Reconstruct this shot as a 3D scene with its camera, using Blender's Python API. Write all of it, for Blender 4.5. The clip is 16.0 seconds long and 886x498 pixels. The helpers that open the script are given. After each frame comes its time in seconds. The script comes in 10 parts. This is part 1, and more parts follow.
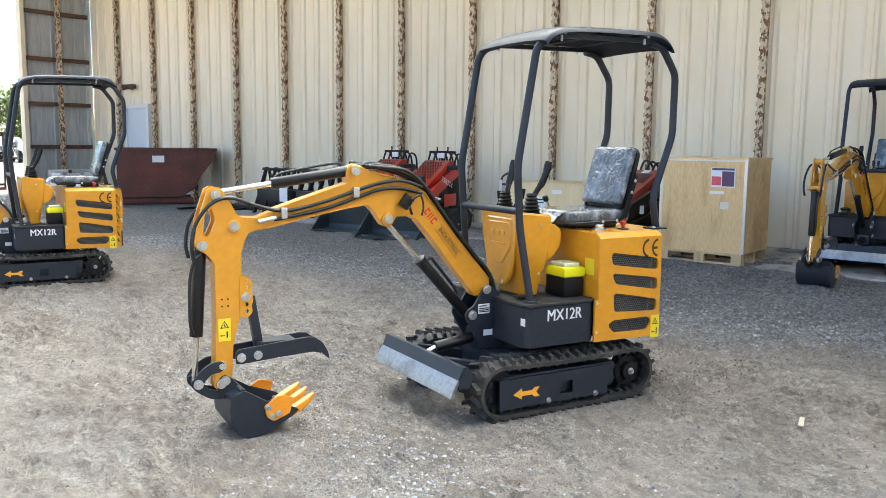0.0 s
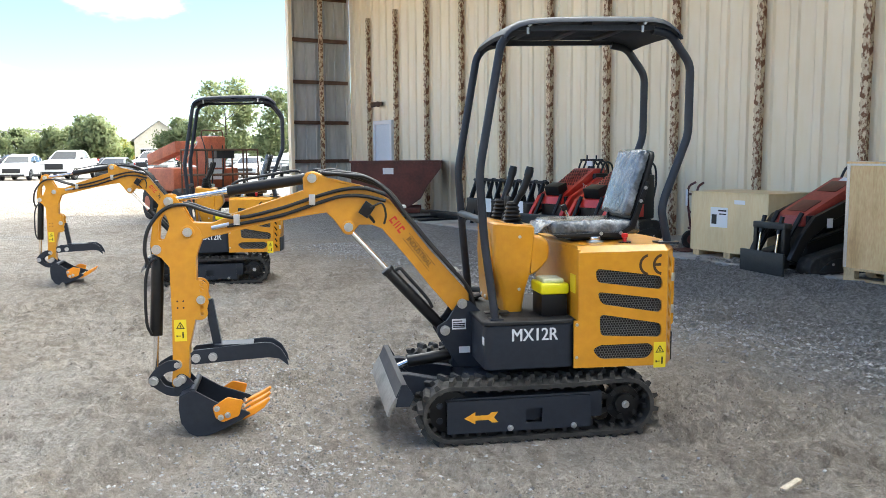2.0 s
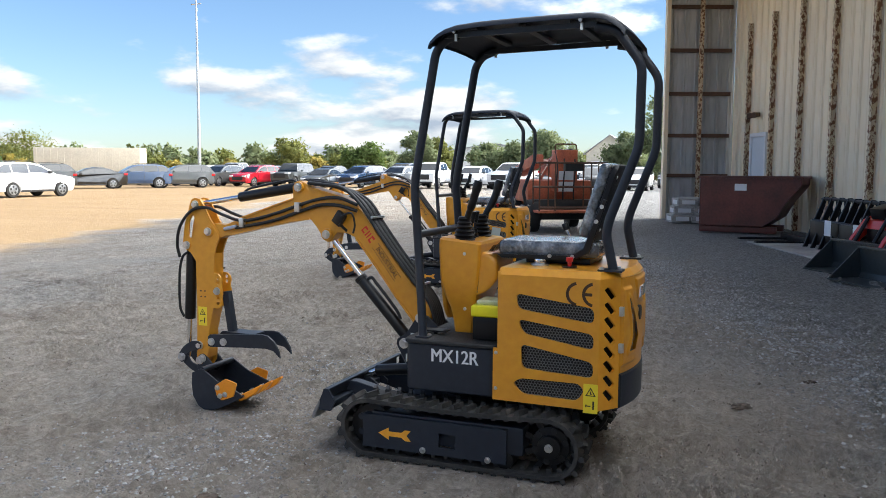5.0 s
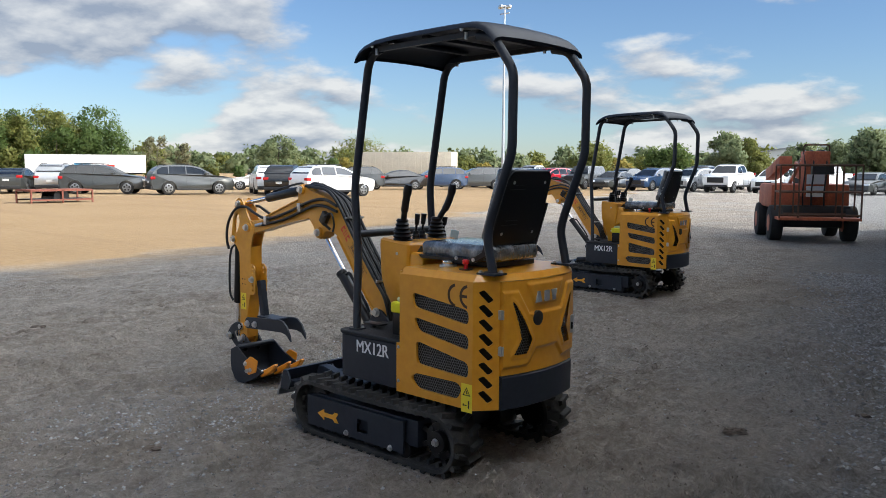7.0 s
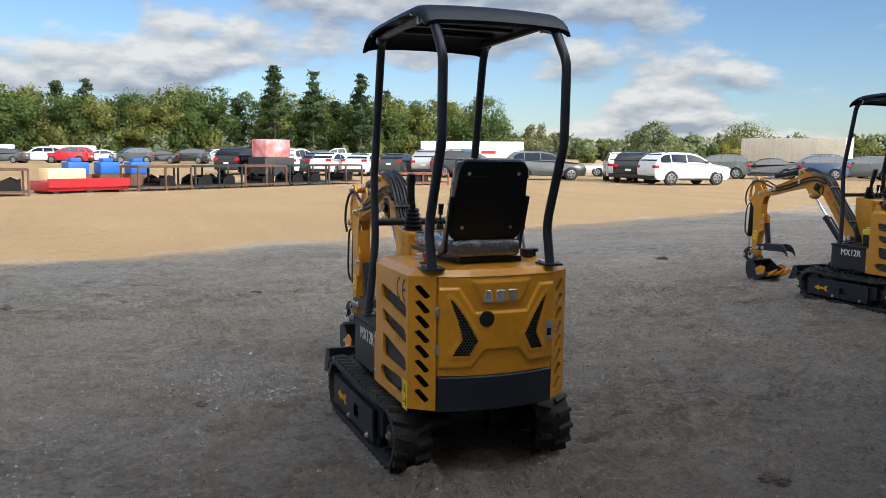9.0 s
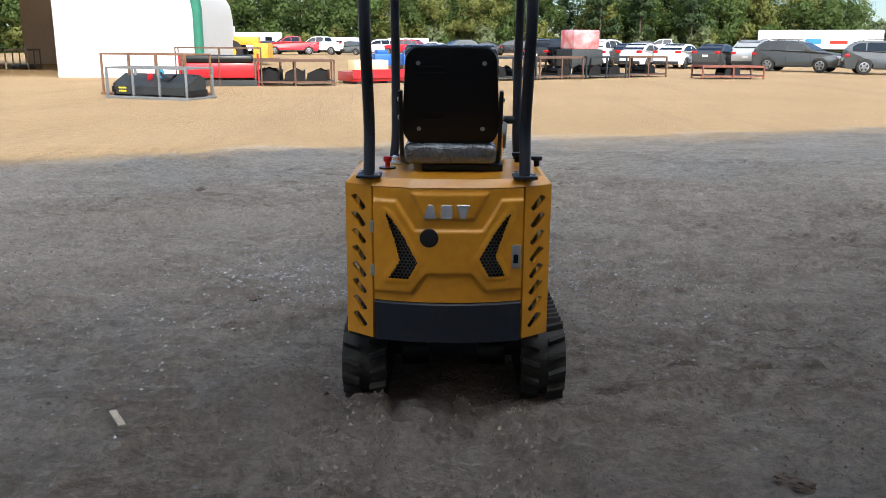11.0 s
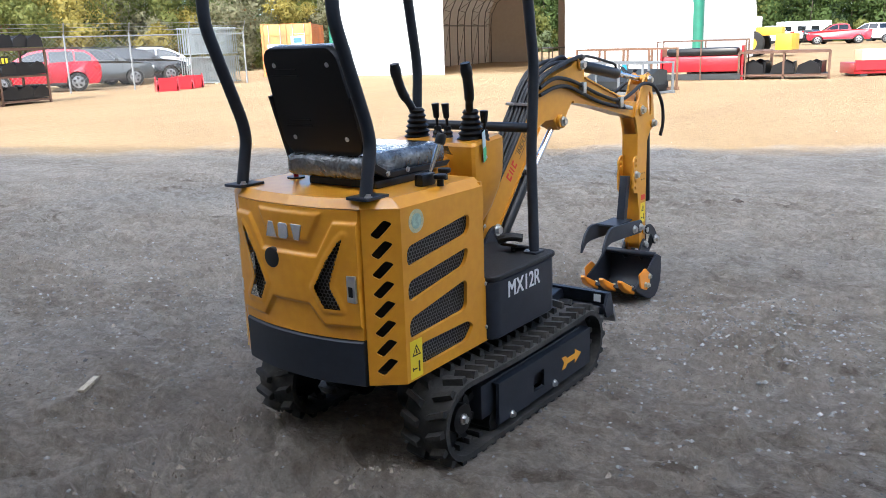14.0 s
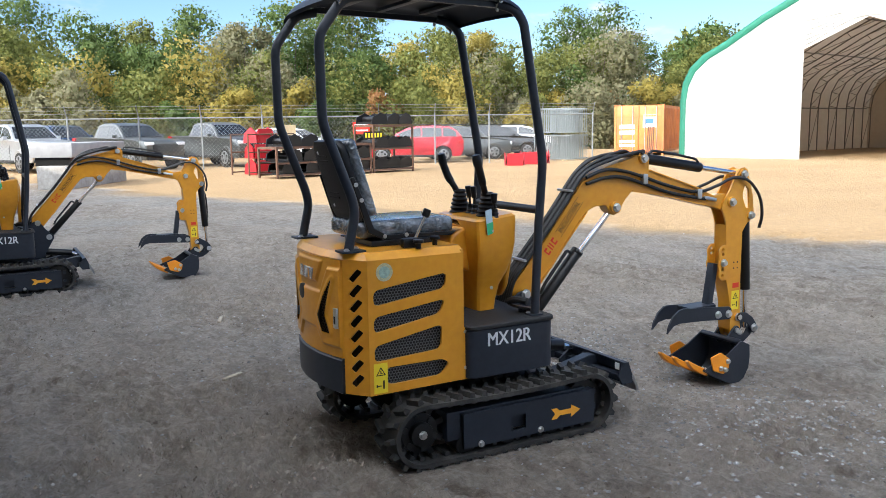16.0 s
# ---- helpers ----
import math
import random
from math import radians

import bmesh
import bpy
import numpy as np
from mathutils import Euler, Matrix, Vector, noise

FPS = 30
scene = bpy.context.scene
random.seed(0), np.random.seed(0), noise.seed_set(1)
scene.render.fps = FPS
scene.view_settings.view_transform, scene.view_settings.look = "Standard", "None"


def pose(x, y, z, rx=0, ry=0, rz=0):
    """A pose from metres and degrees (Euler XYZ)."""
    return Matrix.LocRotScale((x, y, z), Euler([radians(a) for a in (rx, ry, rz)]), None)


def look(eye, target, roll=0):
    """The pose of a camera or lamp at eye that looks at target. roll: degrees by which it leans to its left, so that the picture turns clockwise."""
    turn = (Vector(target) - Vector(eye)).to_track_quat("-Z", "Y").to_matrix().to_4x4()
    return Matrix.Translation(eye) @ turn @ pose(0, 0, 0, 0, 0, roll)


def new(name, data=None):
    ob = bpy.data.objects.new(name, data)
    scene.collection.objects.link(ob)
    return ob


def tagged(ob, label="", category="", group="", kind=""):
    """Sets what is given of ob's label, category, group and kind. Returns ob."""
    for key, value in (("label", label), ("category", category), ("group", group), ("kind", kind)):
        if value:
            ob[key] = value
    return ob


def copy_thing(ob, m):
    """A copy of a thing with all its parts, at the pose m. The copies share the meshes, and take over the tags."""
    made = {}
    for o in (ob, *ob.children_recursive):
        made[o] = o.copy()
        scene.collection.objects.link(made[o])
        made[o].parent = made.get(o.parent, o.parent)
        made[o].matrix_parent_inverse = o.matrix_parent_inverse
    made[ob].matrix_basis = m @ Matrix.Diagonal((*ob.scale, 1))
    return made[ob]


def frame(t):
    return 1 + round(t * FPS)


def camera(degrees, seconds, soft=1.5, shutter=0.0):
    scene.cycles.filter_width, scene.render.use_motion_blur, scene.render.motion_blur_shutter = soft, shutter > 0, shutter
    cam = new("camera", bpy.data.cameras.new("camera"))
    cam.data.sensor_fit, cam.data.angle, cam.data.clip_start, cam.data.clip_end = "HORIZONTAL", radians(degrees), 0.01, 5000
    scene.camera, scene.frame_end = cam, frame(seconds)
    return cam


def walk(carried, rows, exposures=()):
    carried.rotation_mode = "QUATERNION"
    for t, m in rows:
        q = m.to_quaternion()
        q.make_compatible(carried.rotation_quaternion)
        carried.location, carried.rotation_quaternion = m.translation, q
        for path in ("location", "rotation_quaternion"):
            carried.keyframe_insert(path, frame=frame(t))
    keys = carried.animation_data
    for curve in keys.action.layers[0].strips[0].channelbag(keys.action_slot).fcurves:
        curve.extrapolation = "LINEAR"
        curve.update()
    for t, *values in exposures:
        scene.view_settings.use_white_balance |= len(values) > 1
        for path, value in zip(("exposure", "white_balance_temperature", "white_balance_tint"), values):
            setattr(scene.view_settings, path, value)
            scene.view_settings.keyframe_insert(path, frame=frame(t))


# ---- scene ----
cam = camera(55.5, 16.0, 0.8)
PATH = [
    (0, (0.011, -0.023, 1.481), (1.002, 1.697, 1.233), 0.6),
    (0.5, (0.439, -0.155, 1.445), (1.271, 1.647, 1.201), 0.6),
    (1, (0.887, -0.298, 1.44), (1.547, 1.576, 1.209), 0.4),
    (1.5, (1.313, -0.407, 1.463), (1.812, 1.516, 1.236), 0.0),
    (2, (1.772, -0.412, 1.451), (2.101, 1.548, 1.229), -0.4),
    (2.5, (2.224, -0.536, 1.442), (2.378, 1.446, 1.224), -0.5),
    (3, (2.662, -0.491, 1.434), (2.62, 1.497, 1.221), -0.5),
    (3.5, (3.105, -0.407, 1.457), (2.886, 1.569, 1.245), -0.2),
    (4, (3.55, -0.38, 1.452), (3.159, 1.571, 1.25), 0.1),
    (4.2, (3.707, -0.335, 1.44), (3.248, 1.601, 1.243), 0.1),
    (6.3, (5.51, 0.404, 1.443), (4.379, 2.042, 1.254), 0.4),
    (6.5, (5.724, 0.474, 1.442), (4.531, 2.069, 1.255), 0.3),
    (7, (6.09, 0.741, 1.464), (4.746, 2.21, 1.277), 0.3),
    (7.5, (6.412, 1.13, 1.476), (4.926, 2.456, 1.292), 0.2),
    (8, (6.834, 1.484, 1.504), (5.21, 2.636, 1.317), 0.3),
    (8.5, (6.989, 1.925, 1.493), (5.243, 2.88, 1.297), 0.5),
    (9, (7.093, 2.411, 1.495), (5.249, 3.151, 1.269), 0.7),
    (9.5, (7.245, 2.888, 1.545), (5.336, 3.413, 1.258), 1.0),
    (10, (7.202, 3.337, 1.505), (5.26, 3.651, 1.14), 0.9),
    (10.2, (7.167, 3.499, 1.504), (5.22, 3.738, 1.113), 0.8),
    (12.3, (6.079, 4.742, 1.444), (4.202, 4.33, 0.89), -0.5),
    (12.5, (5.996, 4.863, 1.451), (4.139, 4.371, 0.895), -0.7),
    (13, (5.796, 5.227, 1.428), (4.009, 4.52, 0.876), -1.2),
    (13.5, (5.677, 5.653, 1.407), (3.994, 4.707, 0.884), -1.7),
    (14, (5.66, 6.109, 1.466), (4.1, 4.951, 0.988), -1.9),
    (14.5, (5.502, 6.51, 1.455), (4.084, 5.166, 1.03), -1.8),
    (15, (5.379, 6.936, 1.456), (4.112, 5.435, 1.081), -1.4),
    (15.5, (5.266, 7.356, 1.519), (4.157, 5.724, 1.194), -1.0),
    (16, (5.043, 7.71, 1.51), (4.094, 5.972, 1.228), -0.8),
]
walk(cam, [(t, look(eye, target, roll)) for t, eye, target, roll in PATH],
     exposures=[(0, 3.35, 6700, 5), (1.5, 3.2, 6700, 5), (3, 2.75, 6500, 7), (4, 2.5, 6400, 8), (6.5, 1.65, 6200, 9), (10, 1.55, 6300, 8), (12.5, 2.3, 5900, 10), (14.2, 2.37, 5900, 10), (16, 2.22, 6100, 9)])

# ---- world, sun ----
WALL_TURN = 20.5                       # the shed's long wall leans this far from +y towards -x
UX, UY = -math.sin(radians(WALL_TURN)), math.cos(radians(WALL_TURN))
VX, VY = math.cos(radians(WALL_TURN)), math.sin(radians(WALL_TURN))
SUN_ELEV = 30.0


def uv(u, v, z=0.0):
    """A place from metres along the wall (u), away from the yard (v) and up."""
    return Vector((u * UX + v * VX, u * UY + v * VY, z))


UVM = Matrix(((VX, UX, 0, 0), (VY, UY, 0, 0), (0, 0, 1, 0), (0, 0, 0, 1)))   # local x = v, local y = u


def build_world():
    w = bpy.data.worlds.new("sky")
    scene.world = w
    w.use_nodes = True
    nt = w.node_tree
    nt.nodes.clear()
    N = nt.nodes.new
    out, bg, sky = N("ShaderNodeOutputWorld"), N("ShaderNodeBackground"), N("ShaderNodeTexSky")
    sky.sky_type, sky.sun_disc = "NISHITA", False
    sky.sun_elevation, sky.sun_rotation = radians(SUN_ELEV), math.atan2(VX, VY)
    sky.air_density, sky.dust_density, sky.ozone_density = 1.0, 0.3, 2.0
    tc, sep, add, dv = N("ShaderNodeTexCoord"), N("ShaderNodeSeparateXYZ"), N("ShaderNodeMath"), N("ShaderNodeVectorMath")
    add.operation, add.inputs[1].default_value = "ADD", 0.30
    comb = N("ShaderNodeCombineXYZ")
    dv.operation = "DIVIDE"
    nt.links.new(tc.outputs["Generated"], sep.inputs[0])
    nt.links.new(sep.outputs["Z"], add.inputs[0])
    for i in range(3):
        nt.links.new(add.outputs[0], comb.inputs[i])
    nt.links.new(tc.outputs["Generated"], dv.inputs[0])
    nt.links.new(comb.outputs[0], dv.inputs[1])
    def cloud(vec):
        """Billowing cover: a broad field broken up by finer lumps."""
        f, g = N("ShaderNodeTexNoise"), N("ShaderNodeTexNoise")
        for n, sc, det, ro in ((f, 0.95, 3, 0.5), (g, 3.0, 9, 0.55)):
            n.inputs["Scale"].default_value, n.inputs["Detail"].default_value, n.inputs["Roughness"].default_value = sc, det, ro
            nt.links.new(vec, n.inputs["Vector"])
        m = N("ShaderNodeMath")
        m.operation, m.inputs[1].default_value = "MULTIPLY_ADD", 0.55
        nt.links.new(g.outputs[0], m.inputs[0])
        nt.links.new(f.outputs[0], m.inputs[2])
        return m.outputs[0]
    here = cloud(dv.outputs[0])
    lift = N("ShaderNodeVectorMath")
    lift.operation, lift.inputs[1].default_value = "MULTIPLY", (0.965, 0.965, 1.05)
    nt.links.new(dv.outputs[0], lift.inputs[0])
    above = cloud(lift.outputs[0])
    cover = N("ShaderNodeMapRange")
    cover.inputs[1].default_value, cover.inputs[2].default_value = 0.80, 0.895
    cover.interpolation_type = "SMOOTHSTEP"
    # the cover closes up overhead
    rise = N("ShaderNodeMath")
    rise.operation, rise.inputs[1].default_value = "MULTIPLY_ADD", 0.13
    nt.links.new(sep.outputs["Z"], rise.inputs[0])
    nt.links.new(here, rise.inputs[2])
    nt.links.new(rise.outputs[0], cover.inputs[0])
    diff = N("ShaderNodeMath")
    diff.operation = "SUBTRACT"
    nt.links.new(here, diff.inputs[0])
    nt.links.new(above, diff.inputs[1])
    shade = N("ShaderNodeValToRGB")
    half = N("ShaderNodeMath")
    half.operation, half.inputs[1].default_value, half.inputs[2].default_value = "MULTIPLY_ADD", 4.0, 0.45
    nt.links.new(diff.outputs[0], half.inputs[0])
    shade.color_ramp.elements[0].position, shade.color_ramp.elements[0].color = 0.2, (1.9, 2.15, 2.6, 1)
    shade.color_ramp.elements[1].position, shade.color_ramp.elements[1].color = 0.75, (4.7, 4.6, 4.4, 1)
    nt.links.new(half.outputs[0], shade.inputs[0])
    # clouds glow more strongly towards the sun than away from it
    toward, glow, lit = N("ShaderNodeVectorMath"), N("ShaderNodeMapRange"), N("ShaderNodeVectorMath")
    toward.operation = "DOT_PRODUCT"
    ce, se = math.cos(radians(SUN_ELEV)), math.sin(radians(SUN_ELEV))
    toward.inputs[1].default_value = (VX * ce, VY * ce, se)
    nt.links.new(tc.outputs["Generated"], toward.inputs[0])
    glow.interpolation_type = "SMOOTHSTEP"
    glow.inputs[1].default_value, glow.inputs[2].default_value = 0.1, 1.0
    glow.inputs[3].default_value, glow.inputs[4].default_value = 0.70, 7.0
    nt.links.new(toward.outputs["Value"], glow.inputs[0])
    lit.operation = "SCALE"
    nt.links.new(shade.outputs[0], lit.inputs[0])
    nt.links.new(glow.outputs[0], lit.inputs["Scale"])
    thin = N("ShaderNodeMath")
    thin.operation, thin.inputs[1].default_value = "MULTIPLY", 0.92
    nt.links.new(cover.outputs[0], thin.inputs[0])
    mix = N("ShaderNodeMixRGB")
    nt.links.new(thin.outputs[0], mix.inputs[0])
    deep = N("ShaderNodeMixRGB")
    deep.blend_type, deep.inputs[0].default_value, deep.inputs[2].default_value = "MULTIPLY", 1.0, (0.38, 0.43, 0.51, 1)
    nt.links.new(sky.outputs[0], deep.inputs[1])
    nt.links.new(deep.outputs[0], mix.inputs[1])
    nt.links.new(lit.outputs[0], mix.inputs[2])
    nt.links.new(mix.outputs[0], bg.inputs[0])
    bg.inputs[1].default_value = 0.085
    nt.links.new(bg.outputs[0], out.inputs[0])


build_world()
sun_data = bpy.data.lights.new("sun", "SUN")
sun_data.energy, sun_data.angle, sun_data.color = 1.42, radians(0.6), (1.0, 0.90, 0.74)
sun = new("sun", sun_data)
_e = radians(SUN_ELEV)
sun.matrix_world = look((VX * math.cos(_e) * 60, VY * math.cos(_e) * 60, 60 * math.sin(_e)), (0, 0, 0))

# ---- materials ----


def mat(name, color, rough=0.5, metal=0.0, var=0.0, scale=8.0, color2=None, bump=0.0, bscale=60.0, coat=0.0, spec=0.5, spots=None, stretch=(1, 1, 1), rvar=0.0, obj=True):
    """A procedural material: base colour with two scales of variation, optional second colour in stains, fine relief."""
    m = bpy.data.materials.new(name)
    m.use_nodes = True
    nt = m.node_tree
    b = nt.nodes["Principled BSDF"]
    N, Lk = nt.nodes.new, nt.links.new
    b.inputs["Roughness"].default_value, b.inputs["Metallic"].default_value = rough, metal
    b.inputs["Specular IOR Level"].default_value = spec
    if coat:
        b.inputs["Coat Weight"].default_value, b.inputs["Coat Roughness"].default_value = coat, 0.12
    b.inputs["Base Color"].default_value = (*color, 1)
    tc, mp = N("ShaderNodeTexCoord"), N("ShaderNodeMapping")
    mp.inputs["Scale"].default_value = stretch
    Lk(tc.outputs["Object"], mp.inputs[0])
    if var or color2:
        n1, n2 = N("ShaderNodeTexNoise"), N("ShaderNodeTexNoise")
        n1.inputs["Scale"].default_value, n1.inputs["Detail"].default_value = scale, 6
        n2.inputs["Scale"].default_value, n2.inputs["Detail"].default_value = scale * 9, 4
        Lk(mp.outputs[0], n1.inputs["Vector"]), Lk(mp.outputs[0], n2.inputs["Vector"])
        r = N("ShaderNodeMapRange")
        r.inputs[1].default_value, r.inputs[2].default_value = (spots or (0.35, 0.7))
        Lk(n1.outputs[0], r.inputs[0])
        m1 = N("ShaderNodeMixRGB")
        m1.inputs[1].default_value = (*color, 1)
        m1.inputs[2].default_value = (*(color2 or tuple(c * (1 - var) for c in color)), 1)
        Lk(r.outputs[0], m1.inputs[0])
        m2 = N("ShaderNodeMixRGB")
        m2.blend_type, m2.inputs[0].default_value = "OVERLAY", min(0.9, var * 1.2 + 0.08)
        Lk(m1.outputs[0], m2.inputs[1])
        Lk(n2.outputs[0], m2.inputs[2])
        Lk(m2.outputs[0], b.inputs["Base Color"])
        if rvar:
            rr = N("ShaderNodeMapRange")
            rr.inputs[3].default_value, rr.inputs[4].default_value = rough - rvar, rough + rvar
            Lk(n1.outputs[0], rr.inputs[0])
            Lk(rr.outputs[0], b.inputs["Roughness"])
    if bump:
        nb, bp = N("ShaderNodeTexNoise"), N("ShaderNodeBump")
        nb.inputs["Scale"].default_value, nb.inputs["Detail"].default_value = bscale, 5
        Lk(mp.outputs[0], nb.inputs["Vector"])
        bp.inputs["Strength"].default_value, bp.inputs["Distance"].default_value = bump, 0.01
        Lk(nb.outputs[0], bp.inputs["Height"])
        Lk(bp.outputs[0], b.inputs["Normal"])
    return m


YELLOW = mat("yellow paint", (0.66, 0.29, 0.018), 0.34, var=0.10, scale=3, bump=0.02, bscale=180, coat=0.35, rvar=0.06)
NAVY = mat("dark slate paint", (0.020, 0.025, 0.036), 0.42, spec=0.35, var=0.15, scale=4, bump=0.03, bscale=200, rvar=0.08)
BLACK = mat("black paint", (0.008, 0.008, 0.009), 0.35, spec=0.35, var=0.2, scale=5, rvar=0.08)
RUBBER = mat("dusty rubber", (0.022, 0.021, 0.020), 0.72, var=0.3, scale=9, color2=(0.075, 0.068, 0.060), spots=(0.5, 0.8), bump=0.2, bscale=90)
HOSE = mat("hose rubber", (0.012, 0.012, 0.013), 0.5, var=0.2, scale=20)
CHROME = mat("chrome", (0.75, 0.75, 0.76), 0.12, 1.0, var=0.05, scale=20)
ZINC = mat("zinc bolt", (0.62, 0.63, 0.64), 0.32, 0.9, var=0.15, scale=60)
STEEL = mat("bare steel", (0.50, 0.50, 0.50), 0.36, 0.85, var=0.25, scale=7, rvar=0.1, stretch=(1, 1, 4))
ORANGE = mat("orange tooth paint", (0.82, 0.29, 0.015), 0.38, var=0.12, scale=10, coat=0.2)
MESHM = mat("black mesh", (0.008, 0.008, 0.009), 0.55)
DECAL_Y = mat("yellow decal", (0.80, 0.62, 0.03), 0.4)
DECAL_K = mat("black decal", (0.008, 0.008, 0.008), 0.45)
DECAL_W = mat("white decal", (0.75, 0.76, 0.77), 0.4)
DECAL_R = mat("red decal", (0.62, 0.03, 0.015), 0.4)
RED = mat("red knob", (0.55, 0.012, 0.015), 0.3)
VINYL = mat("black vinyl", (0.006, 0.006, 0.007), 0.42, spec=0.28, bump=0.05, bscale=200)
GREEN_T = mat("green tag", (0.05, 0.45, 0.20), 0.5)
BLUE_T = mat("pale blue tag", (0.45, 0.60, 0.68), 0.5)


def wrap_mat():
    """Thin crumpled clear plastic over black vinyl, its glints painted in as pale patches."""
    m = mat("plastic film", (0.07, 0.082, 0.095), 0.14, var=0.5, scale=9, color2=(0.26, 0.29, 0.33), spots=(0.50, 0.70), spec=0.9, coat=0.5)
    nt = m.node_tree
    b = nt.nodes["Principled BSDF"]
    tc, n, bp = nt.nodes.new("ShaderNodeTexCoord"), nt.nodes.new("ShaderNodeTexNoise"), nt.nodes.new("ShaderNodeBump")
    n.inputs["Scale"].default_value, n.inputs["Detail"].default_value, n.inputs["Distortion"].default_value = 14, 3, 1.5
    nt.links.new(tc.outputs["Object"], n.inputs["Vector"])
    bp.inputs["Strength"].default_value, bp.inputs["Distance"].default_value = 0.9, 0.02
    nt.links.new(n.outputs[0], bp.inputs["Height"])
    nt.links.new(bp.outputs[0], b.inputs["Normal"])
    return m


FILM = wrap_mat()

# ---- mesh helpers ----


def box(bm, x0, x1, y0, y1, z0, z1, bevel=0.0, seg=2):
    r = bmesh.ops.create_cube(bm, size=1.0, matrix=Matrix.Translation(((x0 + x1) / 2, (y0 + y1) / 2, (z0 + z1) / 2)) @ Matrix.Diagonal((abs(x1 - x0), abs(y1 - y0), abs(z1 - z0), 1)))
    if bevel:
        es = {e for v in r["verts"] for e in v.link_edges}
        bmesh.ops.bevel(bm, geom=list(es), offset=bevel, segments=seg, affect="EDGES", profile=0.6)
    return bm


def prism(bm, pts, axis, a, b, bevel=0.0, seg=1):
    """An outline extruded along an axis from a to b. Axis 'y': outline in x, z; 'x': in y, z; 'z': in x, y."""
    def at(p, w):
        return {"y": (p[0], w, p[1]), "x": (w, p[0], p[1]), "z": (p[0], p[1], w)}[axis]
    v0 = [bm.verts.new(at(p, a)) for p in pts]
    v1 = [bm.verts.new(at(p, b)) for p in pts]
    n = len(pts)
    faces = [bm.faces.new(v0), bm.faces.new(v1[::-1])]
    for i in range(n):
        faces.append(bm.faces.new((v0[i], v1[i], v1[(i + 1) % n], v0[(i + 1) % n])))
    bmesh.ops.recalc_face_normals(bm, faces=faces)
    if bevel:
        es = {e for f in faces[:2] for e in f.edges}
        bmesh.ops.bevel(bm, geom=list(es), offset=bevel, segments=seg, affect="EDGES", profile=0.6)
    return bm


def cyl(bm, p0, p1, r, r2=None, seg=16, bevel=0.0):
    p0, p1 = Vector(p0), Vector(p1)
    d = p1 - p0
    m = Matrix.Translation((p0 + p1) / 2) @ d.to_track_quat("Z", "Y").to_matrix().to_4x4()
    out = bmesh.ops.create_cone(bm, cap_ends=True, segments=seg, radius1=r, radius2=r if r2 is None else r2, depth=d.length, matrix=m)
    if bevel:
        es = {e for v in out["verts"] for e in v.link_edges if len(e.link_faces) == 2 and any(len(f.verts) > 4 for f in e.link_faces)}
        bmesh.ops.bevel(bm, geom=list(es), offset=bevel, segments=2, affect="EDGES", profile=0.6)
    return bm


def smooth_path(pts, k=6):
    """Catmull-Rom points through the given ones."""
    P = [Vector(p) for p in pts]
    P = [P[0] * 2 - P[1]] + P + [P[-1] * 2 - P[-2]]
    out = []
    for i in range(1, len(P) - 2):
        for j in range(k):
            t = j / k
            a, b, c, d = P[i - 1], P[i], P[i + 1], P[i + 2]
            out.append(0.5 * ((2 * b) + (c - a) * t + (2 * a - 5 * b + 4 * c - d) * t * t + (3 * b - a - 3 * c + d) * t ** 3))
    return out + [P[-2]]


def tube(bm, pts, r, seg=10, smooth=True, k=6):
    """A round tube along points."""
    P = smooth_path(pts, k) if smooth else [Vector(p) for p in pts]
    rings, n = [], None
    for i, p in enumerate(P):
        d = (P[min(i + 1, len(P) - 1)] - P[max(i - 1, 0)]).normalized()
        if n is None:
            n = d.orthogonal().normalized()
        n = (n - d * n.dot(d)).normalized()
        b = d.cross(n)
        rr = r[i] if isinstance(r, (list, tuple)) else r
        rings.append([bm.verts.new(p + (n * math.cos(2 * math.pi * j / seg) + b * math.sin(2 * math.pi * j / seg)) * rr) for j in range(seg)])
    for a, c in zip(rings, rings[1:]):
        for j in range(seg):
            bm.faces.new((a[j], a[(j + 1) % seg], c[(j + 1) % seg], c[j]))
    bm.faces.new(rings[0][::-1]), bm.faces.new(rings[-1])
    return bm


def fillet(pts, r=0.08, k=5):
    """A bent path with rounded corners."""
    P = [Vector(p) for p in pts]
    out = [P[0]]
    for a, b, c in zip(P, P[1:], P[2:]):
        d0, d1 = (a - b), (c - b)
        q = min(r, d0.length * 0.45, d1.length * 0.45)
        s, e = b + d0.normalized() * q, b + d1.normalized() * q
        for i in range(k + 1):
            t = i / k
            out.append(s * (1 - t) ** 2 + b * 2 * t * (1 - t) + e * t * t)
    return out + [P[-1]]


ORIGIN = Vector((0, 0, 0))


def part(name, bm, material, parent=None, label="", smooth=35, origin=None):
    """Links a bmesh as one mesh object under a thing or a part."""
    me = bpy.data.meshes.new(name)
    o = ORIGIN if origin is None else Vector(origin)
    if o.length:
        bmesh.ops.translate(bm, verts=bm.verts[:], vec=-o)
    for f in bm.faces:
        f.smooth = bool(smooth)
    if smooth:
        for e in bm.edges:
            if len(e.link_faces) == 2 and e.calc_face_angle(0) > radians(smooth):
                e.smooth = False
    bm.to_mesh(me)
    bm.free()
    mats = material if isinstance(material, (list, tuple)) else [material]
    for m in mats:
        me.materials.append(m)
    ob = new(name, me)
    if parent is not None:
        ob.parent = parent
    if label:
        ob["label"] = label
    return ob


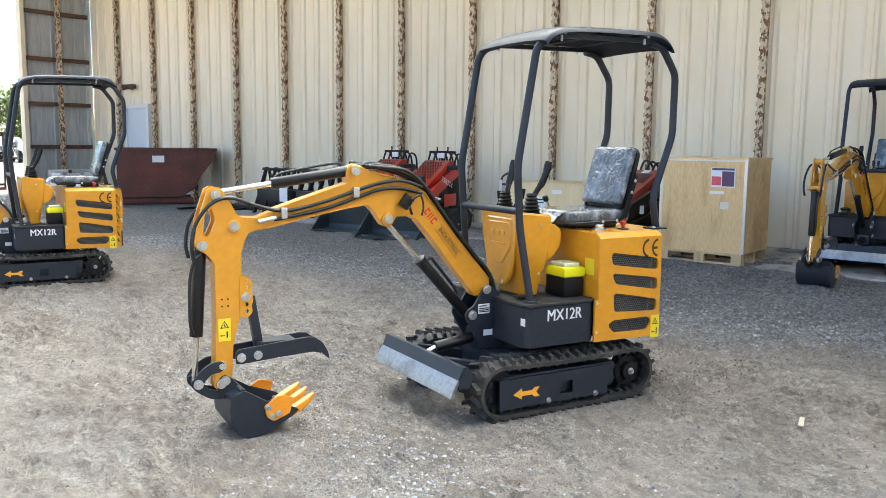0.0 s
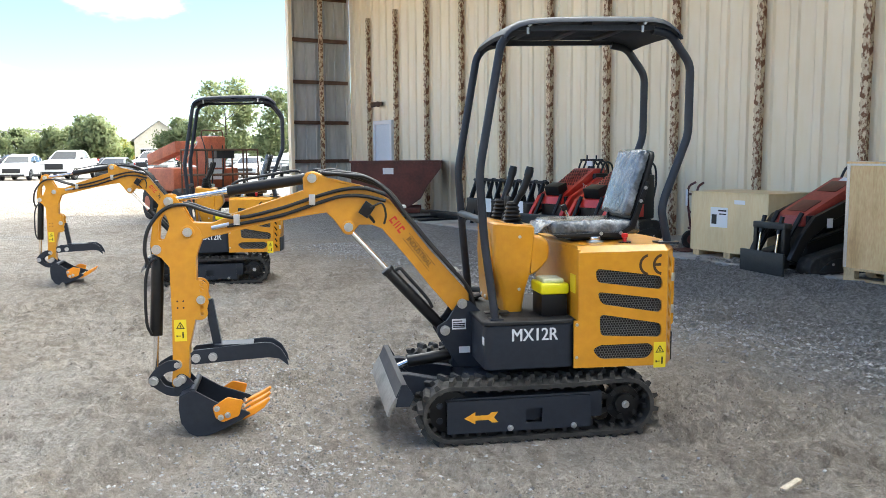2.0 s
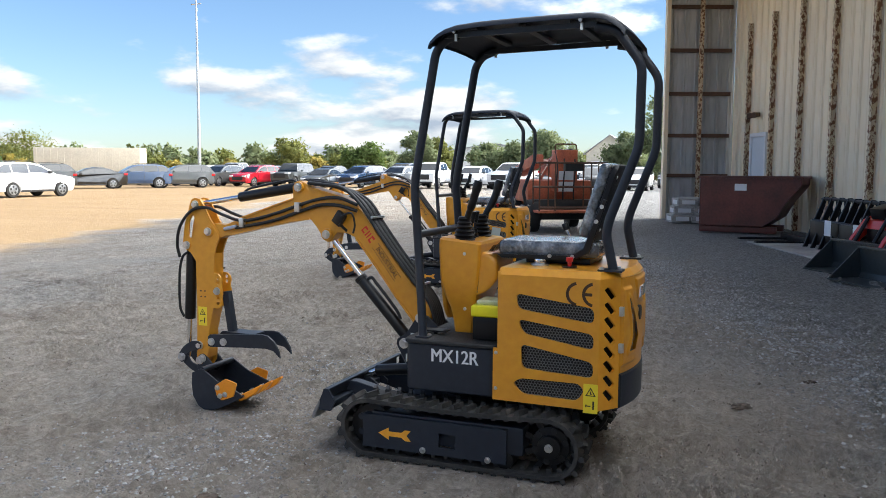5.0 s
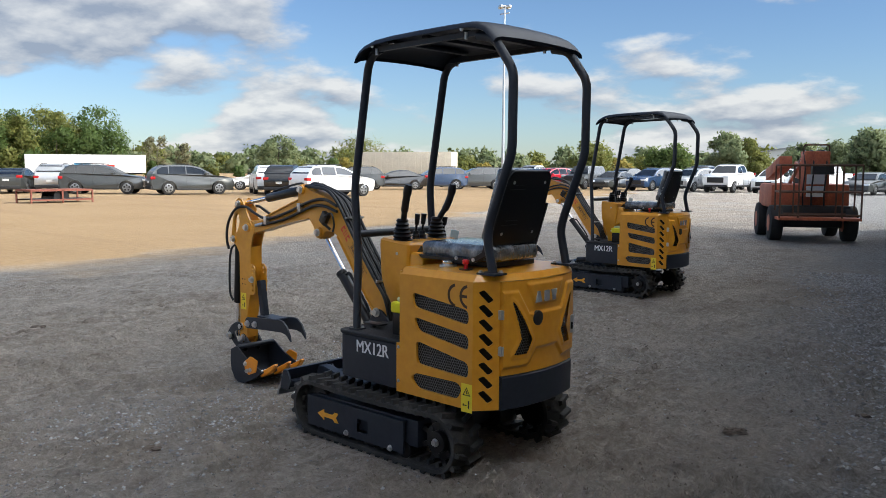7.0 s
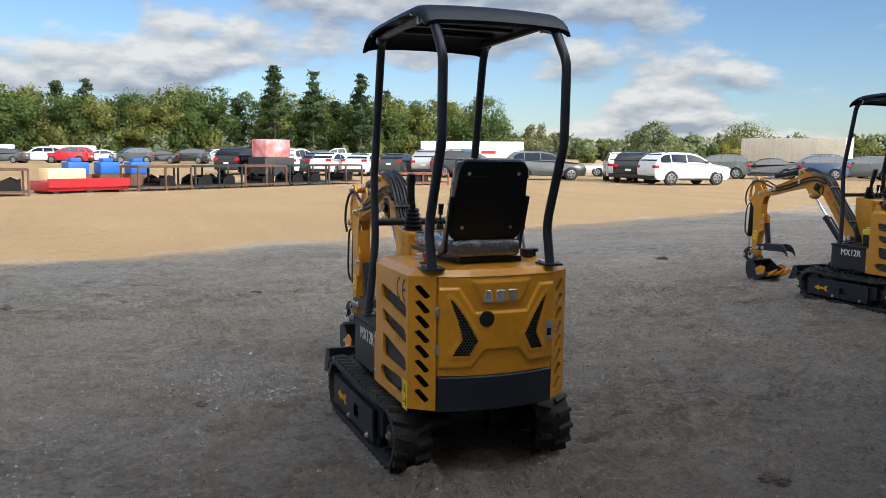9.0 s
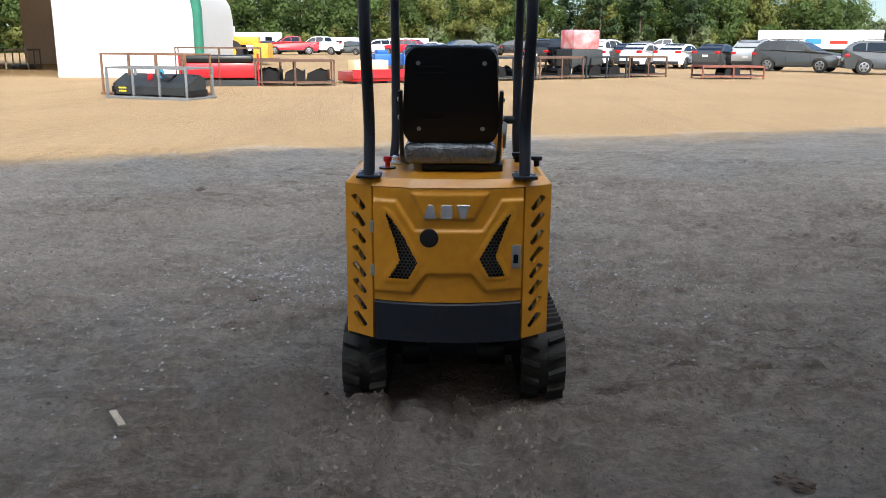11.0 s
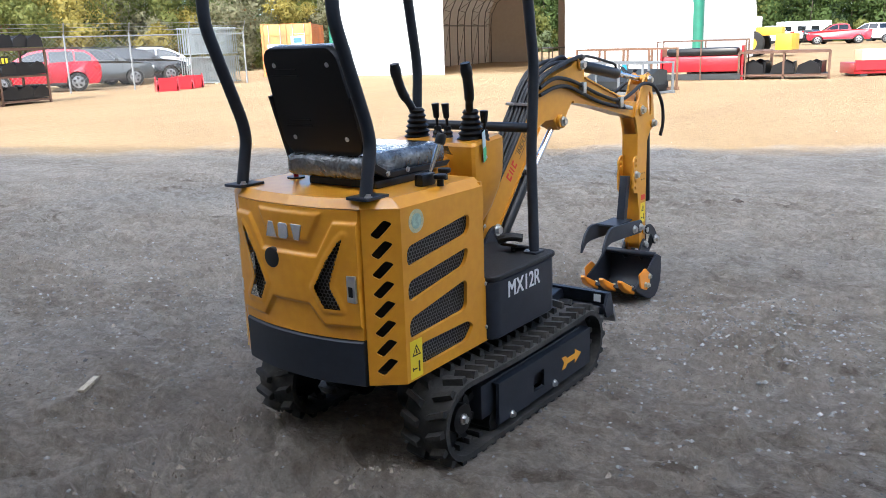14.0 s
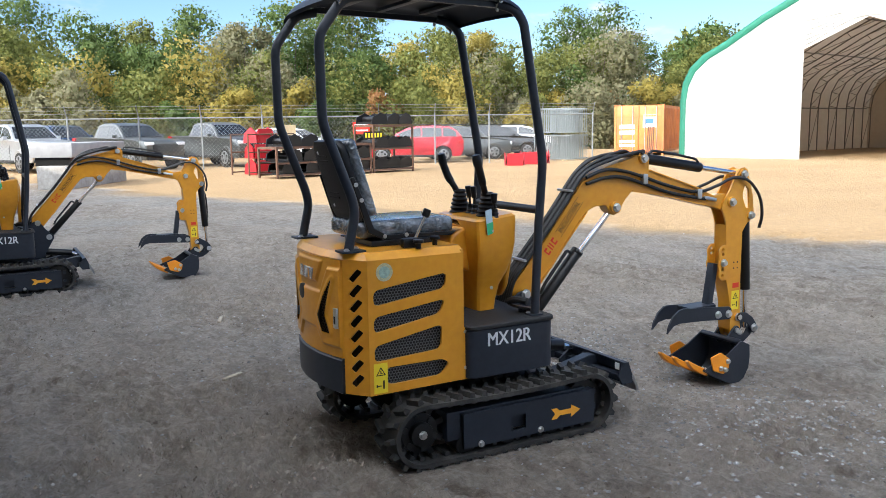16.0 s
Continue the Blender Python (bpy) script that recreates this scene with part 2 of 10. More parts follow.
def thing(name, label, category, group="", kind="", m=None):
    ob = new(name)
    ob.empty_display_size = 0.1
    if m is not None:
        ob.matrix_world = m
    return tagged(ob, label, category, group, kind)


def B():
    return bmesh.new()


def lettering(name, text, size, m, material, parent, depth=0.002, bold=0.0, label="", sx=1.0):
    """Raised letters with Blender's own font, lying in local x, y; m places them."""
    cu = bpy.data.curves.new(name, "FONT")
    cu.body, cu.size, cu.extrude = text, size, depth
    cu.align_x, cu.align_y = "CENTER", "CENTER"
    tmp = bpy.data.objects.new("tmp", cu)
    scene.collection.objects.link(tmp)
    bpy.context.view_layer.update()
    me = bpy.data.meshes.new_from_object(tmp.evaluated_get(bpy.context.evaluated_depsgraph_get()))
    bpy.data.objects.remove(tmp)
    if bold:
        bm = B()
        for k in (-1, 0, 1):
            me.transform(Matrix.Translation((bold if k > -1 else -bold, 0, 0.0001 * k)))
            bm.from_mesh(me)
        bm.to_mesh(me)
        bm.free()
    me.transform(m @ Matrix.Diagonal((sx, 1, 1, 1)))
    if ORIGIN.length:
        me.transform(Matrix.Translation(-ORIGIN))
    me.materials.clear()
    me.materials.append(material)
    ob = new(name, me)
    ob.parent = parent
    if label:
        ob["label"] = label
    return ob

# ---- ground ----


def ground_mat():
    m = bpy.data.materials.new("yard soil")
    m.use_nodes = True
    nt = m.node_tree
    b = nt.nodes["Principled BSDF"]
    N, Lk = nt.nodes.new, nt.links.new
    tc = N("ShaderNodeTexCoord")

    def noise_n(scale, detail=6, rough=0.55, dist=0.0, stretch=None, turn=0):
        n = N("ShaderNodeTexNoise")
        n.inputs["Scale"].default_value, n.inputs["Detail"].default_value, n.inputs["Roughness"].default_value = scale, detail, rough
        n.inputs["Distortion"].default_value = dist
        if stretch:
            mp = N("ShaderNodeMapping")
            mp.inputs["Scale"].default_value, mp.inputs["Rotation"].default_value = stretch, (0, 0, radians(turn))
            Lk(tc.outputs["Object"], mp.inputs[0])
            Lk(mp.outputs[0], n.inputs["Vector"])
        else:
            Lk(tc.outputs["Object"], n.inputs["Vector"])
        return n

    def ramp(src, a, c):
        r = N("ShaderNodeMapRange")
        r.inputs[1].default_value, r.inputs[2].default_value = a, c
        Lk(src, r.inputs[0])
        return r.outputs[0]

    def mixc(fac, c1, c2, mode="MIX"):
        x = N("ShaderNodeMixRGB")
        x.blend_type = mode
        for i, c in ((0, fac), (1, c1), (2, c2)):
            if isinstance(c, (int, float)):
                x.inputs[i].default_value = c
            elif isinstance(c, tuple):
                x.inputs[i].default_value = (*c, 1)
            else:
                Lk(c, x.inputs[i])
        return x.outputs[0]
    # yard soil: grey-brown dust over dark damp soil, shade's grey tint included; open lot: tan sand
    big = noise_n(0.35, 5)
    mid = noise_n(1.3, 9, 0.66, 0.4, (1.0, 0.6, 1), 20)
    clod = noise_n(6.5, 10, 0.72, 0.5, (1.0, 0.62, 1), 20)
    fine = noise_n(30, 8, 0.75)
    grit = noise_n(150, 3, 0.6)
    yard = mixc(ramp(mid.outputs[0], 0.36, 0.64), (0.56, 0.505, 0.435), (0.43, 0.375, 0.315))
    yard = mixc(ramp(big.outputs[0], 0.50, 0.66), yard, (0.47, 0.44, 0.40))
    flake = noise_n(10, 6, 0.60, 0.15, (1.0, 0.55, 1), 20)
    crevice = ramp(flake.outputs[0], 0.47, 0.53)
    crevice_fine = ramp(noise_n(30, 4, 0.6, 0.1, (1.0, 0.7, 1), 20).outputs[0], 0.45, 0.55)
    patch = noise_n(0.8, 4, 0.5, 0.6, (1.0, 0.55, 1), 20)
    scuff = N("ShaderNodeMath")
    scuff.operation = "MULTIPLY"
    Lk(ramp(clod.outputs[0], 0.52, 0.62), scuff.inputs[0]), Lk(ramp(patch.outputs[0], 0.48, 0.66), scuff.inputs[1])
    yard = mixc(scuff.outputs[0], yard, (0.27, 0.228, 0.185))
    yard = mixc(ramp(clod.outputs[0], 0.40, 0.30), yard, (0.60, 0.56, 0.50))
    # crevices between crust flakes painted darker, as soft light barely shades the relief
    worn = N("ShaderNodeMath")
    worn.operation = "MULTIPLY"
    Lk(crevice, worn.inputs[0]), Lk(ramp(patch.outputs[0], 0.30, 0.55), worn.inputs[1])
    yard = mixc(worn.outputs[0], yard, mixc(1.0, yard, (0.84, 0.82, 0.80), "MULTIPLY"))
    yard = mixc(0.5, yard, mixc(crevice_fine, yard, mixc(1.0, yard, (0.82, 0.80, 0.78), "MULTIPLY")))
    lot = mixc(ramp(noise_n(0.25, 6).outputs[0], 0.35, 0.7), (0.345, 0.238, 0.130), (0.300, 0.202, 0.106))
    tracks = noise_n(0.5, 5, 0.6, 0.3, (0.12, 1.6, 1), 18)
    lot = mixc(ramp(tracks.outputs[0], 0.52, 0.72), lot, (0.29, 0.195, 0.108))
    lot = mixc(ramp(clod.outputs[0], 0.62, 0.76), lot, (0.27, 0.187, 0.108))
    # distance from the wall decides: shade's grey painted in up to the shadow edge
    dot = N("ShaderNodeVectorMath")
    dot.operation, dot.inputs[1].default_value = "DOT_PRODUCT", (VX, VY, 0)
    Lk(tc.outputs["Object"], dot.inputs[0])
    wob = N("ShaderNodeMath")
    wob.operation, wob.inputs[1].default_value = "MULTIPLY_ADD", 5.0
    Lk(big.outputs[0], wob.inputs[0])
    Lk(dot.outputs["Value"], wob.inputs[2])
    col = mixc(ramp(wob.outputs[0], -0.5, -1.9), yard, lot)
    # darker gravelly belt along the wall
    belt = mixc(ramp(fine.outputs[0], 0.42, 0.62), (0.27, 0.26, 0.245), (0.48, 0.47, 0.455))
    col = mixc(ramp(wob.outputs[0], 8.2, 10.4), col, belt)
    # finest relief repeated in colour: highs lighter, lows darker, for its missing shading
    col = mixc(0.24, col, ramp(fine.outputs[0], 0.34, 0.66), "OVERLAY")
    col = mixc(0.12, col, ramp(noise_n(9, 8, 0.7, 0.3, (1.0, 0.6, 1), 20).outputs[0], 0.36, 0.64), "OVERLAY")
    # scattered grit: a part of the cells of two sizes show as pale or dark stones
    for sc, cut, keep in ((45, 0.28, 0.90), (95, 0.34, 0.80)):
        peb, wob2 = N("ShaderNodeTexVoronoi"), N("ShaderNodeVectorMath")
        peb.inputs["Scale"].default_value, peb.inputs["Randomness"].default_value = sc, 1.0
        wob2.operation = "MULTIPLY_ADD"
        wob2.inputs[1].default_value = (0.03, 0.03, 0.03)
        Lk(clod.outputs["Color"], wob2.inputs[0]), Lk(tc.outputs["Object"], wob2.inputs[2])
        Lk(wob2.outputs[0], peb.inputs["Vector"])
        sepc = N("ShaderNodeSeparateColor")
        Lk(peb.outputs["Color"], sepc.inputs[0])
        pick = ramp(sepc.outputs[0], keep, keep + 0.02)
        area = N("ShaderNodeMath")
        area.operation = "MULTIPLY"
        Lk(ramp(mid.outputs[0], 0.60, 0.38), area.inputs[0]), Lk(ramp(wob.outputs[0], -1.9, -0.5), area.inputs[1])
        area = area.outputs[0]
        inside = ramp(peb.outputs["Distance"], cut, cut - 0.08)
        f1, f2 = N("ShaderNodeMath"), N("ShaderNodeMath")
        f1.operation = f2.operation = "MULTIPLY"
        Lk(pick, f1.inputs[0]), Lk(inside, f1.inputs[1])
        Lk(f1.outputs[0], f2.inputs[0]), Lk(area, f2.inputs[1])
        col = mixc(f2.outputs[0], col, mixc(sepc.outputs[1], (0.24, 0.225, 0.21), (0.60, 0.58, 0.55)))
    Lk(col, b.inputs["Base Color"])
    b.inputs["Roughness"].default_value, b.inputs["Specular IOR Level"].default_value = 0.92, 0.2
    addg, addh = N("ShaderNodeMath"), N("ShaderNodeMath")
    addg.operation, addg.inputs[1].default_value = "MULTIPLY_ADD", 0.25
    Lk(grit.outputs[0], addg.inputs[0]), Lk(fine.outputs[0], addg.inputs[2])
    addh.operation, addh.inputs[1].default_value = "MULTIPLY_ADD", 2.2
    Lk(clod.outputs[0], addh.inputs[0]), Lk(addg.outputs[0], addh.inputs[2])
    for step, tall in ((crevice, -0.22), (crevice_fine, -0.12)):
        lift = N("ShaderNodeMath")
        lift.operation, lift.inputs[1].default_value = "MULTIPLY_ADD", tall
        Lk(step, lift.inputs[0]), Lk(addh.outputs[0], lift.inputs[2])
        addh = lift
    bp = N("ShaderNodeBump")
    bp.inputs["Strength"].default_value, bp.inputs["Distance"].default_value = 1.0, 0.10
    calm = N("ShaderNodeMapRange")
    calm.inputs[1].default_value, calm.inputs[2].default_value, calm.inputs[3].default_value, calm.inputs[4].default_value = -1.9, -0.5, 0.45, 1.0
    Lk(wob.outputs[0], calm.inputs[0])
    Lk(calm.outputs[0], bp.inputs["Strength"])
    Lk(addh.outputs[0], bp.inputs["Height"])
    Lk(bp.outputs[0], b.inputs["Normal"])
    return m


def axis_steps(lo, hi, step, far):
    """Even steps in the middle, growing outwards to the horizon."""
    mid = list(np.arange(lo, hi + step / 2, step))
    out, s = [], step
    x = lo
    while x > -far:
        s *= 1.10
        x -= s
        out.append(x)
    lo_side = out[::-1]
    out, s, x = [], step, mid[-1]
    while x < far:
        s *= 1.10
        x += s
        out.append(x)
    return lo_side + mid + out


def ground_height(x, y):
    u, w = x * UX + y * UY, x * VX + y * VY
    h = 0.014 * noise.fractal(Vector((x * 0.9, y * 0.9, 0)), 0.9, 2.0, 4)
    if -5 < x < 11 and -4 < y < 12:
        rag = noise.fractal(Vector((u * 2.1, w * 4.2, 3)), 0.75, 2.1, 5)
        h += 0.021 * rag + 0.032 * max(0.0, noise.noise(Vector((u * 5, w * 8, 9))) - 0.2)
        # crusted crumbs with sharp lips
        lip = noise.noise(Vector((u * 6.5 + 0.5 * rag, w * 15 + 0.8 * rag, 5)))
        h += 0.034 * max(0.0, min(1.0, (lip - 0.08) * 7)) * (0.4 + abs(noise.noise(Vector((u * 1.1, w * 1.3, 2)))) * 1.6)
        # tread prints where the crawlers came in
        for yc in (3.66, 4.36):
            off = y - yc + 0.07 + 0.04 * math.sin(x * 2.3) - 0.10 * max(0.0, x - 4.1) ** 2
            if abs(off) < 0.25 and 3.45 < x < 5.4:
                k = min(1.0, (x - 3.45) * 5) * min(1.0, (5.4 - x) * 1.2) * (0.55 + 0.9 * noise.noise(Vector((x * 3, y * 5, 4))))
                if abs(off) < 0.195:
                    h += k * (0.040 * math.sin((x + 0.45 * abs(off)) * 72 + 1.5 * rag) - 0.014)
                else:
                    h += k * 0.045 * math.sin(math.pi * (abs(off) - 0.195) / 0.055) * (0.6 + rag)
        # scrubbed ridges where they turned
        rad = math.hypot(x - 2.95, y - 4.07)
        if 0.72 < rad < 1.2 and x > 3.3:
            k = math.sin(math.pi * (rad - 0.72) / 0.48) * (0.5 + noise.noise(Vector((x * 4, y * 4, 1))))
            h += 0.022 * k * math.sin(math.atan2(y - 4.07, x - 2.95) * 66 + 9 * rad) + 0.010 * k
    # soil pressed flat under the crawlers and the bucket
    for x0, x1, y0, y1 in ((2.28, 3.50, 3.58, 3.92), (2.28, 3.50, 4.21, 4.55), (1.10, 1.50, 3.94, 4.36)):
        out = max(x0 - x, x - x1, y0 - y, y - y1)
        if out < 0.09:
            k = max(0.0, min(1.0, out / 0.09))
            h = h * k + min(h, 0.0) * 0.3 * (1 - k)
    if abs(x) > 45 or abs(y) > 45:
        return 0.0
    v = x * VX + y * VY
    t = min(1.0, max(0.0, (v - 7.2) / 2.0))
    return h + 0.125 * t * t * (3 - 2 * t)


def build_ground():
    xs, ys = axis_steps(-2.0, 7.2, 0.021, 2600), axis_steps(-1.2, 8.2, 0.022, 2600)
    nx, ny = len(xs), len(ys)
    verts = [(x, y, ground_height(x, y)) for y in ys for x in xs]
    faces = [(j * nx + i, j * nx + i + 1, (j + 1) * nx + i + 1, (j + 1) * nx + i) for j in range(ny - 1) for i in range(nx - 1)]
    me = bpy.data.meshes.new("ground")
    me.from_pydata(verts, [], faces)
    me.polygons.foreach_set("use_smooth", [True] * len(faces))
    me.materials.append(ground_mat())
    tagged(new("ground", me), "rutted dirt yard tinted grey within the shed's shadow, scattered gravel, tan sandy lot", "ground", kind="structure")


build_ground()

# ---- shed ----
SIDING = mat("cream siding", (0.86, 0.74, 0.545), 0.5, var=0.10, scale=0.8, color2=(0.76, 0.64, 0.46), spots=(0.45, 0.85), stretch=(1, 1, 0.25), spec=0.35)
ROOFSHEET = mat("pale roof sheet", (0.62, 0.62, 0.60), 0.5, 0.0, var=0.15, scale=0.8)
GREYSHEET = mat("grey sheet", (0.50, 0.51, 0.515), 0.45, 0.2, var=0.2, scale=1.0, stretch=(1, 1, 0.2))
RUSTY = mat("rusted steel", (0.62, 0.50, 0.34), 0.75, 0.05, var=0.4, scale=19, color2=(0.19, 0.085, 0.04), spots=(0.47, 0.55), stretch=(1, 1, 0.7), bump=0.15, bscale=80)
RUST_DARK = mat("dark rust", (0.13, 0.07, 0.045), 0.8, 0.1, var=0.3, scale=4, bump=0.1)
WALL_V, WALL_TOP, U0, U1 = 11.55, 7.4, -34.0, 21.5


def ribbed(bm, a0, a1, z0, z1, pitch, depth, put, thick=0.004):
    """Ribbed sheet from a0 to a1: trapezoid ribs each pitch. put(a, d, z) places a point, d metres towards the viewer."""
    prof, a = [], a0
    while a < a1 - 1e-6:
        for off, d in ((0.0, 0), (0.36 * pitch, 0), (0.42 * pitch, depth), (0.52 * pitch, depth), (0.58 * pitch, 0), (0.76 * pitch, 0), (0.78 * pitch, depth * 0.25), (0.82 * pitch, depth * 0.25), (0.84 * pitch, 0)):
            if a + off <= a1:
                prof.append((a + off, d))
        a += pitch
    prof.append((a1, 0))
    lo = [bm.verts.new(put(p, d, z0)) for p, d in prof]
    hi = [bm.verts.new(put(p, d, z1)) for p, d in prof]
    lo2 = [bm.verts.new(put(p, d - 0.03, z0)) for p, d in prof]
    hi2 = [bm.verts.new(put(p, d - 0.03, z1)) for p, d in prof]
    for i in range(len(prof) - 1):
        bm.faces.new((lo[i], lo[i + 1], hi[i + 1], hi[i]))
        bm.faces.new((lo2[i + 1], lo2[i], hi2[i], hi2[i + 1]))
        bm.faces.new((hi[i], hi[i + 1], hi2[i + 1], hi2[i]))
    return bm


def build_shed():
    wall = part("wall_long", ribbed(B(), U0, U1 + 0.1, -0.1, WALL_TOP, 0.405, 0.035, lambda a, d, z: uv(a, WALL_V - d, z)), SIDING, smooth=0)
    tagged(wall, "cream ribbed metal wall of the shed with streaks of dirt", "wall", kind="structure")
    # perforated rusty uprights
    src = None
    for k in range(-1, 30):
        u = 20.16 - 1.62 * k
        if u < U0 or k < 0:
            continue
        if src is None:
            bm = B()
            side = []
            for i in range(42):
                z = 0.1 + 0.12 * i
                side += [(0.055, z), (0.055, z + 0.055), (0.040, z + 0.062), (0.040, z + 0.113)]
            prism(bm, side + [(-y, z) for y, z in side[::-1]], "x", -0.05, -0.038)
            box(bm, -0.038, 0.06, -0.028, 0.028, 0.1, 5.13)
            src = part("upright", bm, RUSTY, smooth=0)
            src.matrix_world = Matrix.Translation(uv(u, WALL_V - 0.10)) @ UVM
            tagged(src, "rust-flecked steel channel standing against the cream wall", "upright", "wall uprights", "structure")
        else:
            copy_thing(src, Matrix.Translation(uv(u, WALL_V - 0.10)) @ UVM)
    g = part("wall_end", ribbed(B(), 9.75, WALL_V, 0, 6.1, 0.30, 0.03, lambda a, d, z: uv(U1 + 0.12 - d, a, z)), GREYSHEET, smooth=0)
    tagged(g, "grey ribbed sheet end wall of the shed", "wall", kind="structure")
    for z in (1.25, 2.33, 3.45, 4.6, 5.75):
        bm = B()
        prism(bm, [(U1 + 0.02, z), (U1 + 0.08, z), (U1 + 0.08, z + 0.1), (U1 + 0.02, z + 0.1)], "x", 9.75, WALL_V - 0.12)
        bm.transform(UVM)
        tagged(part("wall_girt", bm, RUST_DARK, smooth=0), "dark rusted girt across the grey end wall", "girt", "end wall girts", "structure")
    bm = B()
    box(bm, 10.55, 10.65, U1 - 0.08, U1 + 0.02, 0, 6.2)
    bm.transform(UVM)
    tagged(part("wall_post", bm, RUSTY), "rusty post before the grey end wall", "post", kind="structure")
    bm = B()
    box(bm, 9.66, 9.76, U1 - 0.05, U1 + 0.16, 0, 6.1)
    bm.transform(UVM)
    tagged(part("wall_corner", bm, SIDING), "pale corner trim of the end wall", "trim", kind="structure")
    # roof with a fascia at its edge
    bm = B()
    ribbed(bm, U0, U1 + 0.5, 0, 1, 0.405, 0.035, lambda a, d, z: uv(a, 7.9 + z * (WALL_V + 6 - 7.9), 6.75 + z * 0.9 - d))
    tagged(part("roof", bm, ROOFSHEET, smooth=0), "ribbed pale sheet roof of the shed", "roof", kind="structure")
    bm = B()
    box(bm, 7.88, 7.93, U0, U1 + 0.5, 6.35, 6.9)
    bm.transform(UVM)
    tagged(part("fascia", bm, SIDING), "cream fascia along the roof edge", "fascia", kind="structure")
    bm = B()
    box(bm, 7.9, WALL_V, U1 + 0.3, U1 + 0.4, 6.15, 6.25)
    box(bm, 7.9, WALL_V, U1 + 0.3, U1 + 0.4, 6.65, 6.72)
    for i in range(6):
        v = 7.95 + i * 0.6
        cyl(bm, (v, U1 + 0.35, 6.2), (v + 0.3, U1 + 0.35, 6.7), 0.025, seg=6)
        cyl(bm, (v + 0.3, U1 + 0.35, 6.7), (v + 0.6, U1 + 0.35, 6.2), 0.025, seg=6)
    bm.transform(UVM)
    tagged(part("truss", bm, RUST_DARK), "dark steel end truss under the roof", "truss", kind="structure")
    bm = B()
    box(bm, 7.9, WALL_V, U1 + 0.41, U1 + 0.45, 6.15, 6.8)
    bm.transform(UVM)
    tagged(part("gable_sheet", bm, SIDING), "sheet closing the roof end", "gable", kind="structure")
    for i in range(9):
        bm = B()
        box(bm, 7.95, WALL_V, U1 - 6 * i - 3, U1 - 6 * i - 2.85, 6.35, 6.6)
        bm.transform(UVM)
        tagged(part("roof_beam", bm, RUST_DARK), "rusted steel beam under the shed roof", "beam", "roof beams", "structure")


build_shed()

# ---- mini excavator ----
from mathutils.geometry import tessellate_polygon
CY = 4.065                     # centre line of the machine
ORIGIN = Vector((2.9, CY, 0))  # the machine's numbers below are the yard's; its origin is under its slewing ring


def hexbolt(parent, p, d, r=0.014, h=0.012, material=None, name="bolt"):
    p, d = Vector(p), Vector(d).normalized()
    bm = B()
    cyl(bm, p, p + d * h * 0.3, r * 1.45, seg=14)
    cyl(bm, p + d * h * 0.3, p + d * h, r, seg=6, bevel=0.0)
    return part(name, bm, material or ZINC, parent, smooth=30)


def track_loop(xa, za, ra, xb, zb, rb, n):
    """Points round a belt over two wheels, with tangent and outward normal."""
    pts = []
    for i in range(14):
        a = math.pi / 2 + math.pi * i / 14
        pts.append((xa + ra * math.cos(a), za + ra * math.sin(a)))
    for i in range(20):
        t = i / 20
        pts.append((xa + (xb - xa) * t, za - ra + (zb - rb - za + ra) * t))
    for i in range(14):
        a = -math.pi / 2 + math.pi * i / 14
        pts.append((xb + rb * math.cos(a), zb + rb * math.sin(a)))
    for i in range(20):
        t = i / 20
        sag = -0.012 * math.sin(math.pi * t)
        pts.append((xb + (xa - xb) * t, zb + rb + (za + ra - zb - rb) * t + sag))
    P = [Vector((x, 0, z)) for x, z in pts] + [Vector((pts[0][0], 0, pts[0][1]))]
    L = [0]
    for a, b in zip(P, P[1:]):
        L.append(L[-1] + (b - a).length)
    out, j = [], 0
    for i in range(n):
        s = L[-1] * i / n
        while L[j + 1] < s:
            j += 1
        q = (s - L[j]) / (L[j + 1] - L[j])
        p = P[j].lerp(P[j + 1], q)
        d = (P[j + 1] - P[j]).normalized()
        out.append((p, d, Vector((d.z, 0, -d.x))))
    return out


